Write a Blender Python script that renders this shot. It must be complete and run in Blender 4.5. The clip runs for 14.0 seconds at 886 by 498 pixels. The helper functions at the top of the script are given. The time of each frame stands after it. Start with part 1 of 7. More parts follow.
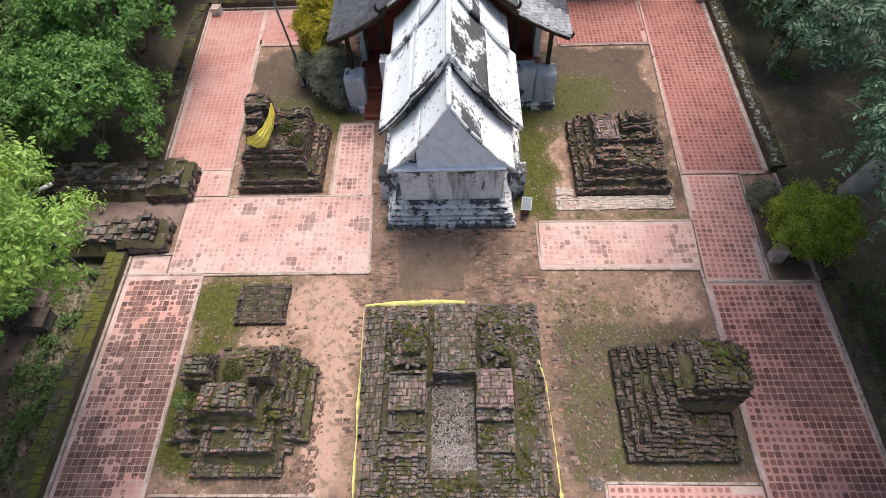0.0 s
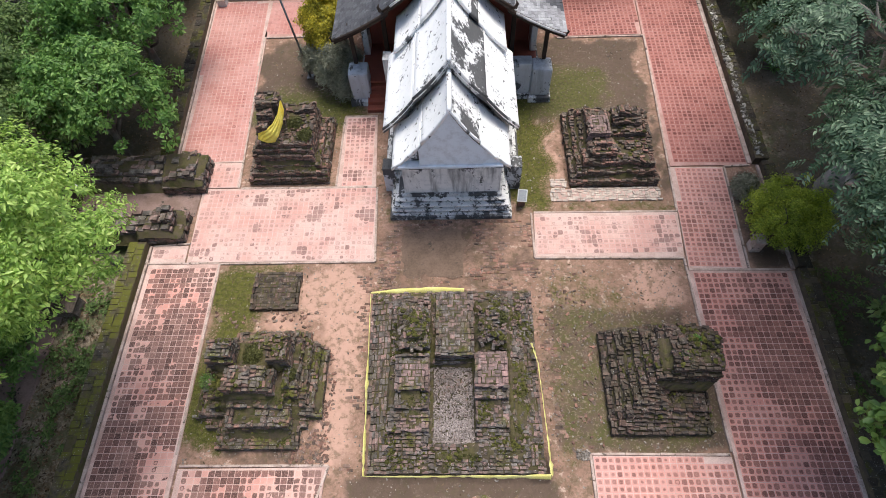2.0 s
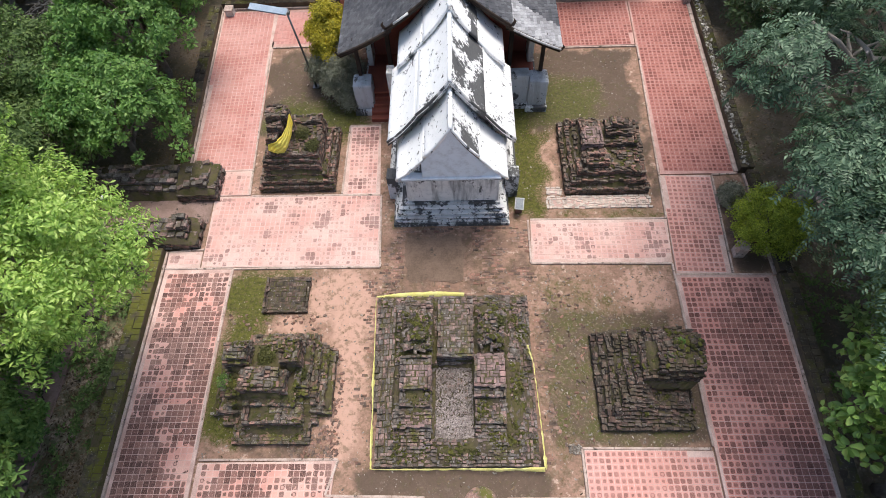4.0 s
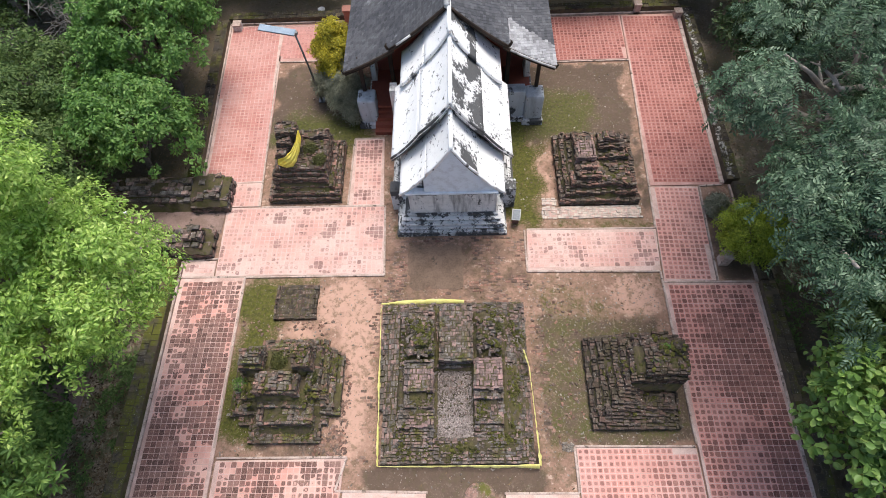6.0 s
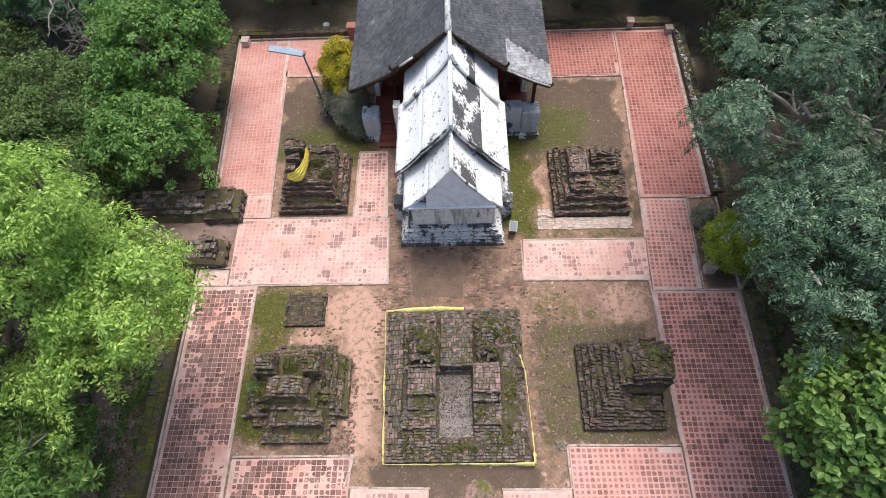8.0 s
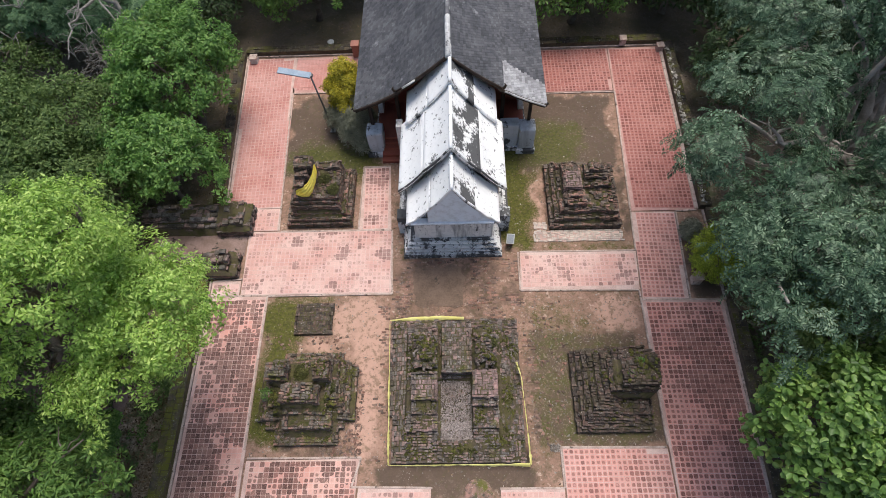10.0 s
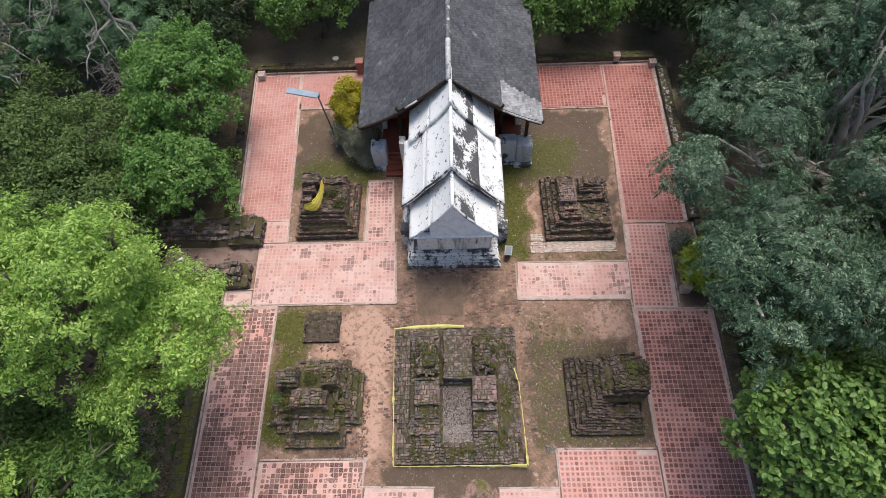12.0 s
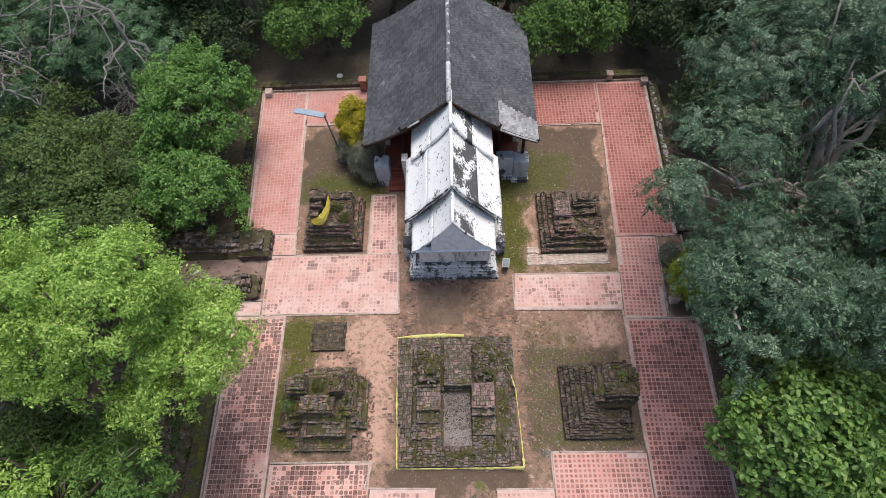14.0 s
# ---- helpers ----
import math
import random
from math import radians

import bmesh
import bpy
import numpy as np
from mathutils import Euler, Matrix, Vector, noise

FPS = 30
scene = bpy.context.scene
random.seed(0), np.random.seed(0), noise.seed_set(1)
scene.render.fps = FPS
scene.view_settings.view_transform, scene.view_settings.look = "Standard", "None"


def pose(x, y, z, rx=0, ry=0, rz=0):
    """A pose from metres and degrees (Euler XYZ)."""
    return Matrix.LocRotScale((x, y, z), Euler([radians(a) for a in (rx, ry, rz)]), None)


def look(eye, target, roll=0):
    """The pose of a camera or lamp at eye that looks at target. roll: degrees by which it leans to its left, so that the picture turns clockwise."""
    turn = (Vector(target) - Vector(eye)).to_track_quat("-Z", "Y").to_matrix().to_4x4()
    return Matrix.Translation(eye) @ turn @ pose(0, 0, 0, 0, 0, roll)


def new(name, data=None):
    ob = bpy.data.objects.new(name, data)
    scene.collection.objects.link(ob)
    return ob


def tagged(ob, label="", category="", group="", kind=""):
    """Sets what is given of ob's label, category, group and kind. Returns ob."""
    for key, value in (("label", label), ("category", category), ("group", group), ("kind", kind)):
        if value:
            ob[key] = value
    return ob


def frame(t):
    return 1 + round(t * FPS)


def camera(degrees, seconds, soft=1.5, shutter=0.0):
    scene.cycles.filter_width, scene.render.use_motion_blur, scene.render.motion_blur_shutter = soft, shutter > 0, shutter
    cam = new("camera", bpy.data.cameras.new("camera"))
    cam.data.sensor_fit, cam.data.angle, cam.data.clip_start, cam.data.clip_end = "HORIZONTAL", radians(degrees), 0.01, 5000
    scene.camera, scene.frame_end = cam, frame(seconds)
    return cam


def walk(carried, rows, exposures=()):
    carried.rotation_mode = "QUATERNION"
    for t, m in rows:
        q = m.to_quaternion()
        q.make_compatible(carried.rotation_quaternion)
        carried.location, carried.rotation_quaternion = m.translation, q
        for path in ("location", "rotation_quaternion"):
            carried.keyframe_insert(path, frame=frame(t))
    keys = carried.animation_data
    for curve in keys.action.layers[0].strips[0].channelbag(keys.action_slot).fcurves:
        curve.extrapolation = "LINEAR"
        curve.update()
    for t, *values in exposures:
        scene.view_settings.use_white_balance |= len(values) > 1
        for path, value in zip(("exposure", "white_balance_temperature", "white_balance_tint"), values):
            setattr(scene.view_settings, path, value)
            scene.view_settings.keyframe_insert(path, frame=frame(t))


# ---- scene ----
cam = camera(77.7, 14.0, 0.45)
PATH = [
    (0, (0.356, 0.688, 17.862), (0.294, 1.79, 16.194), -3.5),
    (0.5, (0.339, 0.612, 18.281), (0.279, 1.692, 16.598), -3.5),
    (1, (0.347, 0.574, 18.698), (0.287, 1.628, 17.0), -3.6),
    (1.5, (0.362, 0.551, 19.073), (0.301, 1.584, 17.362), -3.8),
    (2, (0.377, 0.515, 19.471), (0.314, 1.53, 17.749), -3.9),
    (2.5, (0.38, 0.506, 19.816), (0.317, 1.508, 18.086), -4.0),
    (3, (0.355, 0.475, 20.167), (0.294, 1.471, 18.433), -3.9),
    (5.5, (0.369, 0.345, 21.953), (0.305, 1.321, 20.209), -4.2),
    (6, (0.363, 0.306, 22.345), (0.301, 1.278, 20.599), -4.2),
    (6.5, (0.351, 0.28, 22.731), (0.289, 1.248, 20.982), -4.2),
    (7, (0.366, 0.239, 23.131), (0.305, 1.204, 21.381), -4.2),
    (7.5, (0.384, 0.206, 23.504), (0.321, 1.169, 21.752), -4.3),
    (8, (0.344, 0.162, 23.899), (0.284, 1.124, 22.147), -4.2),
    (10.5, (0.386, 0.047, 25.897), (0.324, 1.002, 24.141), -4.5),
    (11, (0.4, 0.004, 26.261), (0.337, 0.96, 24.506), -4.6),
    (11.5, (0.414, -0.014, 26.684), (0.349, 0.94, 24.928), -4.6),
    (12, (0.406, -0.071, 27.076), (0.342, 0.885, 25.32), -4.7),
    (12.5, (0.378, -0.107, 27.476), (0.317, 0.85, 25.721), -4.6),
    (13, (0.379, -0.169, 27.882), (0.319, 0.789, 26.127), -4.6),
    (13.5, (0.364, -0.18, 28.27), (0.305, 0.777, 26.515), -4.5),
    (14, (0.377, -0.288, 28.642), (0.317, 0.676, 26.891), -4.5),
]
walk(cam, [(t, look(eye, target, roll)) for t, eye, target, roll in PATH],
     exposures=[(0, 0.36), (3, 0.40), (8, 0.43), (10.5, 0.13), (14, 0.16)])

# ---- world and sun: bright thin cloud, soft sun high in the north-east ----
world = bpy.data.worlds.new("sky")
scene.world = world
world.use_nodes = True
wn = world.node_tree.nodes
sky = wn.new("ShaderNodeTexSky")
sky.sky_type, sky.sun_disc = "NISHITA", False
sky.sun_elevation, sky.sun_rotation = radians(73), radians(25)
sky.air_density, sky.dust_density = 1.0, 3.0
world.node_tree.links.new(sky.outputs[0], wn["Background"].inputs[0])
wn["Background"].inputs[1].default_value = 0.152
sun = new("sun", bpy.data.lights.new("sun", "SUN"))
sun.data.energy, sun.data.angle, sun.data.color = 2.5, radians(27), (1.0, 0.95, 0.88)
sun.matrix_world = look((4.2, 9.0, 32), (0, 0, 0))


# ---- materials ----
class Nodes:
    """Short ways to wire a node material."""

    def __init__(self, name):
        self.mat = bpy.data.materials.new(name)
        self.mat.use_nodes = True
        self.tree = self.mat.node_tree
        self.bsdf = self.tree.nodes["Principled BSDF"]
        self.bsdf.inputs["Specular IOR Level"].default_value = 0.3
        self.place = self.add("ShaderNodeNewGeometry").outputs["Position"]

    def add(self, kind):
        return self.tree.nodes.new(kind)

    def put(self, socket, value):
        if isinstance(value, bpy.types.NodeSocket):
            self.tree.links.new(value, socket)
        elif isinstance(value, tuple) and len(value) == 3 and socket.type == "RGBA":
            socket.default_value = (*value, 1)
        else:
            socket.default_value = value

    def noise(self, scale, detail=4.0, rough=0.6, at=None):
        node = self.add("ShaderNodeTexNoise")
        self.put(node.inputs["Vector"], self.place if at is None else at)
        node.inputs["Scale"].default_value, node.inputs["Detail"].default_value = scale, detail
        node.inputs["Roughness"].default_value = rough
        return node.outputs["Fac"]

    def step(self, value, low, high):
        node = self.add("ShaderNodeMapRange")
        node.interpolation_type = "SMOOTHSTEP"
        self.put(node.inputs[0], value)
        node.inputs[1].default_value, node.inputs[2].default_value = low, high
        return node.outputs[0]

    def mix(self, fac, a, b, mode="MIX"):
        node = self.add("ShaderNodeMix")
        node.data_type, node.blend_type = "RGBA", mode
        self.put(node.inputs[0], fac)
        self.put(node.inputs[6], a)
        self.put(node.inputs[7], b)
        return node.outputs[2]

    def math(self, op, a, b=0.0, clamp=False):
        node = self.add("ShaderNodeMath")
        node.operation, node.use_clamp = op, clamp
        self.put(node.inputs[0], a)
        self.put(node.inputs[1], b)
        return node.outputs[0]

    def attribute(self, name):
        node = self.add("ShaderNodeAttribute")
        node.attribute_name = name
        return node.outputs["Fac"]

    def chance(self):
        """A random number of each piece, whether an object of its own or an island of a joined mesh."""
        one = self.add("ShaderNodeObjectInfo").outputs["Random"]
        two = self.add("ShaderNodeNewGeometry").outputs["Random Per Island"]
        return self.math("FRACT", self.math("ADD", one, two))

    def upward(self):
        axes = self.add("ShaderNodeSeparateXYZ")
        self.put(axes.inputs[0], self.add("ShaderNodeNewGeometry").outputs["Normal"])
        return axes.outputs[2]

    def bump(self, height, strength=0.3, distance=0.02):
        node = self.add("ShaderNodeBump")
        node.inputs["Strength"].default_value, node.inputs["Distance"].default_value = strength, distance
        self.put(node.inputs["Height"], height)
        self.put(self.bsdf.inputs["Normal"], node.outputs[0])

    def done(self, color, rough=0.85, metal=0.0):
        self.put(self.bsdf.inputs["Base Color"], color)
        self.put(self.bsdf.inputs["Roughness"], rough)
        self.bsdf.inputs["Metallic"].default_value = metal
        self.bsdf.inputs["Specular IOR Level"].default_value = 0.5 if metal else 0.22
        return self.mat


def worn(name, base, second, scale=2.0, grain=25.0, rough=0.85, vary=0.0, bump=0.25, third=None, third_from=0.58, metal=0.0):
    """A surface of two tones in patches, fine grain and relief; vary: how far pieces differ; third: a stain colour."""
    n = Nodes(name)
    color = n.mix(n.step(n.noise(scale, 5), 0.38, 0.62), base, second)
    fine = n.noise(grain, 6, 0.7)
    color = n.mix(n.step(fine, 0.25, 0.8), color, n.mix(0.35, color, (0.0, 0.0, 0.0)))
    if third:
        color = n.mix(n.step(n.noise(scale * 1.7, 7, 0.7), third_from, third_from + 0.07), color, third)
    if vary:
        tone = n.add("ShaderNodeHueSaturation")
        n.put(tone.inputs["Value"], n.math("MULTIPLY_ADD", n.chance(), 2 * vary))
        tone.inputs["Value"].links[0].from_node.inputs[2].default_value = 1 - vary
        n.put(tone.inputs["Color"], color)
        color = tone.outputs[0]
    n.bump(fine, bump)
    return n.done(color, rough, metal)


def tile_material(name, clean, pale, dark, low, high, full, rings=0.7, least=0.0, often=0.3, mixed=0.30, faint=0.45, stains=()):
    """Cement tiles whose middles are blackened by algae: ring, blot or whole tile, in drifts. low, high: where in the
    drift noise it sets in; faint: how strong the scattered small blots are; stains: (x, y, rx, ry, amount) of places
    where the blots spread from tile to tile, for algae or painted shade."""
    n = Nodes(name)
    uv = n.add("ShaderNodeUVMap")
    uv.uv_map = "piece"
    off = n.add("ShaderNodeVectorMath")
    off.operation = "SUBTRACT"
    n.put(off.inputs[0], uv.outputs[0])
    off.inputs[1].default_value = (0.5, 0.5, 0.0)
    far = n.add("ShaderNodeVectorMath")
    far.operation = "LENGTH"
    n.put(far.inputs[0], off.outputs[0])
    xy = n.add("ShaderNodeSeparateXYZ")
    n.put(xy.inputs[0], off.outputs[0])
    square = n.math("MAXIMUM", n.math("ABSOLUTE", xy.outputs[0]), n.math("ABSOLUTE", xy.outputs[1]))
    shape = n.math("ADD", n.math("MULTIPLY", far.outputs["Value"], 0.42), n.math("MULTIPLY", square, 0.62))
    shape = n.math("ADD", shape, n.math("MULTIPLY", n.math("SUBTRACT", n.noise(14, 3), 0.5), 0.2))
    chance = n.chance()
    drift = n.math("ADD", n.math("MULTIPLY", n.noise(0.42, 4, 0.62), 0.55), n.math("MULTIPLY", n.noise(1.5, 2, 0.5), 0.45))
    drift = n.math("ADD", drift, n.math("MULTIPLY", n.math("SUBTRACT", chance, 0.5), mixed))
    for x, y, rx, ry, more in stains:
        spot = n.add("ShaderNodeMapping")
        n.put(spot.inputs["Vector"], n.place)
        spot.inputs["Location"].default_value = (-x / rx, -y / ry, 0)
        spot.inputs["Scale"].default_value = (1 / rx, 1 / ry, 0)
        away = n.add("ShaderNodeVectorMath")
        away.operation = "LENGTH"
        n.put(away.inputs[0], spot.outputs[0])
        drift = n.math("ADD", drift, n.math("MULTIPLY", n.step(n.math("SUBTRACT", 1.0, away.outputs["Value"]), 0.0, 0.8), more))
    amount = n.step(drift, low, high)
    size = n.math("MULTIPLY", amount, full)
    other = n.math("FRACT", n.math("MULTIPLY", chance, 9.37))
    small = n.math("MULTIPLY", n.step(n.math("ADD", other, n.math("MULTIPLY", n.math("SUBTRACT", n.noise(0.6, 3), 0.5), 1.6)), 1 - often, 1.02 - often), n.math("MULTIPLY", n.math("ADD", 0.75, n.math("MULTIPLY", n.math("FRACT", n.math("MULTIPLY", chance, 3.1)), 0.45)), least))
    strong = n.math("ADD", faint, n.math("MULTIPLY", n.step(n.math("SUBTRACT", size, small), -0.05, 0.08), 1 - faint))
    size = n.math("MAXIMUM", size, small)
    blot = n.step(n.math("SUBTRACT", size, shape), -0.02, 0.03)
    hollow = n.math("SUBTRACT", 1.0, n.step(size, 0.40, 0.46))
    ring = n.math("MULTIPLY", blot, n.math("SUBTRACT", 1.0, n.math("MULTIPLY", n.step(n.math("SUBTRACT", n.math("MULTIPLY", size, 0.66), shape), -0.02, 0.03),
                                                               n.math("MULTIPLY", n.math("MULTIPLY", n.step(chance, rings, rings + 0.02), hollow), 0.8))))
    tone = n.mix(n.step(n.noise(0.55, 5), 0.36, 0.64), clean, pale)
    tone = n.mix(n.math("MULTIPLY", chance, 0.22), tone, n.mix(0.5, tone, dark))
    tone = n.mix(n.math("MULTIPLY", n.step(n.math("SUBTRACT", 0.44, shape), -0.02, 0.04), 0.08), tone, dark)
    tone = n.mix(n.step(n.noise(40, 6, 0.7), 0.3, 0.9), tone, n.mix(0.3, tone, (0.1, 0.07, 0.06)))
    worn_in = n.math("MULTIPLY", n.step(n.noise(20, 4), 0.1, 0.55), n.math("ADD", 0.66, n.math("MULTIPLY", n.math("FRACT", n.math("MULTIPLY", chance, 5.3)), 0.34)))
    tone = n.mix(n.math("MULTIPLY", n.math("MULTIPLY", ring, strong), worn_in), tone, n.mix(n.noise(6, 3), dark, n.mix(0.22, dark, clean)))
    n.bump(n.noise(35, 5), 0.2, 0.01)
    return n.done(tone, n.math("MULTIPLY_ADD", n.noise(1.5, 4), 0.35))


def brick_material(name, red, grey, moss, moss_from=0.5, black=(0.03, 0.026, 0.024), grime=0.6, dust=0.45, spread=0.8):
    """Old brick: each its own tone from red to grey, black crust, moss on what faces up."""
    n = Nodes(name)
    chance = n.chance()
    tone = n.mix(n.step(n.math("ADD", n.math("MULTIPLY", chance, 0.5), n.math("MULTIPLY", n.noise(0.9, 4), 0.6)), 0.32, 0.72), red, grey)
    tone = n.mix(n.step(n.noise(4, 7, 0.72), 0.42, 0.62), tone, black)
    fine = n.noise(60, 6, 0.7)
    tone = n.mix(n.step(fine, 0.3, 0.85), tone, n.mix(dust, tone, (0.34, 0.30, 0.26)))
    tone = n.mix(n.math("MULTIPLY", n.step(n.noise(1.1, 6, 0.7), 0.42, 0.62), grime), tone, n.mix(n.noise(7, 4), (0.055, 0.045, 0.032), (0.10, 0.085, 0.05)))
    top = n.step(n.upward(), 0.3, 0.8)
    tone = n.mix(n.math("MULTIPLY", top, n.step(n.noise(1.3, 6, 0.68), moss_from, moss_from + 0.14)), tone, n.mix(n.noise(9, 4), moss, n.mix(0.6, moss, (0.16, 0.15, 0.03))))
    tone = n.mix(n.step(n.noise(22, 3), 0.655, 0.69), tone, (0.42, 0.42, 0.38))
    value = n.add("ShaderNodeHueSaturation")
    n.put(value.inputs["Value"], n.math("ADD", 1 - spread / 2, n.math("MULTIPLY", n.math("FRACT", n.math("MULTIPLY", chance, 7.31)), spread)))
    n.put(value.inputs["Color"], tone)
    n.bump(n.math("ADD", fine, n.noise(14, 4)), 0.6, 0.03)
    return n.done(value.outputs[0], 0.92)


def limewash(name, black_from, drips=0.0, base=(0.86, 0.86, 0.85), spots=0.64, dirty=0.5):
    """Limewashed plaster with black lichen: large crusts, spots and streaks down the slope."""
    n = Nodes(name)
    stretch = n.add("ShaderNodeMapping")
    n.put(stretch.inputs["Vector"], n.place)
    stretch.inputs["Scale"].default_value = (1.0, 0.55, 0.45)
    crust = n.step(n.math("ADD", n.math("MULTIPLY", n.noise(1.15, 7, 0.62, stretch.outputs[0]), 0.75), n.math("MULTIPLY", n.noise(6, 5, 0.7), 0.25)), black_from, black_from + 0.05)
    grime = n.step(n.noise(3.2, 7, 0.7), 0.42, 0.75)
    color = n.mix(n.math("MULTIPLY", grime, dirty), base, (0.42, 0.43, 0.43))
    color = n.mix(n.step(n.noise(4.0, 5, 0.7), spots, spots + 0.03), color, (0.07, 0.07, 0.07))
    color = n.mix(n.math("MULTIPLY", crust, 0.95), color, n.mix(n.noise(18, 5), (0.030, 0.031, 0.033), (0.11, 0.11, 0.11)))
    if drips:
        fall = n.add("ShaderNodeMapping")
        n.put(fall.inputs["Vector"], n.place)
        fall.inputs["Scale"].default_value = (1.7, 1.7, 0.22)
        color = n.mix(n.math("MULTIPLY", n.step(n.noise(1.0, 6, 0.65, fall.outputs[0]), 0.46, 0.66), drips), color, (0.10, 0.095, 0.085))
    n.bump(n.noise(22, 6, 0.7), 0.35, 0.02)
    return n.done(color, 0.9)


def leaf_material(name, dark, mid, light, gloss=0.6):
    """Leaves: each of its own green, thin enough to let some light through."""
    n = Nodes(name)
    chance = n.math("ADD", n.math("MULTIPLY", n.add("ShaderNodeNewGeometry").outputs["Random Per Island"], 0.6), n.math("MULTIPLY", n.noise(0.5, 3), 0.5))
    color = n.mix(n.step(chance, 0.15, 0.6), dark, mid)
    color = n.mix(n.step(chance, 0.62, 0.95), color, light)
    n.done(color, gloss)
    n.bsdf.inputs["Specular IOR Level"].default_value = 0.4
    thin = n.add("ShaderNodeBsdfTranslucent")
    n.put(thin.inputs[0], color)
    both = n.add("ShaderNodeMixShader")
    both.inputs[0].default_value = 0.38
    n.tree.links.new(n.bsdf.outputs[0], both.inputs[1])
    n.tree.links.new(thin.outputs[0], both.inputs[2])
    n.tree.links.new(both.outputs[0], n.tree.nodes["Material Output"].inputs[0])
    return n.mat


def ground_material():
    """Red clay and grey silt with moss, leaf litter and dark earth for damp and painted shade; the amounts are laid out
    with the ground itself.
    """
    n = Nodes("earth")
    clay = n.mix(n.step(n.noise(0.9, 6, 0.65), 0.36, 0.64), (0.375, 0.235, 0.175), (0.27, 0.165, 0.12))
    clay = n.mix(n.step(n.noise(7, 6, 0.7), 0.42, 0.72), clay, (0.20, 0.13, 0.09))
    clay = n.mix(n.step(n.noise(2.6, 5, 0.7), 0.57, 0.66), clay, (0.52, 0.38, 0.30))
    clay = n.mix(n.step(n.math("ADD", n.attribute("pale"), n.math("MULTIPLY", n.math("SUBTRACT", n.noise(1.2, 6, 0.65), 0.5), 1.1)), 0.3, 0.7), clay, n.mix(n.noise(5, 6, 0.7), (0.56, 0.36, 0.28), (0.44, 0.27, 0.20)))
    litter = n.mix(n.step(n.noise(9, 6, 0.75), 0.38, 0.62), (0.16, 0.13, 0.10), (0.40, 0.325, 0.25))
    litter = n.mix(n.step(n.noise(0.8, 6, 0.7), 0.44, 0.58), litter, n.mix(n.noise(8, 5), (0.08, 0.095, 0.045), (0.17, 0.18, 0.095)))
    clay = n.mix(n.attribute("litter"), clay, litter)
    # darkens damp earth and paints the shade of the woods and the ruins' fronts
    damp_shade = n.step(n.math("ADD", n.attribute("damp_shade"), n.math("MULTIPLY", n.math("SUBTRACT", n.noise(1.1, 6), 0.5), 0.9)), 0.35, 0.75)
    clay = n.mix(n.math("MULTIPLY", damp_shade, 0.8), clay, n.mix(n.noise(5, 5), (0.045, 0.036, 0.028), (0.098, 0.072, 0.049)))
    moss_drift = n.math("ADD", n.attribute("moss"), n.math("MULTIPLY", n.math("SUBTRACT", n.noise(1.4, 7, 0.7), 0.5), 1.5))
    clay = n.mix(n.math("MULTIPLY", n.step(n.math("ADD", n.noise(3.4, 6, 0.7), n.math("MULTIPLY", n.noise(0.5, 3), 0.35)), 0.66, 0.80), 0.55), clay, (0.105, 0.085, 0.045))
    green = n.mix(n.noise(3, 5), (0.055, 0.055, 0.017), (0.115, 0.118, 0.028))
    green = n.mix(n.step(n.noise(5, 5, 0.7), 0.5, 0.66), green, (0.14, 0.095, 0.055))
    green = n.mix(n.step(n.attribute("moss"), 0.72, 0.98), green, n.mix(n.step(n.noise(6, 6, 0.75), 0.35, 0.65), (0.045, 0.050, 0.010), (0.105, 0.115, 0.018)))
    color = n.mix(n.math("MULTIPLY", n.step(moss_drift, 0.4, 0.75), n.math("MAXIMUM", n.step(n.noise(11, 6, 0.75), 0.32, 0.56), n.math("MULTIPLY", n.step(n.attribute("moss"), 0.75, 1.0), 0.9))), clay, green)
    color = n.mix(n.step(n.noise(24, 2), 0.70, 0.75), color, (0.45, 0.40, 0.34))
    flecks = n.math("MULTIPLY", n.step(n.noise(8.5, 5, 0.7), 0.555, 0.62), n.step(n.attribute("moss"), 0.2, 0.4))
    color = n.mix(n.math("MULTIPLY", flecks, n.math("SUBTRACT", 0.75, n.math("MULTIPLY", n.step(n.attribute("moss"), 0.7, 0.95), 0.55))), color, n.mix(n.noise(30, 3), (0.33, 0.27, 0.20), (0.19, 0.14, 0.09)))
    n.bump(n.math("ADD", n.noise(9, 6, 0.7), n.noise(40, 4)), 0.6, 0.03)
    return n.done(color, n.math("SUBTRACT", 0.95, n.math("MULTIPLY", damp_shade, 0.25)))


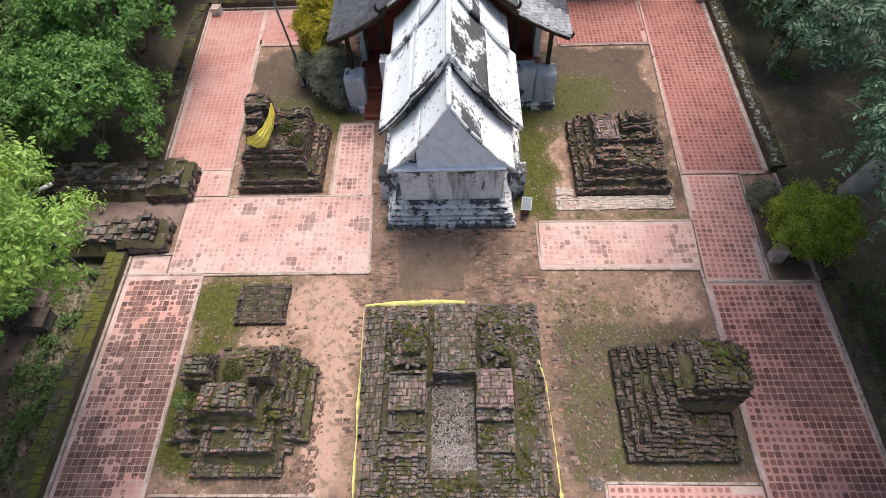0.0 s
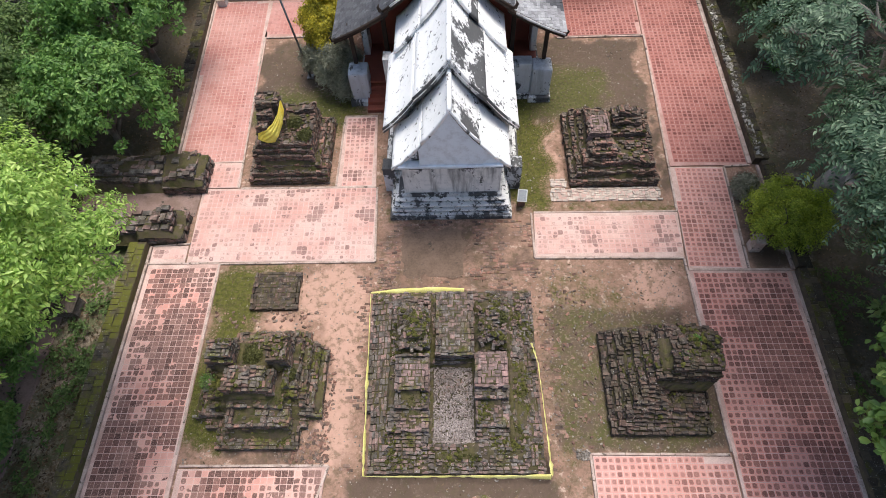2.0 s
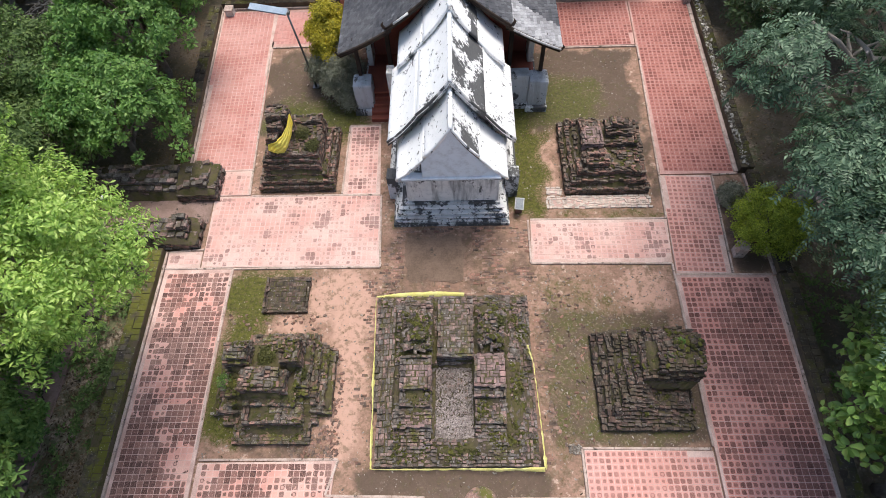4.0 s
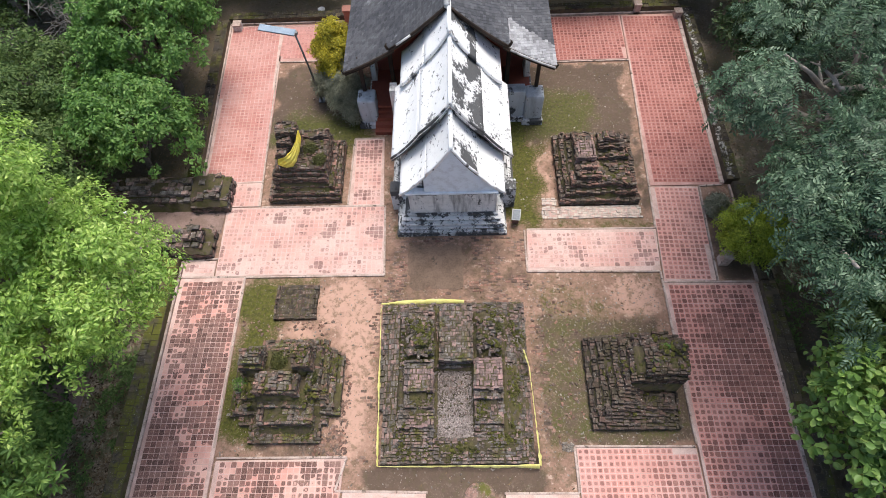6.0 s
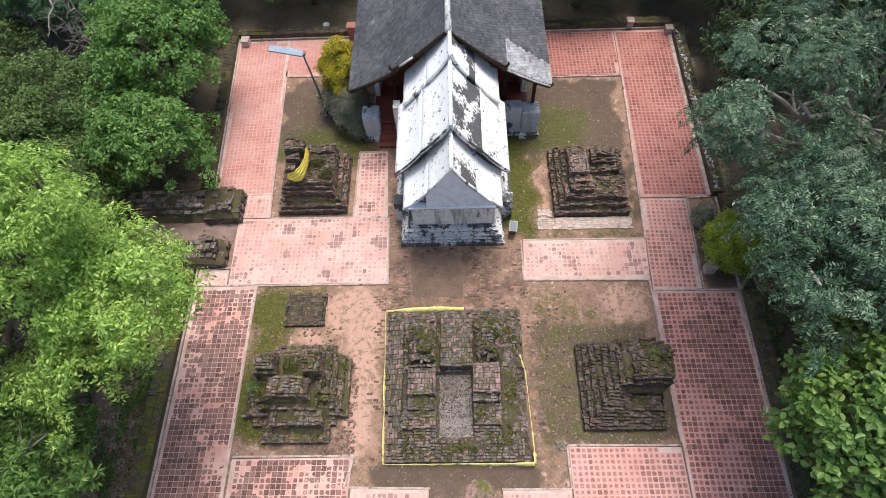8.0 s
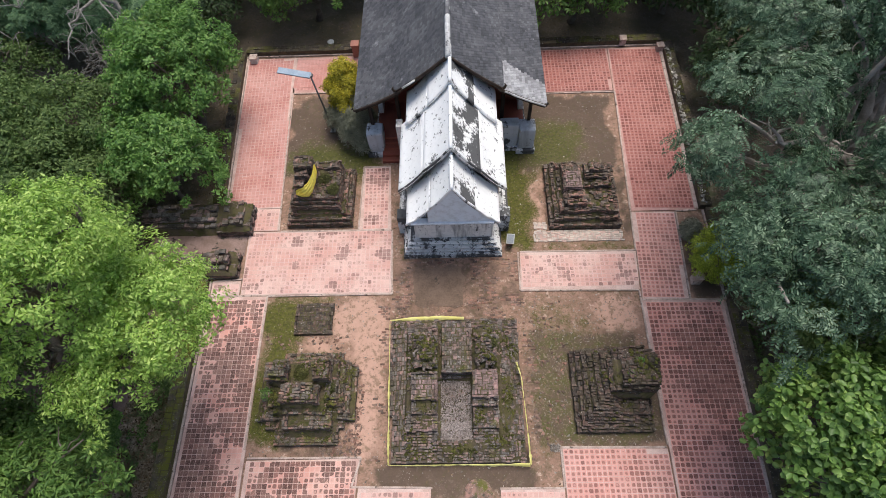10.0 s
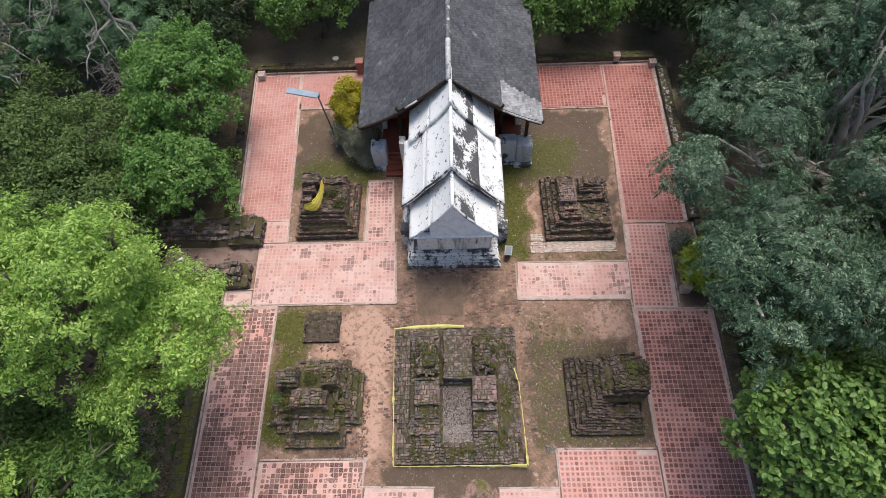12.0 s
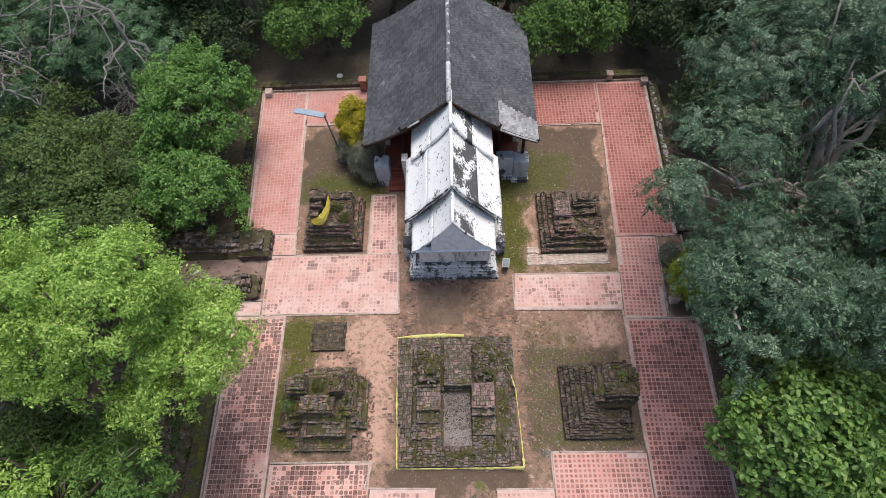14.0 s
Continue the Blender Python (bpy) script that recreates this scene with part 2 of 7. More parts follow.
EARTH = ground_material()
TILE_RED = tile_material("tile_red", (0.55, 0.245, 0.21), (0.64, 0.34, 0.30), (0.20, 0.09, 0.08), 0.53, 0.76, 0.46, 0.6, 0.32, 0.4, 0.14, 0.4, [(-10.4, 16.9, 1.2, 0.7, 0.12), (-12.0, 17.3, 0.5, 0.8, 0.12)])
TILE_PALE = tile_material("tile_pale", (0.67, 0.38, 0.325), (0.76, 0.52, 0.46), (0.19, 0.115, 0.105), 0.495, 0.63, 0.58, 0.6, 0.36, 0.4, 0.12, 0.5,
                          [(-3.7, 13.7, 0.6, 0.55, 0.18), (-5.85, 13.7, 0.55, 0.4, 0.16), (-8.4, 14.5, 0.5, 0.6, 0.1), (-7.2, 14.0, 0.5, 0.5, 0.1), (-4.5, 12.4, 0.6, 0.4, 0.12), (-8.3, 13.3, 0.3, 0.5, 0.12), (-10.4, 11.9, 0.5, 0.4, 0.12), (-4.5, 14.7, 0.5, 0.3, 0.1), (-6.15, 12.0, 0.5, 0.4, 0.12), (-12.2, 12.0, 0.5, 0.4, 0.2), (8.6, 12.4, 0.9, 0.9, 0.12), (6.0, 12.3, 0.6, 0.6, 0.1)])
# its stains along the east also paint in the shade of the trees
TILE_DARK = tile_material("tile_dark", (0.74, 0.37, 0.315), (0.68, 0.30, 0.25), (0.070, 0.027, 0.021), 0.22, 0.66, 0.56, 0.98, 0.33, 0.9, 0.14, 0.75,
                          [(12.4, 7.5, 2.2, 3.6, 0.20), (12.4, 2.0, 1.6, 3.4, 0.16), (10.6, 8.6, 1.4, 1.0, 0.10)])
TILE_MIXED = tile_material("tile_mixed", (0.68, 0.37, 0.32), (0.76, 0.50, 0.44), (0.13, 0.068, 0.062), 0.50, 0.64, 0.54, 0.6, 0.36, 0.7, 0.14, 0.7, [(-4.1, 18.6, 1.0, 1.2, 0.14), (-4.2, 16.0, 0.7, 0.6, 0.1)])
TILE_PINK = tile_material("tile_pink", (0.70, 0.37, 0.32), (0.67, 0.32, 0.27), (0.15, 0.064, 0.054), 0.20, 0.74, 0.48, 0.9, 0.32, 0.8, 0.16, 0.7, [(11.0, 12.0, 1.3, 1.4, 0.16), (8.4, 2.6, 1.4, 1.6, 0.1)])
TILE_ROSE = tile_material("tile_rose", (0.41, 0.155, 0.13), (0.46, 0.195, 0.165), (0.12, 0.042, 0.035), 0.24, 0.74, 0.50, 0.98, 0.28, 0.6, 0.16, 0.6, [(12.6, 25.0, 1.2, 3.5, 0.12)])
TILE_BLACK = tile_material("tile_black", (0.68, 0.34, 0.28), (0.75, 0.46, 0.39), (0.020, 0.013, 0.012), 0.465, 0.515, 0.80, 0.5, 0.40, 0.62, 0.12, 0.9,
                           [(-11.6, 3.0, 1.3, 3.2, 0.2), (-10.4, 9.0, 0.9, 1.6, 0.06), (-11.6, 10.4, 0.5, 0.4, 0.08), (-10.0, 6.4, 0.8, 1.4, 0.05)])
GROUT = worn("grout", (0.72, 0.54, 0.48), (0.60, 0.42, 0.36), 1.2, 30, 0.9)
GROUT_DARK = worn("grout_weathered", (0.74, 0.54, 0.475), (0.57, 0.385, 0.33), 1.0, 30, 0.9)
GROUT_RED = worn("grout_red_dust", (0.62, 0.39, 0.34), (0.53, 0.31, 0.265), 1.2, 30, 0.9)
KERB = worn("kerb_concrete", (0.60, 0.48, 0.42), (0.44, 0.335, 0.28), 2.5, 22, 0.9, third=(0.13, 0.105, 0.085), third_from=0.57)
BRICK_GREY = brick_material("brick_weathered", (0.31, 0.185, 0.165), (0.165, 0.15, 0.14), (0.075, 0.078, 0.022), 0.54, spread=0.62)
BRICK_RED = brick_material("brick_dark_red", (0.27, 0.13, 0.10), (0.155, 0.12, 0.10), (0.08, 0.075, 0.022), 0.62, grime=0.5)
BRICK_MOSSY = brick_material("brick_mossy", (0.31, 0.16, 0.125), (0.17, 0.15, 0.13), (0.075, 0.082, 0.02), 0.51, spread=0.62)
BRICK_PINK = brick_material("brick_pinkish", (0.37, 0.22, 0.205), (0.27, 0.18, 0.175), (0.09, 0.085, 0.025), 0.68, (0.12, 0.085, 0.08), 0.3, spread=0.35)
BRICK_PALE = brick_material("brick_pale_paving", (0.66, 0.54, 0.46), (0.58, 0.52, 0.46), (0.20, 0.19, 0.08), 0.68, (0.42, 0.34, 0.29), 0.05, spread=0.25)
BRICK_CLAY = brick_material("brick_sunk_in_clay", (0.30, 0.135, 0.095), (0.22, 0.13, 0.10), (0.12, 0.12, 0.03), 0.60, (0.10, 0.07, 0.055), 0.2)
BRICK_DARK = brick_material("brick_black_crust", (0.135, 0.076, 0.06), (0.095, 0.073, 0.06), (0.06, 0.055, 0.022), 0.60, grime=0.7, dust=0.3)
# court wall brick, its colour darkened for the shade under the trees
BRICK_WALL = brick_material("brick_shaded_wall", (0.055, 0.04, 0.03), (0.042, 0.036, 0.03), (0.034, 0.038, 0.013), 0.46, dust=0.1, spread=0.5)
BRICK_COPING = brick_material("brick_green_coping", (0.12, 0.095, 0.06), (0.095, 0.08, 0.058), (0.105, 0.112, 0.022), 0.40, dust=0.2, spread=0.15)
CORE = worn("rubble_core", (0.10, 0.08, 0.06), (0.14, 0.115, 0.07), 3, 20, 0.95)
SOIL = worn("mossy_soil", (0.10, 0.08, 0.055), (0.105, 0.092, 0.04), 2.2, 18, 0.95, bump=0.8, third=(0.06, 0.062, 0.02), third_from=0.53)
MOSS = worn("moss", (0.062, 0.062, 0.018), (0.105, 0.105, 0.026), 3.0, 40, 0.95, vary=0.35, bump=0.8)
GRAVEL = worn("gravel", (0.40, 0.345, 0.32), (0.29, 0.245, 0.225), 1.6, 30, 0.95, vary=0.35, third=(0.15, 0.125, 0.11), third_from=0.56)
WHITE_ROOF = limewash("limewash_bright", 0.585, base=(0.90, 0.90, 0.89), spots=0.61, dirty=0.16)
BLACK_ROOF = limewash("limewash_lichened", 0.458, base=(0.88, 0.88, 0.87), spots=0.6, dirty=0.3)
PLASTER = limewash("plaster_streaked", 0.56, 0.75, (0.82, 0.80, 0.77))
PLINTH_PLASTER = limewash("plaster_plinth", 0.485, 0.35, (0.66, 0.68, 0.70), 0.56)
PORCH_PLASTER = limewash("plaster_porch", 0.56, 0.4, (0.52, 0.55, 0.58), 0.62)
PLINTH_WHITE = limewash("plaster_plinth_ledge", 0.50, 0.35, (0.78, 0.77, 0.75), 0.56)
PLINTH_BLACK = limewash("plaster_plinth_dark", 0.455, 0.5, (0.60, 0.60, 0.59), 0.54)
VERGE = limewash("verge_lichen", 0.45, 0.0, (0.62, 0.62, 0.61), 0.52)
GABLE_PAINT = limewash("gable_paint", 0.74, 0.0, (0.79, 0.84, 0.89), 0.80)
RIDGE_WHITE = worn("white_ridge_mortar", (0.66, 0.66, 0.65), (0.42, 0.42, 0.42), 2.0, 20, 0.85, third=(0.15, 0.15, 0.15), third_from=0.56)
SLATE = worn("slate_shingle", (0.085, 0.087, 0.097), (0.125, 0.127, 0.137), 0.6, 14, 0.7, vary=0.28, third=(0.19, 0.19, 0.20), third_from=0.6)
SLATE_PALE = worn("new_shingle", (0.40, 0.40, 0.41), (0.30, 0.30, 0.31), 1.0, 14, 0.7, vary=0.3)
RIDGE = worn("ridge_mortar", (0.22, 0.22, 0.23), (0.15, 0.15, 0.155), 1.5, 20, 0.85, third=(0.62, 0.62, 0.60), third_from=0.53)
TIMBER = worn("dark_timber", (0.035, 0.025, 0.02), (0.055, 0.038, 0.028), 2, 30, 0.7)
RED_FADED = worn("faded_red_plaster", (0.46, 0.22, 0.17), (0.36, 0.17, 0.135), 1.5, 25, 0.8)
RED_FLOOR = worn("red_cement", (0.34, 0.10, 0.065), (0.27, 0.085, 0.06), 1.3, 25, 0.6)
METAL = worn("grey_metal", (0.22, 0.23, 0.24), (0.17, 0.175, 0.18), 3, 30, 0.45, metal=0.6)
PANEL = worn("solar_panel", (0.30, 0.38, 0.46), (0.38, 0.46, 0.54), 1.2, 30, 0.25)
YELLOW = worn("yellow_cloth", (0.92, 0.78, 0.16), (0.86, 0.66, 0.09), 2, 30, 0.7)
YELLOW_PALE = worn("faded_yellow_cloth", (0.80, 0.76, 0.30), (0.74, 0.68, 0.22), 2, 30, 0.7)
BARK = worn("bark", (0.13, 0.105, 0.085), (0.21, 0.18, 0.15), 2.5, 22, 0.95, bump=0.6)
BARK_GREY = worn("grey_bark", (0.30, 0.265, 0.235), (0.42, 0.375, 0.335), 2.5, 22, 0.95, bump=0.6)
BARK_PALE = worn("dead_bark", (0.34, 0.32, 0.29), (0.24, 0.22, 0.20), 2.5, 22, 0.95, bump=0.5)
SILT = worn("wet_silt", (0.24, 0.165, 0.12), (0.18, 0.125, 0.09), 0.9, 12, 0.85, bump=0.05, third=(0.085, 0.07, 0.055), third_from=0.6)
LICHEN = worn("lichened_stone", (0.50, 0.48, 0.44), (0.20, 0.18, 0.15), 5, 30, 0.95, vary=0.4)
STONE = worn("field_stone", (0.36, 0.32, 0.28), (0.22, 0.19, 0.16), 4, 30, 0.95, vary=0.5)
DEAD_LEAF = worn("fallen_leaf", (0.20, 0.14, 0.08), (0.12, 0.085, 0.055), 3, 20, 0.9, vary=0.6)
OUTER_TILE = worn("old_red_paving", (0.33, 0.23, 0.20), (0.24, 0.165, 0.135), 1.0, 20, 0.85, third=(0.05, 0.045, 0.035), third_from=0.55)
SIGN_GREY = worn("sign_face", (0.42, 0.45, 0.47), (0.36, 0.38, 0.40), 3, 25, 0.5)
WHITE = worn("white_paint", (0.78, 0.78, 0.76), (0.66, 0.66, 0.64), 3, 25, 0.6)
LEAF_LIGHT = leaf_material("leaf_light", (0.12, 0.24, 0.04), (0.35, 0.53, 0.11), (0.64, 0.79, 0.25), 0.5)
LEAF_DARK = leaf_material("leaf_dark", (0.025, 0.05, 0.018), (0.05, 0.09, 0.03), (0.095, 0.145, 0.05))
LEAF_GREEN = leaf_material("leaf_green", (0.06, 0.135, 0.03), (0.135, 0.25, 0.055), (0.24, 0.37, 0.095))
LEAF_WEED = leaf_material("leaf_weed", (0.055, 0.06, 0.02), (0.11, 0.115, 0.035), (0.21, 0.22, 0.075))
LEAF_FRESH = leaf_material("leaf_fresh", (0.07, 0.16, 0.04), (0.16, 0.31, 0.07), (0.30, 0.46, 0.13), 0.5)
LEAF_FEATHER = leaf_material("leaf_feathery_dark", (0.05, 0.11, 0.055), (0.11, 0.21, 0.10), (0.21, 0.34, 0.16))
LEAF_OLIVE = leaf_material("leaf_olive", (0.055, 0.105, 0.03), (0.125, 0.20, 0.055), (0.23, 0.32, 0.105))
LEAF_BLUE = leaf_material("leaf_blue_green", (0.024, 0.052, 0.028), (0.09, 0.165, 0.09), (0.34, 0.47, 0.30), 0.42)
LEAF_BROAD = leaf_material("leaf_broad", (0.06, 0.13, 0.03), (0.17, 0.30, 0.07), (0.36, 0.50, 0.14), 0.45)
LEAF_YELLOW = leaf_material("leaf_yellow_green", (0.14, 0.20, 0.028), (0.34, 0.43, 0.048), (0.58, 0.64, 0.08))
LEAF_GOLD = leaf_material("leaf_gold", (0.20, 0.21, 0.025), (0.50, 0.44, 0.04), (0.82, 0.68, 0.07))
LEAF_GREY = leaf_material("leaf_grey", (0.16, 0.175, 0.12), (0.28, 0.29, 0.21), (0.42, 0.42, 0.33))


# ---- mesh helpers ----
def part(name, mesh, material, parent=None, label="", smooth=False):
    """One mesh object under a thing, from a bmesh or a mesh."""
    if isinstance(mesh, bmesh.types.BMesh):
        data = bpy.data.meshes.new(name)
        mesh.to_mesh(data)
        mesh.free()
    else:
        data = mesh
    if material and not data.materials:
        data.materials.append(material)
    if smooth:
        data.polygons.foreach_set("use_smooth", [True] * len(data.polygons))
    ob = new(name, data)
    if parent:
        ob.parent = parent
    if label:
        ob["label"] = label
    return ob


def thing(name, label, category, at=(0, 0, 0), group="", kind=""):
    ob = new(name)
    ob.location = at
    ob.empty_display_size = 0.3
    return tagged(ob, label, category, group, kind)


def flat_mesh(name, verts, faces):
    data = bpy.data.meshes.new(name)
    data.from_pydata(verts, [], faces)
    data.update()
    return data


def block(x0, x1, y0, y1, z0, z1, bevel=0.02, bm=None):
    """A box between two corners, with worn-round edges."""
    one = bmesh.new()
    bmesh.ops.create_cube(one, size=1)
    bmesh.ops.scale(one, vec=(x1 - x0, y1 - y0, z1 - z0), verts=one.verts)
    bmesh.ops.translate(one, vec=((x0 + x1) / 2, (y0 + y1) / 2, (z0 + z1) / 2), verts=one.verts)
    if bevel:
        bmesh.ops.bevel(one, geom=one.edges[:], offset=bevel, segments=2, affect="EDGES", profile=0.6)
    if bm is None:
        return one
    data = bpy.data.meshes.new("tmp")
    one.to_mesh(data)
    one.free()
    bm.from_mesh(data)
    bpy.data.meshes.remove(data)
    return bm


BOX_FACES = [(0, 3, 2, 1), (4, 5, 6, 7), (0, 1, 5, 4), (1, 2, 6, 5), (2, 3, 7, 6), (3, 0, 4, 7)]
BOX_CORNERS = [(-1, -1, -1), (1, -1, -1), (1, 1, -1), (-1, 1, -1), (-1, -1, 1), (1, -1, 1), (1, 1, 1), (-1, 1, 1)]


def brick_mesh(name, sx, sy, sz, chip, rng):
    """A brick with knocked corners, about its middle."""
    verts = [(x * sx / 2 - math.copysign(rng.random() * chip, x), y * sy / 2 - math.copysign(rng.random() * chip, y),
              z * sz / 2 - (rng.random() * chip * 0.4 if z > 0 else 0)) for x, y, z in BOX_CORNERS]
    return flat_mesh(name, verts, BOX_FACES)


def joined(name, kinds, spots):
    """Many pieces in one mesh: spots of (which kind, pose)."""
    verts, faces = [], []
    shapes = [(np.array([v.co[:] for v in k.vertices]), [tuple(p.vertices) for p in k.polygons]) for k in kinds]
    start = 0
    for which, m in spots:
        co, fs = shapes[which]
        m = np.array(m)
        verts.append(co @ m[:3, :3].T + m[:3, 3])
        faces += [tuple(i + start for i in f) for f in fs]
        start += len(co)
    return flat_mesh(name, np.concatenate(verts).tolist(), faces)


def pieces(name, kinds, spots, material, parent, most=300, rest=None):
    """Up to `most` pieces as objects that share meshes, the others joined into one part."""
    for k in kinds:
        if not k.materials:
            k.materials.append(material)
    for which, m in spots[:most]:
        ob = new(name, kinds[which])
        ob.parent = parent
        ob.matrix_basis = m
    if len(spots) > most:
        ob = part(rest or name + "_courses", joined(name, kinds, spots[most:]), material, parent)
        ob["kind"] = "stuff"


def tube(path, radii, sides=7):
    """Verts and faces of a tapering limb along a path."""
    verts, faces = [], []
    for i, p in enumerate(path):
        way = (Vector(path[min(i + 1, len(path) - 1)]) - Vector(path[max(i - 1, 0)])).normalized()
        a = way.orthogonal().normalized()
        b = way.cross(a)
        for k in range(sides):
            turn = 2 * math.pi * k / sides
            verts.append(tuple(Vector(p) + (a * math.cos(turn) + b * math.sin(turn)) * radii[i]))
    for i in range(len(path) - 1):
        for k in range(sides):
            j = (k + 1) % sides
            faces.append((i * sides + k, i * sides + j, (i + 1) * sides + j, (i + 1) * sides + k))
    faces.append(tuple(range(sides))[::-1])
    faces.append(tuple(range((len(path) - 1) * sides, len(path) * sides)))
    return verts, faces


def tubes_mesh(name, limbs, sides=7):
    verts, faces = [], []
    for path, radii in limbs:
        v, f = tube(path, radii, sides)
        faces += [tuple(i + len(verts) for i in q) for q in f]
        verts += v
    return flat_mesh(name, verts, faces)


def bent(a, b, sag, rng, n=6):
    """A limb's line from a to b that wanders and lifts on the way."""
    a, b = Vector(a), Vector(b)
    side = Vector((rng.uniform(-1, 1), rng.uniform(-1, 1), 0)) * (b - a).length * 0.10
    line = []
    for i in range(n + 1):
        f = i / n
        p = a.lerp(b, f) + side * math.sin(f * math.pi) + Vector((0, 0, sag)) * math.sin(f * math.pi)
        line.append(p + Vector((rng.gauss(0, 1), rng.gauss(0, 1), rng.gauss(0, 1))) * 0.025 * (b - a).length * (0 < i < n))
    return line


def leaves_mesh(name, spots, ways, ups, length, width, fold=0.25, broad=False):
    """Leaves as folded blades. spots, ways (along the leaf) and ups: arrays of n x 3; length and width: n."""
    ways = ways / (np.linalg.norm(ways, axis=1, keepdims=True) + 1e-9)
    side = np.cross(ways, ups)
    side /= np.linalg.norm(side, axis=1, keepdims=True) + 1e-9
    up = np.cross(side, ways)
    L, W = length[:, None], width[:, None]
    n = len(spots)
    if broad:
        rows = [spots, spots + ways * L * 0.3 + side * W * 0.42 + up * W * fold, spots + ways * L * 0.72 + side * W * 0.45 + up * W * fold,
                spots + ways * L - up * L * 0.08, spots + ways * L * 0.72 - side * W * 0.45 + up * W * fold, spots + ways * L * 0.3 - side * W * 0.42 + up * W * fold]
        pattern = np.array([[0, 1, 2, 3], [0, 3, 4, 5]])
    else:
        rows = [spots, spots + ways * L * 0.45 + side * W * 0.5 + up * W * fold, spots + ways * L - up * L * 0.08, spots + ways * L * 0.45 - side * W * 0.5 + up * W * fold]
        pattern = np.array([[0, 1, 2], [0, 2, 3]])
    k, c = len(rows), pattern.shape[1]
    verts = np.stack(rows, 1).reshape(-1, 3)
    faces = (np.arange(n)[:, None, None] * k + pattern[None]).reshape(-1, c)
    data = bpy.data.meshes.new(name)
    data.vertices.add(len(verts))
    data.vertices.foreach_set("co", verts.astype(np.float32).ravel())
    data.loops.add(faces.size)
    data.loops.foreach_set("vertex_index", faces.astype(np.int32).ravel())
    data.polygons.add(len(faces))
    data.polygons.foreach_set("loop_start", np.arange(0, faces.size, c, dtype=np.int32))
    data.update(calc_edges=True)
    data.validate()
    return data


def crown_points(lobes, density, rng, below=-0.35, gap=-0.27, puff=0.75, cover=1.5, clear=()):
    """Middles and outward ways of the sprays of a crown: each lobe's outside carries rounded clumps of foliage with gaps between them, and each clump its sprays."""
    spots, ways = [], []
    for (cx, cy, cz), (rx, ry, rz) in lobes:
        area = 4 * math.pi * (((rx * ry) ** 1.6 + (rx * rz) ** 1.6 + (ry * rz) ** 1.6) / 3) ** (1 / 1.6)
        size = min(puff, 0.45 * min(rx, ry, rz))
        count = max(5, int(cover * area / (math.pi * size * size)))
        d = rng.normal(size=(count * 3, 3))
        d /= np.linalg.norm(d, axis=1, keepdims=True)
        d = d[d[:, 2] > below][:count]
        wave = np.array([noise.noise((x * 2.9 + cx, y * 2.9 + cy, z * 2.9 + cz)) for x, y, z in d])
        d, wave = d[wave > gap], wave[wave > gap]
        r = rng.uniform(0.55, 0.97, size=len(d)) * (1 + 0.34 * wave)
        middles = np.array((cx, cy, cz)) + d * r[:, None] * np.array((rx, ry, rz))
        out = d / np.array((rx, ry, rz))
        out /= np.linalg.norm(out, axis=1, keepdims=True)
        for middle, way in zip(middles, out):
            if any(np.linalg.norm(middle - np.array(c)) < radius for c, radius in clear):
                continue
            own = size * rng.uniform(0.45, 1.45)
            n = max(2, int(density * 2 * math.pi * own * own))
            e = rng.normal(size=(n, 3)) + way * 0.7 + np.array((0, 0, 0.45))
            e /= np.linalg.norm(e, axis=1, keepdims=True)
            spots.append(middle + e * own * rng.uniform(0.45, 1.2, size=(n, 1)) * np.array((1.0, 1.0, 0.72)))
            ways.append(e + way * 0.4)
    return np.concatenate(spots), np.concatenate(ways)


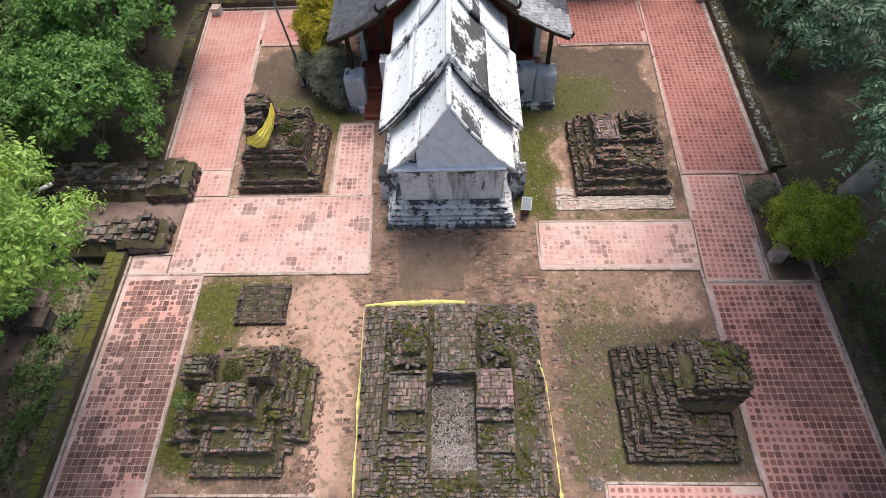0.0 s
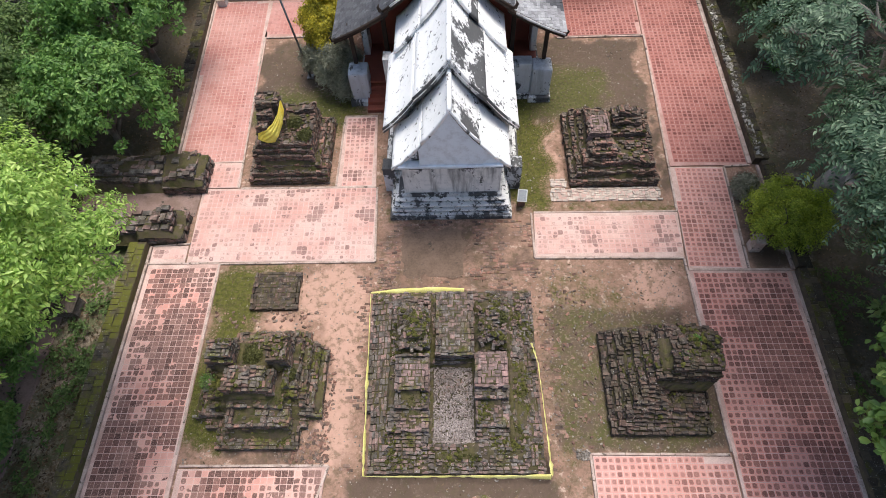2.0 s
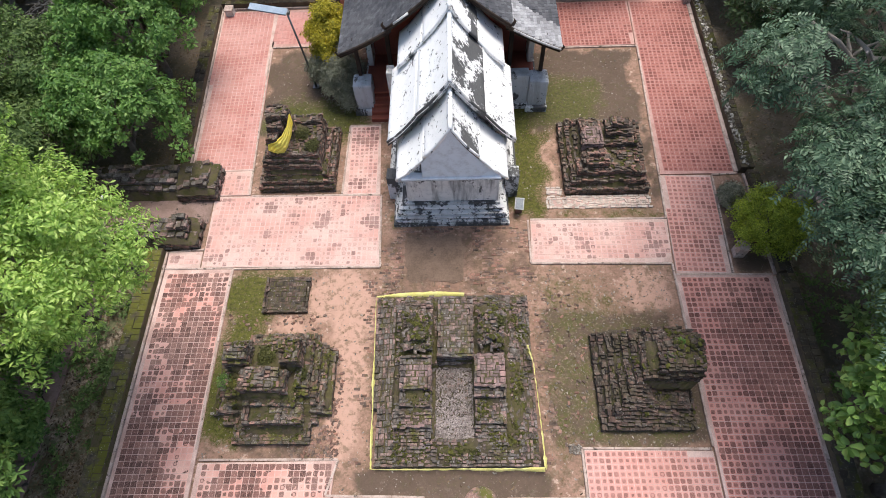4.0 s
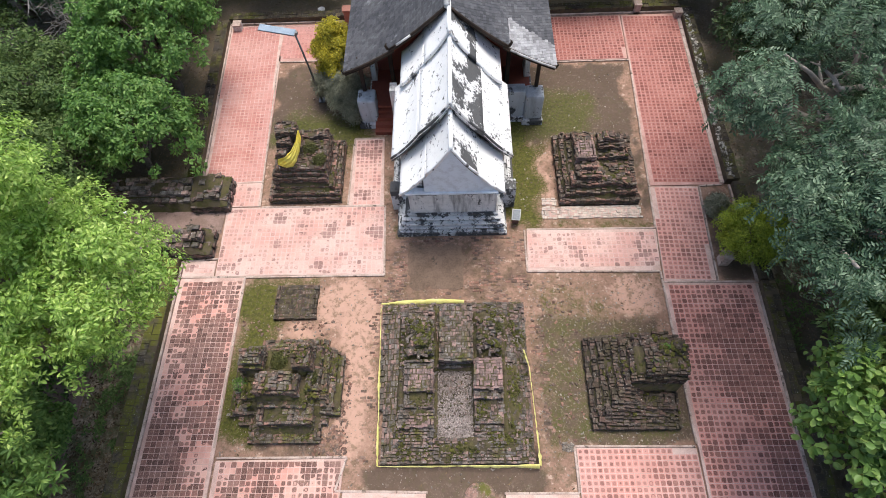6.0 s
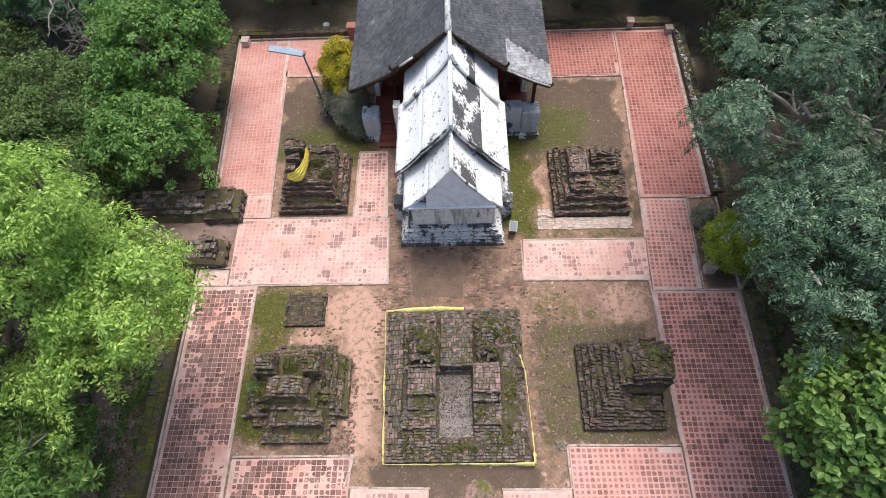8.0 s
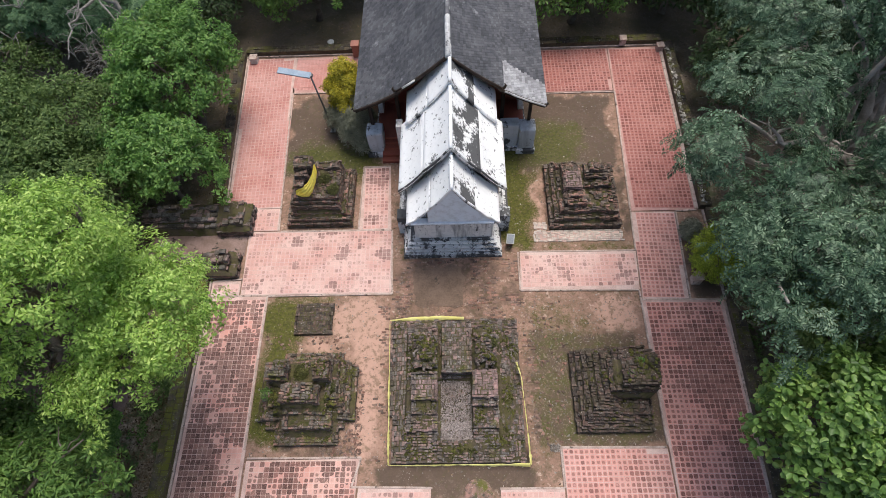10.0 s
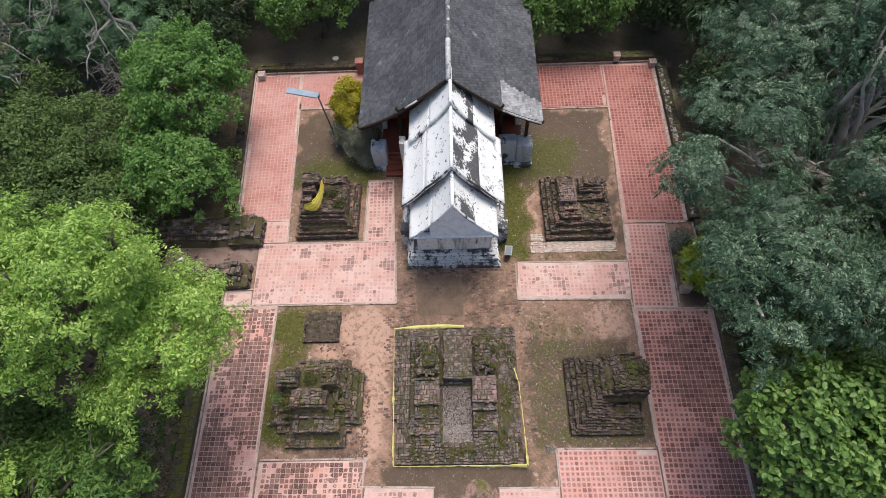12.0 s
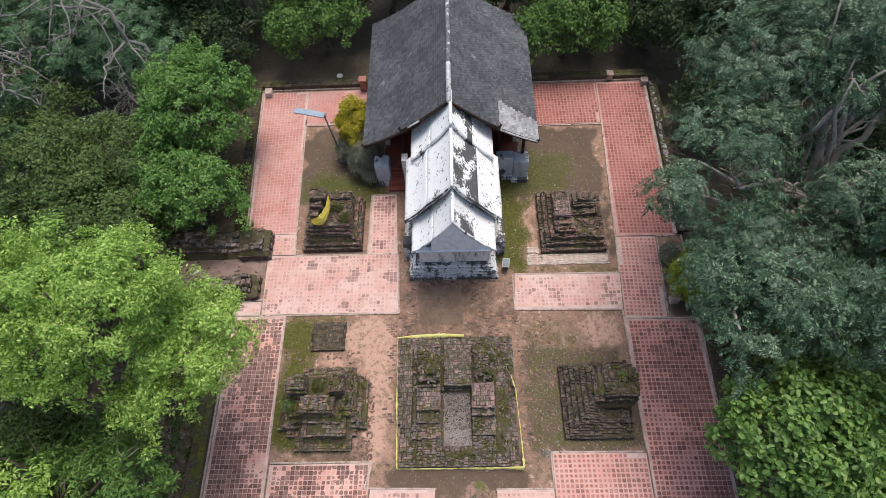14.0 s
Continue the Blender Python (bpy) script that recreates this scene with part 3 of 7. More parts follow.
def crown_mesh(name, lobes, density, per, spread, length, width, rng, style="whorl", below=-0.35, gap=-0.27, puff=0.75, cover=1.5, clear=()):
    """A crown of sprays. whorl: leaves stand round a twig's end; rosette: long leaves radiate from one point; frond: leaflets in two rows along a stalk; broad: few large leaves in rosettes."""
    hubs, outs = crown_points(lobes, density, rng, below, gap, puff, cover, clear)
    n = len(hubs)
    outs = outs + np.array((0, 0, 0.55)) + rng.normal(scale=0.35, size=(n, 3))
    outs /= np.linalg.norm(outs, axis=1, keepdims=True)
    if style == "frond":
        stalks = 5
        base = np.repeat(hubs, stalks, 0)
        axis = np.repeat(outs, stalks, 0)
        way = rng.normal(size=base.shape)
        way -= axis * np.sum(way * axis, 1, keepdims=True)
        way = way / np.linalg.norm(way, axis=1, keepdims=True) + axis * rng.uniform(-0.1, 0.5, size=(len(base), 1))
        way /= np.linalg.norm(way, axis=1, keepdims=True)
        base = base + rng.normal(scale=spread * 0.4, size=base.shape)
        side = np.cross(way, axis)
        side /= np.linalg.norm(side, axis=1, keepdims=True) + 1e-9
        spots, ways, ups = [], [], []
        for k in range(per):
            f = (k // 2 + 0.6) / (per / 2)
            s = 1 if k % 2 else -1
            spots.append(base + way * spread * f - axis * spread * 0.3 * f * f)
            ways.append(side * s + way * 0.55 - axis * 0.15)
            ups.append(axis)
        spots, ways, ups = np.concatenate(spots), np.concatenate(ways), np.concatenate(ups)
    else:
        base = np.repeat(hubs, per, 0)
        axis = np.repeat(outs, per, 0)
        way = rng.normal(size=base.shape)
        way -= axis * np.sum(way * axis, 1, keepdims=True)
        way /= np.linalg.norm(way, axis=1, keepdims=True)
        reach = rng.uniform(0.1, 1.0, size=(len(base), 1)) ** 0.7
        spots = base + way * spread * reach * (0.15 if style == "broad" else 0.3 if style == "rosette" else 0.75) + axis * rng.normal(scale=0.22, size=(len(base), 1)) * spread
        ways = way + axis * rng.uniform(-0.25, 0.55, size=(len(base), 1)) - np.array((0, 0, 0.15))
        ups = axis + rng.normal(scale=0.5, size=axis.shape)
    size = rng.uniform(0.7, 1.25, size=len(spots))
    return leaves_mesh(name, spots, ways, ups, length * size, width * size, 0.2, style == "broad")


def tree(label, foot, fork, trunk_radius, lobes, leaf, density, per, spread, length, width, seed, style="whorl", bark=None, category="tree", name="tree",
         limbs=14, below=-0.35, group="", gap=-0.27, puff=0.75, cover=1.5, clear=(), boughs=()):
    """A tree: leaning trunk from foot to fork, limbs out to the crown's lobes, and the crown."""
    rng, rnd = np.random.default_rng(seed), random.Random(seed)
    root = thing(name, label, category, foot, group)
    shift = Vector(foot)
    lines = []
    trunk = bent(foot, fork, 0.0, rnd, 8)
    lines.append((trunk, [trunk_radius * (1.35 - 0.75 * i / 8) if i else trunk_radius * 1.7 for i in range(9)]))
    for k in range(limbs):
        (cx, cy, cz), (rx, ry, rz) = lobes[k % len(lobes)]
        aim = Vector((cx + rnd.uniform(-0.85, 0.85) * rx, cy + rnd.uniform(-0.85, 0.85) * ry, cz + rnd.uniform(0.1, 0.85) * rz))
        start = trunk[rnd.randint(5, 8)]
        line = bent(start, aim, rnd.uniform(-0.3, 0.5), rnd, 6)
        thick = trunk_radius * rnd.uniform(0.34, 0.66)
        lines.append((line, [thick * (1 - 0.8 * i / 6) for i in range(7)]))
        for _ in range(3):
            s = line[rnd.randint(3, 5)]
            tip = s + Vector((rnd.uniform(-1, 1) * rx, rnd.uniform(-1, 1) * ry, rnd.uniform(0.1, 0.8) * rz)) * 0.5
            twig = bent(s, tip, 0.1, rnd, 4)
            lines.append((twig, [thick * 0.32 * (1 - 0.8 * i / 4) for i in range(5)]))
    for start, end, r0, r1 in boughs:
        line = bent(start, end, 0.15, rnd, 7)
        lines.append((line, [r0 + (r1 - r0) * i / 7 for i in range(8)]))
        for _ in range(4):
            s = line[rnd.randint(3, 7)]
            twig = bent(s, s + Vector((rnd.uniform(-1.6, 1.6), rnd.uniform(-1.6, 1.6), rnd.uniform(0.3, 1.8))), 0.1, rnd, 5)
            lines.append((twig, [r1 * 0.45 * (1 - 0.8 * i / 5) for i in range(6)]))
    lines = [([Vector(p) - shift for p in line], radii) for line, radii in lines]
    part("trunk", tubes_mesh("trunk", lines), bark or BARK, root, smooth=True)
    if leaf:
        hollow = [((c[0] - shift.x, c[1] - shift.y, c[2] - shift.z), r) for c, r in clear]
        local = [((c[0] - shift.x, c[1] - shift.y, c[2] - shift.z), r) for c, r in lobes]
        part("crown", crown_mesh("crown", local, density, per, spread, length, width, rng, style, below, gap, puff, cover, hollow), leaf, root)
    return root


# ---- ground: one sheet, the court level, the land outside a step lower ----
WEST, EAST, NORTH = -12.45, 13.35, 28.75


def soft_box(x, y, x0, x1, y0, y1, edge=0.5):
    fx = min(max((min(x - x0, x1 - x) + edge) / (2 * edge), 0), 1)
    fy = min(max((min(y - y0, y1 - y) + edge) / (2 * edge), 0), 1)
    return fx * fy


def build_ground():
    xs = sorted({-3000, -800, -250, -120, -70, -48, *np.arange(-36, -13.2, 0.8).round(2), *np.arange(-13.0, 14.1, 0.22).round(2), *np.arange(14.4, 37, 0.8).round(2), 48, 70, 120, 250, 800, 3000})
    ys = sorted({-3000, -800, -250, -120, -60, -30, -18, *np.arange(-12, 1.5, 0.8).round(2), *np.arange(1.6, 29.2, 0.22).round(2), *np.arange(29.6, 62, 0.8).round(2), 75, 100, 160, 300, 800, 3000})
    moss_beds = [(-9.6, -7.6, 3.9, 11.6, 1.15), (-9.4, -5.6, 10.7, 11.5, 0.9), (-9.4, -4.2, 14.9, 16.6, 0.45), (-9.8, -3.9, 18.6, 21.4, 0.95), (-9.9, -8.2, 18.5, 21.5, 0.5), (2.2, 4.5, 13.8, 21, 1.12), (4.0, 9.2, 18.5, 19.4, 0.7),
                 (4.1, 9.6, 13.6, 14.5, 0.75), (3.2, 9.3, 3.7, 9.4, 0.6), (3.2, 6.9, 8.4, 11.4, 0.55), (-5.9, -4.6, 20.5, 23, 0.7), (3.6, 7.6, 19.2, 22.8, 0.9), (-3.3, -2.5, 13.2, 15.6, 0.7), (-1.6, 3.0, 1.5, 2.9, 0.4), (-8.3, -5.2, 15.0, 19.5, 0.3), (3.2, 4.7, 1, 4.5, 0.4), (-16.8, -13.2, -3, 12.4, 0.42)]
    # beds in the outer woods and before the ruins paint shade; others are damp
    damp_shade_beds = [(-3.3, 3.6, 2.2, 3.5, 1.2), (-2.6, 2.6, 10.4, 13.6, 0.55), (5.2, 9.3, 3.8, 4.8, 0.9), (8.7, 9.5, 3.9, 6.6, 0.9), (8.9, 9.8, 14.5, 19.5, 0.8), (-9.8, -8.3, 22.4, 25.2, 0.7), (3.4, 9.2, 8.0, 9.0, 0.35),
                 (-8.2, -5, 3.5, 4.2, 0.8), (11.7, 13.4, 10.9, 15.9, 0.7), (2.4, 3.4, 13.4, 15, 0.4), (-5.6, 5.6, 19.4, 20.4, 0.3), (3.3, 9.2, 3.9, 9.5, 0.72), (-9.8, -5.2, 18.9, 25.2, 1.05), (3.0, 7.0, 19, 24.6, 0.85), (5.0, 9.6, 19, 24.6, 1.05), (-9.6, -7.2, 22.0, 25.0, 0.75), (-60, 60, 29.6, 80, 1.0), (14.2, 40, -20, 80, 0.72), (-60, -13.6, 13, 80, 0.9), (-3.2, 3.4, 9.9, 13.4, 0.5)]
    pale_beds = [(-4.7, -3.3, 3.4, 11.0, 0.95), (-6.0, -3.3, 8.6, 11.2, 0.7), (-7.8, -5.6, 8.6, 9.2, 0.8), (6.9, 9.2, 9.0, 11.2, 0.85), (-1.6, 1.6, 1.2, 2.6, 0.7), (7.2, 9.4, 20.6, 24.0, 0.3), (3.9, 5.0, 15.4, 18.6, 0.7), (-9.4, -7.4, 23.2, 25.2, 0.5)]
    verts, moss, damp_shade, litter, pale = [], [], [], [], []
    for y in ys:
        for x in xs:
            inside = soft_box(x, y, WEST - 0.45, EAST + 0.4, -60, NORTH + 0.5, 0.15)
            lift = 0.03 * noise.fractal((x * 0.6, y * 0.6, 0), 1.0, 2.0, 4)
            verts.append((x, y, inside * lift + (1 - inside) * (-0.55 + 4 * lift) - 0.01))
            wx = x + 0.7 * noise.noise((x * 0.7, y * 0.7, 3.1)) + 0.3 * noise.noise((x * 2.1, y * 2.1, 5.2))
            wy = y + 0.7 * noise.noise((x * 0.7, y * 0.7, 8.4)) + 0.3 * noise.noise((x * 2.1, y * 2.1, 1.7))
            moss.append(max([a * soft_box(wx, wy, *r, 0.7) for *r, a in moss_beds] + [0.12]))
            damp_shade.append(max([a * soft_box(wx, wy, *r, 0.5) for *r, a in damp_shade_beds] + [0.02]))
            litter.append(1 - inside)
            pale.append(max([a * soft_box(wx, wy, *r, 0.6) for *r, a in pale_beds] + [0.0]))
    nx = len(xs)
    faces = [(j * nx + i, j * nx + i + 1, (j + 1) * nx + i + 1, (j + 1) * nx + i) for j in range(len(ys) - 1) for i in range(nx - 1)]
    data = flat_mesh("ground", verts, faces)
    for key, values in (("moss", moss), ("damp_shade", damp_shade), ("litter", litter), ("pale", pale)):
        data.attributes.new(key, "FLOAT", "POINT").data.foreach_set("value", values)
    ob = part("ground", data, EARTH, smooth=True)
    tagged(ob, "bare red clay with moss, damp earth, leaf litter and painted shade under trees", "ground", kind="structure")


build_ground()


# ---- paved walks of cement tiles, each tile a piece ----
PITCH = 0.225


def tile_kind(name, size, rng):
    h = size / 2
    verts = [(x * h, y * h, z) for z in (-0.02, 0.0) for x, y in ((-1, -1), (1, -1), (1, 1), (-1, 1))]
    data = flat_mesh(name, verts, [(4, 5, 6, 7), (0, 1, 5, 4), (1, 2, 6, 5), (2, 3, 7, 6), (3, 0, 4, 7)])
    uv = data.uv_layers.new(name="piece")
    for loop in data.loops:
        x, y, _ = data.vertices[loop.vertex_index].co
        uv.data[loop.index].uv = (x / size + 0.5, y / size + 0.5)
    return data


def joined_tiles(name, size, spots):
    h = size / 2
    corner = np.array([(-h, -h, 0), (h, -h, 0), (h, h, 0), (-h, h, 0), (-h, -h, -0.02), (h, -h, -0.02), (h, h, -0.02), (-h, h, -0.02)])
    verts = np.concatenate([corner @ np.array(m)[:3, :3].T + np.array(m)[:3, 3] for m in spots])
    faces = [tuple(k * 8 + i for i in f) for k in range(len(spots)) for f in ((0, 1, 2, 3), (0, 4, 5, 1), (1, 5, 6, 2), (2, 6, 7, 3), (3, 7, 4, 0))]
    data = flat_mesh(name, verts.tolist(), faces)
    uv = data.uv_layers.new(name="piece")
    flat = corner[:, :2] / size + 0.5
    index = np.array([loop.vertex_index for loop in data.loops]) % 8
    uv.data.foreach_set("uv", flat[index].ravel())
    return data


def inside(poly, x, y, margin):
    """Is the point inside the convex outline (anticlockwise), by that margin?"""
    for (ax, ay), (bx, by) in zip(poly, poly[1:] + poly[:1]):
        ex, ey = bx - ax, by - ay
        if (ex * (y - ay) - ey * (x - ax)) / math.hypot(ex, ey) < margin:
            return False
    return True


def pavement(label, corners, material, grout, z=0.055, turn=0.0, seed=1, near=(0, 0), tilts=0.35):
    """A tiled walk: a mortar bed of that outline, tiles on it and a kerb round it. corners: four, anticlockwise."""
    rnd = random.Random(seed)
    root = thing("pavement", label, "pavement", kind="structure")
    n = len(corners)
    bed = [(x, y, zz) for zz in (-0.15, z - 0.007) for x, y in corners]
    part("mortar_bed", flat_mesh("mortar_bed", bed, [tuple(range(n, 2 * n))] + [(i, (i + 1) % n, n + (i + 1) % n, n + i) for i in range(n)]), grout, root)
    cx, cy = sum(c[0] for c in corners) / n, sum(c[1] for c in corners) / n
    reach = max(math.hypot(x - cx, y - cy) for x, y in corners)
    c, s = math.cos(radians(turn)), math.sin(radians(turn))
    spots = []
    steps = int(reach / PITCH) + 2
    for i in range(-steps, steps):
        for j in range(-steps, steps):
            u, v = (i + 0.5) * PITCH, (j + 0.5) * PITCH
            x, y = cx + c * u - s * v, cy + s * u + c * v
            if inside(corners, x, y, PITCH * 0.49):
                spots.append(pose(x, y, z + rnd.gauss(0, 0.0015), rnd.gauss(0, tilts), rnd.gauss(0, tilts), turn + rnd.gauss(0, 0.4)))
    spots.sort(key=lambda m: (m.translation.x - near[0]) ** 2 + (m.translation.y - near[1]) ** 2)
    kind = tile_kind("tile", PITCH - 0.020, rnd)
    kind.materials.append(material)
    for m in spots[:290]:
        ob = new("tile", kind)
        ob.parent, ob.matrix_basis = root, m
    if len(spots) > 290:
        ob = part("tile_field", joined_tiles("tile_field", PITCH - 0.020, spots[290:]), material, root)
        ob["kind"] = "stuff"
    return root


def kerb(line, width=0.085, height=0.064, base=-0.1, seed=3):
    """A run of kerb stones along a line."""
    rnd = random.Random(seed)
    for (ax, ay), (bx, by) in zip(line, line[1:]):
        long = math.hypot(bx - ax, by - ay)
        turn = math.degrees(math.atan2(by - ay, bx - ax))
        root = thing("kerb", "worn pale concrete kerb stones edging the tiled walk", "kerb", kind="structure")
        count = max(1, round(long / 1.1))
        for k in range(count):
            f = (k + 0.5) / count
            bm = block(-long / count / 2 + 0.008, long / count / 2 - 0.008, -width / 2, width / 2, base, height, 0.012)
            ob = part("kerb_stone", bm, KERB, root)
            ob.matrix_basis = pose(ax + (bx - ax) * f, ay + (by - ay) * f, rnd.gauss(0, 0.006), 0, rnd.gauss(0, 0.3), turn + rnd.gauss(0, 0.3))


FIELDS = [
    ("faded red cement tile walk, clean and sun-bleached", [(-12.55, 16.75), (-9.5, 16.75), (-10.05, 28.5), (-13.3, 28.5)], TILE_RED, GROUT, 2.6, (-11, 17)),
    ("pale pink tile walk beside the brick gate", [(-11.0, 15.3), (-9.45, 15.3), (-9.5, 16.72), (-11.05, 16.72)], TILE_PALE, GROUT, 1.0, (-10, 15)),
    ("pale pink tile forecourt with scattered black algae rings", [(-10.9, 11.5), (-3.15, 11.47), (-3.25, 15.15), (-11.05, 15.25)], TILE_PALE, GROUT, 0.0, (-6, 12)),
    ("pink tile path beside the white chapel, algae on its tiles", [(-5.05, 15.25), (-3.3, 15.22), (-3.5, 19.4), (-5.0, 19.4)], TILE_MIXED, GROUT, 1.2, (-4, 16)),
    ("pink tile walk blackened by algae", [(-12.25, -2.0), (-9.3, -2.0), (-9.45, 11.4), (-12.46, 11.4)], TILE_BLACK, GROUT_DARK, 0.6, (-10, 5)),
    ("pale pink tile corner by the gate", [(-12.46, 11.5), (-10.98, 11.5), (-11.0, 12.3), (-12.5, 12.3)], TILE_PALE, GROUT, 0.3, (-11, 12)),
    ("pink tile landing with black algae blots", [(-9.25, -2.0), (-4.57, -2.0), (-4.22, 3.55), (-9.25, 3.5)], TILE_BLACK, GROUT_DARK, 0.0, (-6, 3)),
    ("pink tile landing in front of the ruin", [(-4.5, -2.0), (-1.05, -2.0), (-1.07, 2.3), (-4.2, 2.35)], TILE_PALE, GROUT, 0.0, (-2, 2)),
    ("pink tile landing in front of the ruin", [(1.9, -2.0), (4.6, -2.0), (4.6, 2.27), (1.9, 2.27)], TILE_PALE, GROUT, 0.0, (3, 2)),
    ("pink tile landing with dark worn middles", [(4.68, -2.0), (9.2, -2.0), (9.22, 3.85), (4.68, 3.9)], TILE_PINK, GROUT, 0.0, (6, 3)),
    ("red tile walk with pale joints, dark from algae and painted tree shade", [(9.27, -2.0), (12.95, -2.0), (13.3, 10.75), (9.33, 10.82)], TILE_DARK, GROUT_DARK, -0.8, (10, 5)),
    ("bright pink tile crossing in front of the chapel", [(3.42, 11.55), (9.33, 11.45), (9.5, 13.6), (3.5, 13.65)], TILE_PALE, GROUT, 0.0, (5, 12)),
    ("pink tile walk with dark worn middles", [(9.38, 10.9), (11.65, 10.9), (11.95, 15.95), (9.68, 16.0)], TILE_PINK, GROUT, -2.5, (10, 12)),
    ("red tile walk with dark worn middles", [(9.7, 16.06), (13.2, 16.06), (13.55, 28.5), (10.2, 28.5)], TILE_ROSE, GROUT_RED, -1.8, (11, 17)),
    ("red tile walk behind the lawn", [(-10.0, 25.4), (-5.5, 25.4), (-5.5, 28.5), (-10.02, 28.5)], TILE_RED, GROUT_RED, 0.0, (-8, 25)),
    ("red tile walk behind the lawn", [(5.5, 24.85), (10.0, 24.85), (10.15, 28.5), (5.5, 28.5)], TILE_ROSE, GROUT_RED, 0.0, (8, 25)),
]

KERBS = [[(-9.42, 3.95), (-9.5, 11.42), (-3.1, 11.42), (-3.25, 15.2)], [(-9.45, 15.28), (-10.0, 25.35), (-5.6, 25.35)], [(-9.35, 15.25), (-3.3, 15.19)], [(-5.1, 15.3), (-5.05, 19.45), (-3.5, 19.45)],
         [(3.4, 13.7), (3.38, 11.5), (9.3, 11.4), (9.26, 4.0)], [(3.5, 13.7), (9.5, 13.66), (10.1, 24.75), (5.6, 24.75)], [(9.35, 10.86), (13.3, 10.82)], [(11.72, 10.9), (12.03, 16.0), (13.15, 16.03)],
         [(-9.25, 3.6), (-4.15, 3.6), (-4.5, 2.4), (-1.0, 2.35)], [(1.85, 2.3), (4.62, 2.3), (4.62, 3.95), (9.2, 3.92)], [(-11.1, 16.74), (-12.6, 16.74)], [(-10.95, 12.4), (-12.5, 12.3)], [(-12.5, 11.46), (-9.5, 11.44)]]


# ---- walls round the court ----
def court_wall(name, a, b, height, top, label, coping, face, seed=5, strip=0.10):
    """A low wall on the line a to b (its inner foot), its top that wide outwards, with coping bricks and a plain kerb at its foot."""
    rnd = random.Random(seed)
    ax, ay = a
    bx, by = b
    long, turn = math.hypot(bx - ax, by - ay), math.atan2(by - ay, bx - ax)
    root = thing(name, label, "wall", (ax, ay, 0), kind="structure")
    root.rotation_euler = (0, 0, turn)
    part("wall_body", block(0, long, 0.0, top, -0.9, height - 0.022, 0.02), face, root)
    part("wall_footing", block(0, long, -strip, 0.02, -0.2, 0.10, 0.015), KERB, root, "pale cement footing strip")
    kinds = [brick_mesh("coping_brick", 0.255, top / 2 - 0.002, 0.07, 0.02, rnd) for _ in range(4)]
    spots = []
    for k in range(int(long / 0.26)):
        for row in range(2):
            if rnd.random() < 0.04:
                continue
            spots.append((rnd.randint(0, 3), pose((k + 0.5 + 0.5 * row) * 0.26, top * (0.25 + 0.5 * row) + rnd.gauss(0, 0.012), height - 0.03 + rnd.gauss(0, 0.01), rnd.gauss(0, 1.5), rnd.gauss(0, 1.2), rnd.gauss(0, 1.5))))
    pieces("coping_brick", kinds, spots, coping, root, 258, "coping")
    return root


court_wall("wall_west", (-12.3, -6.0), (-12.62, 12.3), 0.42, 0.72, "low brick court wall with a moss-green brick top", BRICK_COPING, SOIL)
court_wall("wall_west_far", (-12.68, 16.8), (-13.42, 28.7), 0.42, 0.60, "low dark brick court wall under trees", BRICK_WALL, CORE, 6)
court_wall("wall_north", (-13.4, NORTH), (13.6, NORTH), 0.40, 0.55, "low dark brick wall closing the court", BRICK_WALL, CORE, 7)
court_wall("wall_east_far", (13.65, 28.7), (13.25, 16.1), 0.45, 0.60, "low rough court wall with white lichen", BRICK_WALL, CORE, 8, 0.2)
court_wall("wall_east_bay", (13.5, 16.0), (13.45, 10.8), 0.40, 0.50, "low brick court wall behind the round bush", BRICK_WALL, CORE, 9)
court_wall("wall_east", (13.38, 10.7), (12.85, -6.0), 0.42, 0.60, "low brick court wall, its top darkened with painted tree shade", BRICK_WALL, CORE, 10)


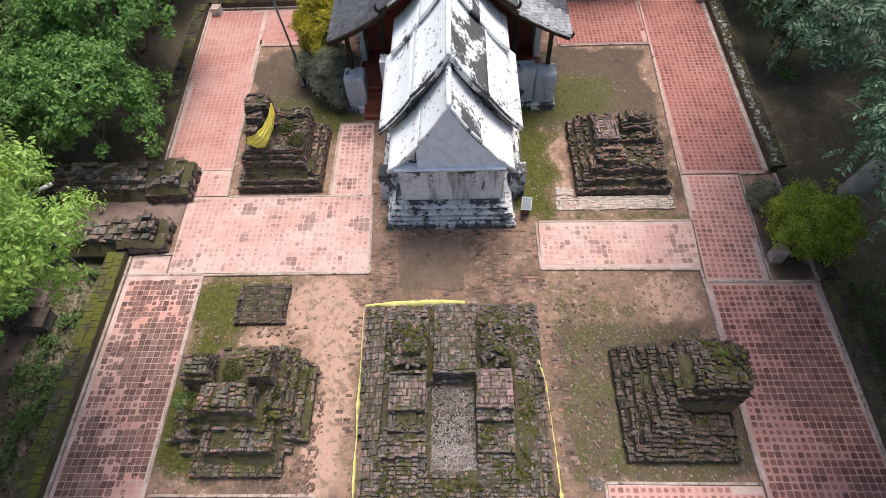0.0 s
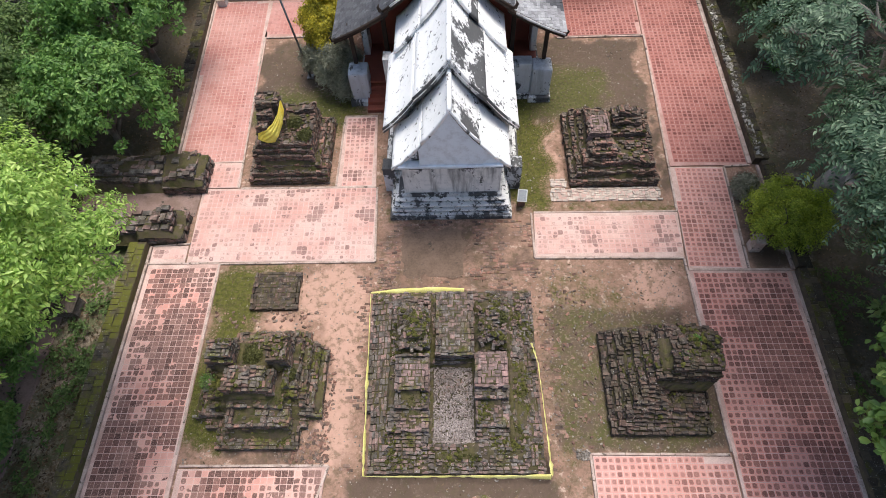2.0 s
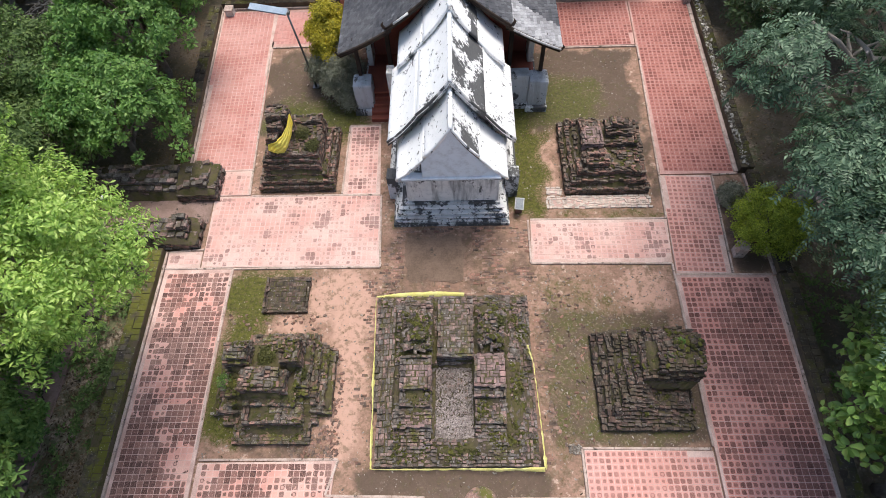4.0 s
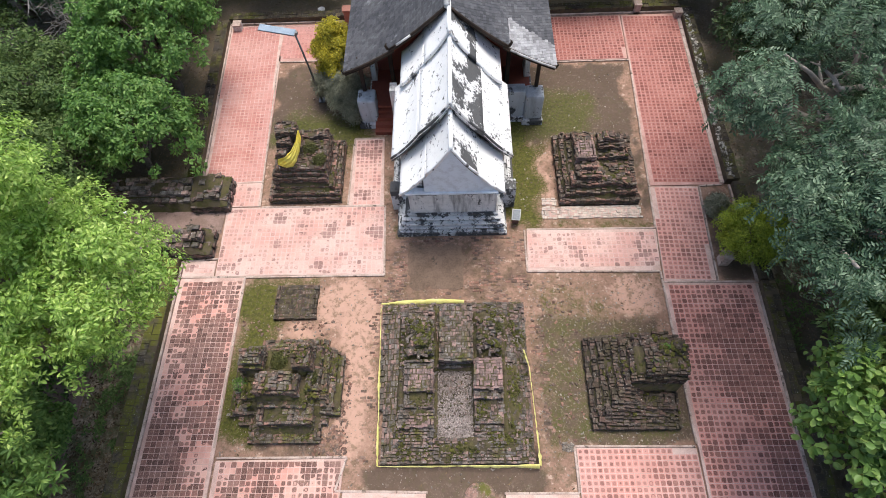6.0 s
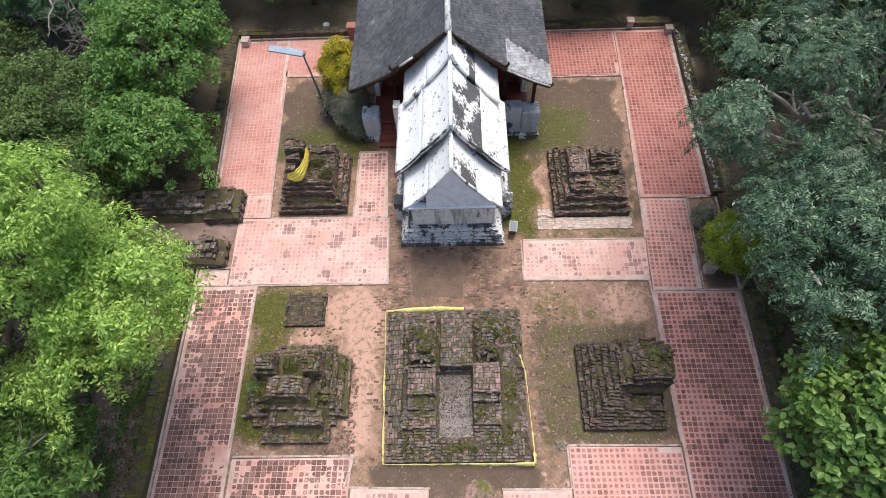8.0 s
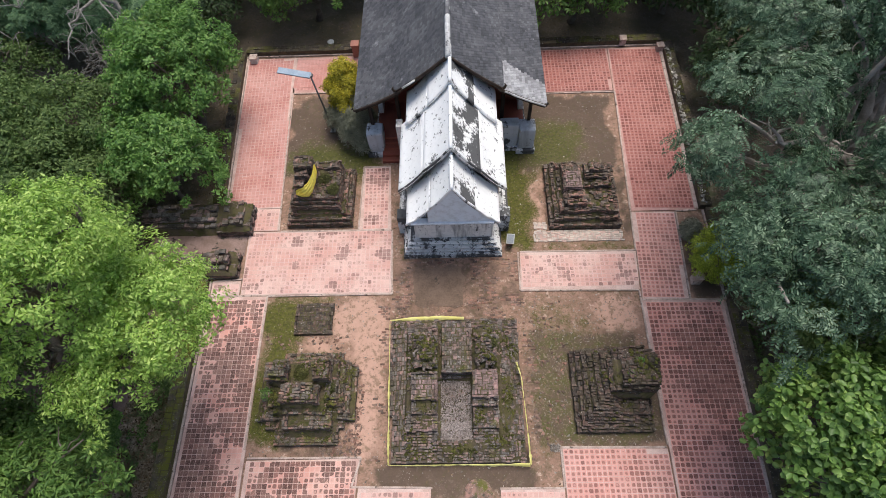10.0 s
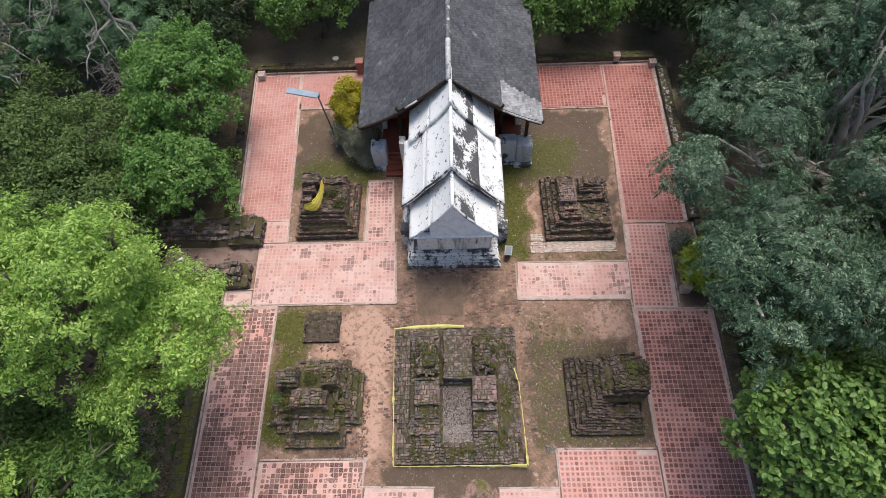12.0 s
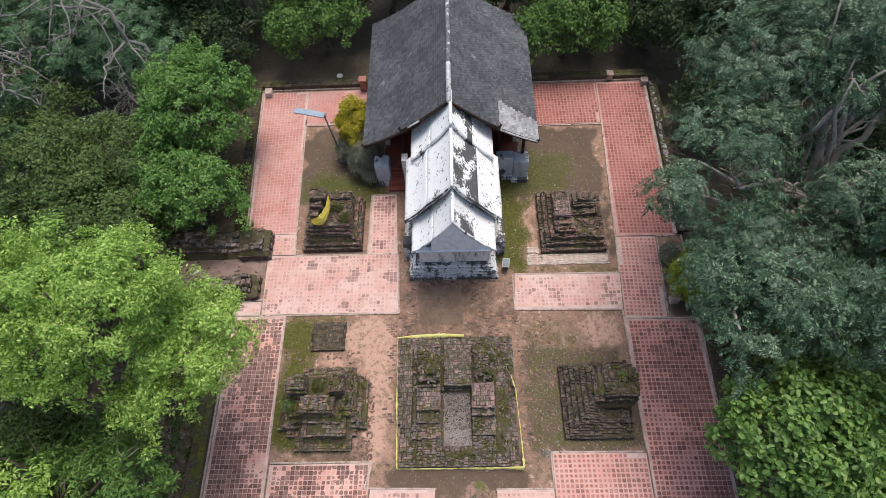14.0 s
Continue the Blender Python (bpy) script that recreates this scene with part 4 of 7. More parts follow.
# ---- ruins of brick, laid course by course ----
def ruin(name, label, category, x0, x1, y0, y1, height, material, seed, at=(0.235, 0.117, 0.058), rough=0.10, missing=0.06, most=300, wild=5.0, bare=0.30, dirt=0.0, calm=(), pink=None, mounds=(), fill=None, moss=0):
    """A brick ruin on its ground plan. height(x, y): how high it stands there. Bricks lie where the outside shows, on a rubble core."""
    rnd = random.Random(seed)
    bl, bw, bh = at
    root = thing(name, label, category, ((x0 + x1) / 2, (y0 + y1) / 2, 0))
    ox, oy = (x0 + x1) / 2, (y0 + y1) / 2
    nx, ny = int(round((x1 - x0) / bl)), int(round((y1 - y0) / bw))

    def level(i, j):
        if not (0 <= i < nx and 0 <= j < ny):
            return 0
        x, y = x0 + (i + 0.5) * bl, y0 + (j + 0.5) * bw
        h = height(x, y)
        if h <= 0.01:
            return 0
        if any(a <= x <= b and c <= y <= d for a, b, c, d in calm):
            return max(1, round(h / bh))
        ragged = noise.noise((x * 1.1, y * 1.1, seed)) * rough + noise.noise((x * 2.6, y * 2.6, seed + 9)) * rough * 0.55
        return max(1, round((h + ragged * min(1.0, h)) / bh))

    grid = [[level(i, j) for j in range(ny)] for i in range(nx)]
    spots, verts = [], []

    def level_at(i, j):
        return grid[i][j] if 0 <= i < nx and 0 <= j < ny else 0

    def lay(x, y, k, top, turned):
        still = any(a <= x + ox <= b and c <= y + oy <= d for a, b, c, d in calm)
        if k == top - 1 and not still and (rnd.random() < missing or noise.noise((x * 1.2, y * 1.2, seed + 3)) > bare):
            return
        loose = 1.0 if k == top - 1 else 0.8
        slip = wild if k == top - 1 and rnd.random() < 0.16 else 1.0
        slip = 0.6 if still else slip
        jut = 2.6 if rnd.random() < 0.16 else 1.0
        spots.append((rnd.randint(0, 4), pose(x + rnd.gauss(0, 0.014) * loose * jut, y + rnd.gauss(0, 0.012) * loose * jut, (k + 0.5) * bh + abs(rnd.gauss(0, 0.006)) * loose * slip,
                                              rnd.gauss(0, 1.6) * loose * slip, rnd.gauss(0, 1.4) * loose * slip, rnd.gauss(0, 2.6) * loose * slip + 90 * turned)))

    for i in range(nx):
        for j in range(0, ny, 2):
            x = x0 + (i + 0.5) * bl - ox
            one, two = level_at(i, j), level_at(i, j + 1)
            across = abs(level_at(i + 1, j) - level_at(i - 1, j))
            along_y = abs(level_at(i, j + 2) - level_at(i, j - 1))
            turned = one == two and one > 0 and (across > along_y or (across == along_y and (i + j // 2) % 2 == 0))
            for which in (0, 1):
                top = (one, two)[which]
                if not top or j + which >= ny:
                    continue
                low = min(level_at(a, b) for a, b in ((i - 1, j + which), (i + 1, j + which), (i, j + which - 1), (i, j + which + 1)))
                if turned:
                    low = min(level_at(a, b) for a in (i - 1, i, i + 1) for b in (j - 1, j, j + 1, j + 2))
                y = y0 + (j + which + 0.5) * bw - oy
                for k in range(max(min(low, top - 1), 0), top):
                    if turned:
                        lay(x + (which - 0.5) * bl / 2, y0 + (j + 1) * bw - oy, k, top, 1)
                    else:
                        lay(x + ((j + which) % 2 - 0.5) * 0.25 * bl * (k % 2 * 2 - 1), y, k, top, 0)
    for i in range(nx + 1):
        for j in range(ny + 1):
            around = [grid[a][b] if 0 <= a < nx and 0 <= b < ny else 0 for a in (i - 1, i) for b in (j - 1, j)]
            verts.append((x0 + i * bl - ox, y0 + j * bw - oy, max(min(around) - 0.42, -0.5) * bh))
    faces = [(i * (ny + 1) + j, (i + 1) * (ny + 1) + j, (i + 1) * (ny + 1) + j + 1, i * (ny + 1) + j + 1) for i in range(nx) for j in range(ny)]
    part("core", flat_mesh("core", verts, faces), fill or SOIL, root, "rubble core between the bricks")
    # soil and moss washed over the bricks: it fills the inner corners and thins out on edges
    top = np.array(grid, dtype=float) * bh
    wide = np.pad(top, ((2, 2), (4, 4)), mode="edge")
    mean = sum(wide[2 + a:2 + a + nx, 4 + b:4 + b + ny] for a in (-1, 0, 1) for b in (-2, -1, 0, 1, 2)) / 15
    verts, fi, fj = [], 3, 2
    for i in range(nx * fi + 1):
        for j in range(ny * fj + 1):
            gi, gj = min(i // fi, nx - 1), min(j // fj, ny - 1)
            x, y = x0 + i * bl / fi, y0 + j * bw / fj
            rag = 0.12 * noise.fractal((x * 1.5, y * 1.5, seed * 1.3), 1.0, 2.0, 4) + 0.04 * noise.noise((x * 7, y * 7, seed))
            rim = min(i, nx * fi - i, 3 * (j > 0) + j, 3 * (j < ny * fj) + ny * fj - j)
            z = min(mean[gi][gj], top[gi][gj] + 0.13) + rag + dirt + (0.09 if any(a < x < b and c < y < d for a, b, c, d in mounds) else 0) - (0.12 if any(a < x < b and c < y < d for a, b, c, d in calm) else 0) - (0.12 if top[gi][gj] < 0.02 else 0) - 0.05 * max(0, 2 - rim)
            verts.append((x - ox, y - oy, max(z, -0.05)))
    ky = ny * fj + 1
    faces = [(i * ky + j, (i + 1) * ky + j, (i + 1) * ky + j + 1, i * ky + j + 1) for i in range(nx * fi) for j in range(ny * fj)]
    if dirt > -0.5:
        part("soil_cover", flat_mesh("soil_cover", verts, faces), SOIL, root, "mossy soil washed over the bricks", True)
    if moss:
        cushions(root, moss, x0, x1, y0, y1, lambda x, y: top[min(int((x - x0) / bl), nx - 1)][min(int((y - y0) / bw), ny - 1)], mounds, calm, seed, material)
    kinds = [brick_mesh("brick", bl - 0.008 - rnd.random() * 0.02, bw - 0.008, bh - 0.004, 0.014, rnd) for _ in range(5)]
    spots.sort(key=lambda s: s[1].translation.y)
    if pink:
        rosy = [s for s in spots if any(a <= s[1].translation.x + ox <= b and c <= s[1].translation.y + oy <= d for a, b, c, d in pink)]
        taken = {id(s) for s in rosy}
        spots = [s for s in spots if id(s) not in taken]
        pieces("brick", [k.copy() for k in kinds], rosy, BRICK_PINK, root, 60, "pink_brickwork")
    pieces("brick", kinds, spots, material, root, most, "brickwork")
    return root


def cushions(root, count, x0, x1, y0, y1, height, mounds, calm, seed, crumb_stuff):
    """Brick crumbs, moss cushions and short grass that grow on a ruin, thick on its mounds and in drifts elsewhere."""
    rnd = random.Random(seed + 500)
    rng = np.random.default_rng(seed + 500)
    lumps = []
    for _ in range(4):
        ring = [(math.cos(a) * r * f, math.sin(a) * r * f, z) for r, z in ((1.0, -0.15), (0.75, 0.42)) for a in np.linspace(0, 2 * math.pi, 7)[:6] for f in (rnd.uniform(0.75, 1.2),)]
        lumps.append(flat_mesh("cushion", ring + [(0, 0, 0.6)], [(i, (i + 1) % 6, 6 + (i + 1) % 6, 6 + i) for i in range(6)] + [(6 + i, 6 + (i + 1) % 6, 12) for i in range(6)]))
    spots, blades = [], []
    tries = 0
    while len(spots) < count and tries < count * 40:
        tries += 1
        x, y = rnd.uniform(x0 + 0.1, x1 - 0.1), rnd.uniform(y0 + 0.1, y1 - 0.1)
        z = height(x, y)
        if any(a < x < b and c < y < d for a, b, c, d in calm):
            continue
        heaped = any(a < x < b and c < y < d for a, b, c, d in mounds)
        if z < 0.05 or noise.noise((x * 1.3, y * 1.3, seed + 2)) + (0.35 if heaped else 0) < rnd.uniform(0.05, 0.4):
            continue
        r = rnd.uniform(0.025, 0.075) * (1.3 if heaped else 1.0)
        at = Vector((x - root.location.x, y - root.location.y, z + (0.03 if heaped else 0.0)))
        spots.append((rnd.randint(0, 3), Matrix.Translation(at) @ Matrix.Diagonal((r, r * rnd.uniform(0.6, 1.4), r * 0.38, 1)) @ pose(0, 0, 0, 0, 0, rnd.uniform(0, 360))))
        if rnd.random() < 0.4:
            blades.append(tuple(at))
    crumbs = [brick_mesh("crumb", a, b, c, 0.02, rnd) for a, b, c in ((0.10, 0.07, 0.04), (0.06, 0.05, 0.035), (0.13, 0.09, 0.04), (0.045, 0.04, 0.03))]
    strewn = []
    while len(strewn) < count * 0.8:
        x, y = rnd.uniform(x0 + 0.1, x1 - 0.1), rnd.uniform(y0 + 0.1, y1 - 0.1)
        if height(x, y) > 0.05 and not any(a < x < b and c < y < d for a, b, c, d in calm):
            strewn.append((rnd.randint(0, 3), pose(x - root.location.x, y - root.location.y, height(x, y) + 0.012, rnd.gauss(0, 14), rnd.gauss(0, 14), rnd.uniform(0, 360))))
    part("brick_rubble", joined("brick_rubble", crumbs, strewn), crumb_stuff, root, "brick crumbs and chips")["kind"] = "stuff"
    part("moss_cover", joined("moss_cover", lumps, spots), MOSS, root, "green moss cushions", True)["kind"] = "stuff"
    base = np.repeat(np.array(blades), 7, 0) + rng.normal(scale=(0.05, 0.05, 0.01), size=(len(blades) * 7, 3))
    ways = rng.normal(scale=0.7, size=base.shape) + np.array((0, 0, 0.8))
    part("grass", leaves_mesh("grass", base, ways, np.tile((0.3, 0.2, 1.0), (len(base), 1)), rng.uniform(0.05, 0.13, len(base)), rng.uniform(0.012, 0.03, len(base))), LEAF_WEED, root, "short olive grass and weeds")["kind"] = "stuff"


def pile(tiers):
    """A height from stacked rectangles: the highest that holds the point."""
    return lambda x, y: max([z for x0, x1, y0, y1, z in tiers if x0 <= x <= x1 and y0 <= y <= y1] or [0])


middle = pile([(-2.05, -0.72, 4.5, 9.3, 0.88), (0.9, 2.0, 4.6, 9.3, 0.86), (-1.95, -0.72, 5.25, 8.8, 1.12), (0.9, 1.95, 5.5, 8.7, 1.12), (-1.8, -0.75, 5.75, 7.0, 1.42), (0.9, 1.85, 5.9, 7.15, 1.3), (-0.62, 0.78, 6.95, 9.5, 1.25),
               (-1.75, -0.8, 7.2, 8.5, 1.55), (-1.55, -0.95, 7.4, 8.2, 1.85), (1.0, 2.0, 7.4, 8.7, 1.5), (1.2, 1.8, 7.6, 8.4, 1.75)])


def middle_height(x, y):
    """Stepped flanks that climb from all four sides to the broken blocks round the channel."""
    if x < -2.84 - 0.034 * (y - 3.3):
        return 0
    if -0.66 < x < 0.84 and 4.25 < y < 6.93:
        return 0.36
    flank = 0.30 + 0.42 * min(0.9, min((y - 3.3) * 0.8, (9.9 - y) * 0.8, (x + 3.02) * 0.62, (3.12 - x) * 0.62))
    return max(flank, middle(x, y))


ruin("ruined_chapel", "low ruined brick chapel base, mossy grey bricks round a gravel channel", "ruin", -3.02, 3.12, 3.3, 9.9, middle_height, BRICK_GREY, 11, (0.225, 0.112, 0.05), rough=0.26, bare=0.26, dirt=-0.07, most=220, calm=[(-0.66, 0.84, 4.2, 9.6), (0.9, 1.95, 5.6, 7.2), (-1.9, -0.75, 5.8, 6.9), (-3.0, -2.2, 3.5, 9.5)], pink=[(0.95, 1.9, 5.9, 7.12), (-1.75, -0.9, 4.5, 5.1), (-1.6, -0.8, 6.2, 6.7)], mounds=[(-2.0, -0.75, 7.1, 8.9), (0.95, 2.2, 7.3, 9.2), (-0.6, 0.9, 3.7, 4.3), (2.0, 2.6, 4.4, 7.0)], moss=1000)

ruin("ruined_stupa", "crumbled stepped brick stupa with mossy top and upright stumps", "ruin", -9.0, -4.65, 4.1, 8.4,
     pile([(-7.95, -5.25, 4.12, 8.35, 0.28), (-8.55, -4.9, 4.75, 8.0, 0.28), (-8.95, -4.65, 5.15, 7.7, 0.28), (-7.8, -5.5, 4.6, 8.2, 0.4), (-8.7, -4.88, 5.2, 7.75, 0.55), (-7.7, -5.5, 4.72, 8.1, 0.92), (-8.35, -5.1, 5.35, 7.75, 0.85),
           (-7.6, -5.6, 5.25, 7.9, 1.1), (-8.25, -5.3, 5.6, 7.7, 1.2), (-7.5, -5.9, 6.3, 7.6, 1.4), (-5.75, -5.5, 5.9, 7.7, 1.5), (-7.48, -5.95, 5.58, 6.45, 1.85), (-7.3, -6.1, 5.75, 6.4, 1.98), (-8.2, -7.3, 6.6, 7.35, 2.0), (-8.12, -7.4, 6.7, 7.25, 2.3), (-6.2, -5.4, 6.5, 7.55, 1.95), (-6.15, -5.5, 6.6, 7.5, 2.25)]),
     BRICK_MOSSY, 12, most=190, rough=0.20, dirt=-0.08, mounds=[(-7.3, -6.2, 6.5, 7.5), (-8.2, -7.6, 5.3, 6.4), (-5.9, -5.4, 5.3, 6.4)], moss=380)

def leaning_height(x, y):
    """Long slope up from one side, low terraces in front and a high block that ends abruptly."""
    edge = min(x - 5.38, 8.84 - x, y - 4.52, 8.25 - y)
    base = 0.30 if edge < 0.24 else 0.42 if edge < 0.5 else 0.55
    slope = min(1.95, 0.35 + (x - 5.55) * 1.15, 0.4 + (8.3 - y) * 1.7)
    if x > 7.2 and y < 5.8:
        return base + (0.16 if 5.2 < y else 0)
    if y < 6.0:
        return max(base, min(slope, 0.35 + (y - 4.6) * 0.95, 0.5 + max(0.0, 7.6 - x) * 1.2))
    if x > 6.95:
        return 2.25 if 6.05 < y < 7.5 and x > 7.25 else 1.95 if y < 7.8 else 0.9
    return max(base, slope)


ruin("ruined_stupa", "dark ruined brick stupa with a leaning top mass", "ruin", 5.38, 8.86, 4.52, 8.25, leaning_height, BRICK_DARK, 13, (0.225, 0.112, 0.046), rough=0.30, wild=6.0, missing=0.08, bare=0.34, dirt=-0.17, mounds=[(6.9, 8.8, 6.2, 7.6)], moss=130)

ruin("ruined_stupa", "stepped brick stupa with a broken wall wrapped in yellow cloth", "ruin", -8.95, -5.35, 15.45, 19.05,
     pile([(-8.95, -5.35, 15.45, 19.05, 0.40), (-8.75, -5.5, 15.62, 18.9, 0.64), (-8.55, -5.62, 15.8, 18.75, 0.88), (-8.45, -5.8, 15.98, 18.55, 1.12), (-8.5, -5.8, 15.9, 18.6, 1.4), (-8.42, -5.88, 16.0, 18.5, 1.6), (-8.3, -5.95, 16.1, 18.4, 1.86),
           (-7.2, -6.0, 17.9, 18.4, 2.1), (-8.12, -7.6, 16.22, 16.85, 2.75), (-8.05, -7.3, 16.7, 17.3, 3.05), (-7.98, -7.0, 17.1, 17.75, 3.35)]),
     BRICK_RED, 14, most=220, rough=0.09, missing=0.06, bare=0.36, dirt=-0.2, mounds=[(-7.0, -6.0, 16.6, 17.9)], moss=90)

ruin("ruined_stupa", "stepped brick stupa worn to a mound on a pale paved footing", "ruin", 5.18, 8.98, 15.0, 19.05,
     pile([(5.18, 8.98, 15.0, 19.05, 0.42), (5.42, 8.78, 15.28, 18.85, 0.76), (5.70, 8.60, 15.45, 18.6, 1.06), (5.82, 7.00, 15.7, 18.4, 1.3), (5.95, 6.90, 16.0, 18.2, 1.5), (5.98, 6.80, 16.55, 17.6, 1.72), (6.80, 8.45, 16.9, 18.3, 1.4), (7.00, 8.30, 17.2, 18.2, 1.66), (7.30, 8.00, 17.5, 18.1, 1.85)]),
     BRICK_RED, 15, most=200, rough=0.26, wild=7.0, dirt=-0.19, calm=[(5.98, 6.80, 16.55, 17.6)], pink=[(5.98, 6.80, 16.55, 17.6)], mounds=[(7.00, 8.40, 15.6, 16.9)], moss=70)

ruin("brick_footing", "pale worn brick footing in front of the stupa", "paving", 4.3, 9.0, 14.25, 14.98, lambda x, y: 0.06, BRICK_PALE, 19, most=60, rough=0.0, missing=0.08, bare=1, dirt=-1, fill=GROUT_DARK)
ruin("brick_footing", "pale worn brick footing beside the stupa", "paving", 4.35, 5.05, 15.0, 15.5, lambda x, y: 0.06, BRICK_PALE, 20, most=20, rough=0.0, missing=0.06, bare=1, dirt=-1, fill=GROUT_DARK)
ruin("brick_platform", "low square platform of weathered bricks in the grass", "ruin", -7.87, -6.0, 9.3, 10.92, lambda x, y: 0.16, BRICK_DARK, 16, rough=0.0, missing=0.0, bare=1, dirt=-0.075, calm=[(-8, -6, 9, 11)])

ruin("gate_wall", "broken stone gate wall with mossy top", "ruin", -16.6, -11.0, 15.0, 16.65,
     pile([(-16.6, -11.0, 15.25, 16.6, 0.75), (-12.7, -11.0, 15.0, 16.65, 0.5), (-12.4, -11.3, 15.15, 16.6, 0.95), (-16.6, -12.6, 15.4, 16.5, 1.0)]), BRICK_GREY, 17, (0.36, 0.24, 0.12), rough=0.10)
ruin("gate_wall", "broken stone gate wall with a stepped pillar", "ruin", -16.6, -11.1, 12.4, 13.75,
     pile([(-16.6, -11.9, 12.7, 13.7, 0.75), (-12.9, -11.1, 12.4, 13.75, 0.45), (-12.6, -11.4, 12.55, 13.6, 0.85), (-12.3, -11.6, 12.8, 13.5, 1.15)]), BRICK_GREY, 18, (0.36, 0.24, 0.12), rough=0.12)


# ---- white chapel ----
def profile(points, n=5, sag=0.055):
    """A sagging line through points (x, z): straight runs bent a little inwards."""
    line = []
    for (ax, az), (bx, bz) in zip(points, points[1:]):
        for k in range(n):
            f = k / n
            line.append((ax + (bx - ax) * f, az + (bz - az) * f - sag * math.hypot(bx - ax, bz - az) * math.sin(f * math.pi)))
    return line + [points[-1]]


def roof_sheet(line, y0, y1, thick, cx, side, lift=0.0, rows=14):
    """A thick roof slope along y whose section is line (x outwards, z), on that side of the axis; lift: how far its front end kicks up."""
    rnd = random.Random(int(y0 * 10 + side))
    n = len(line)
    verts, faces = [], []
    for r in range(rows + 1):
        f = r / rows
        y = y0 + (y1 - y0) * f
        for x, z in line:
            wob = 0.012 * noise.noise((x * 2, y * 1.5, side * 3 + z))
            verts.append((cx + side * x, y, z + wob + lift * max(0, 1 - 3 * f) ** 2))
        for x, z in line:
            verts.append((cx + side * x, y, z - thick))
    w = 2 * n
    for r in range(rows):
        for i in range(n - 1):
            faces.append((r * w + i, r * w + i + 1, (r + 1) * w + i + 1, (r + 1) * w + i))
            faces.append((r * w + n + i, (r + 1) * w + n + i, (r + 1) * w + n + i + 1, r * w + n + i + 1))
        faces.append((r * w, (r + 1) * w, (r + 1) * w + n, r * w + n))
        faces.append((r * w + n - 1, r * w + 2 * n - 1, (r + 1) * w + 2 * n - 1, (r + 1) * w + n - 1))
    for r in (0, rows):
        faces += [(r * w + i, r * w + n + i, r * w + n + i + 1, r * w + i + 1) for i in range(n - 1)]
    bm = bmesh.new()
    data = flat_mesh("tmp", verts, faces)
    bm.from_mesh(data)
    bpy.data.meshes.remove(data)
    bmesh.ops.recalc_face_normals(bm, faces=bm.faces[:])
    return bm


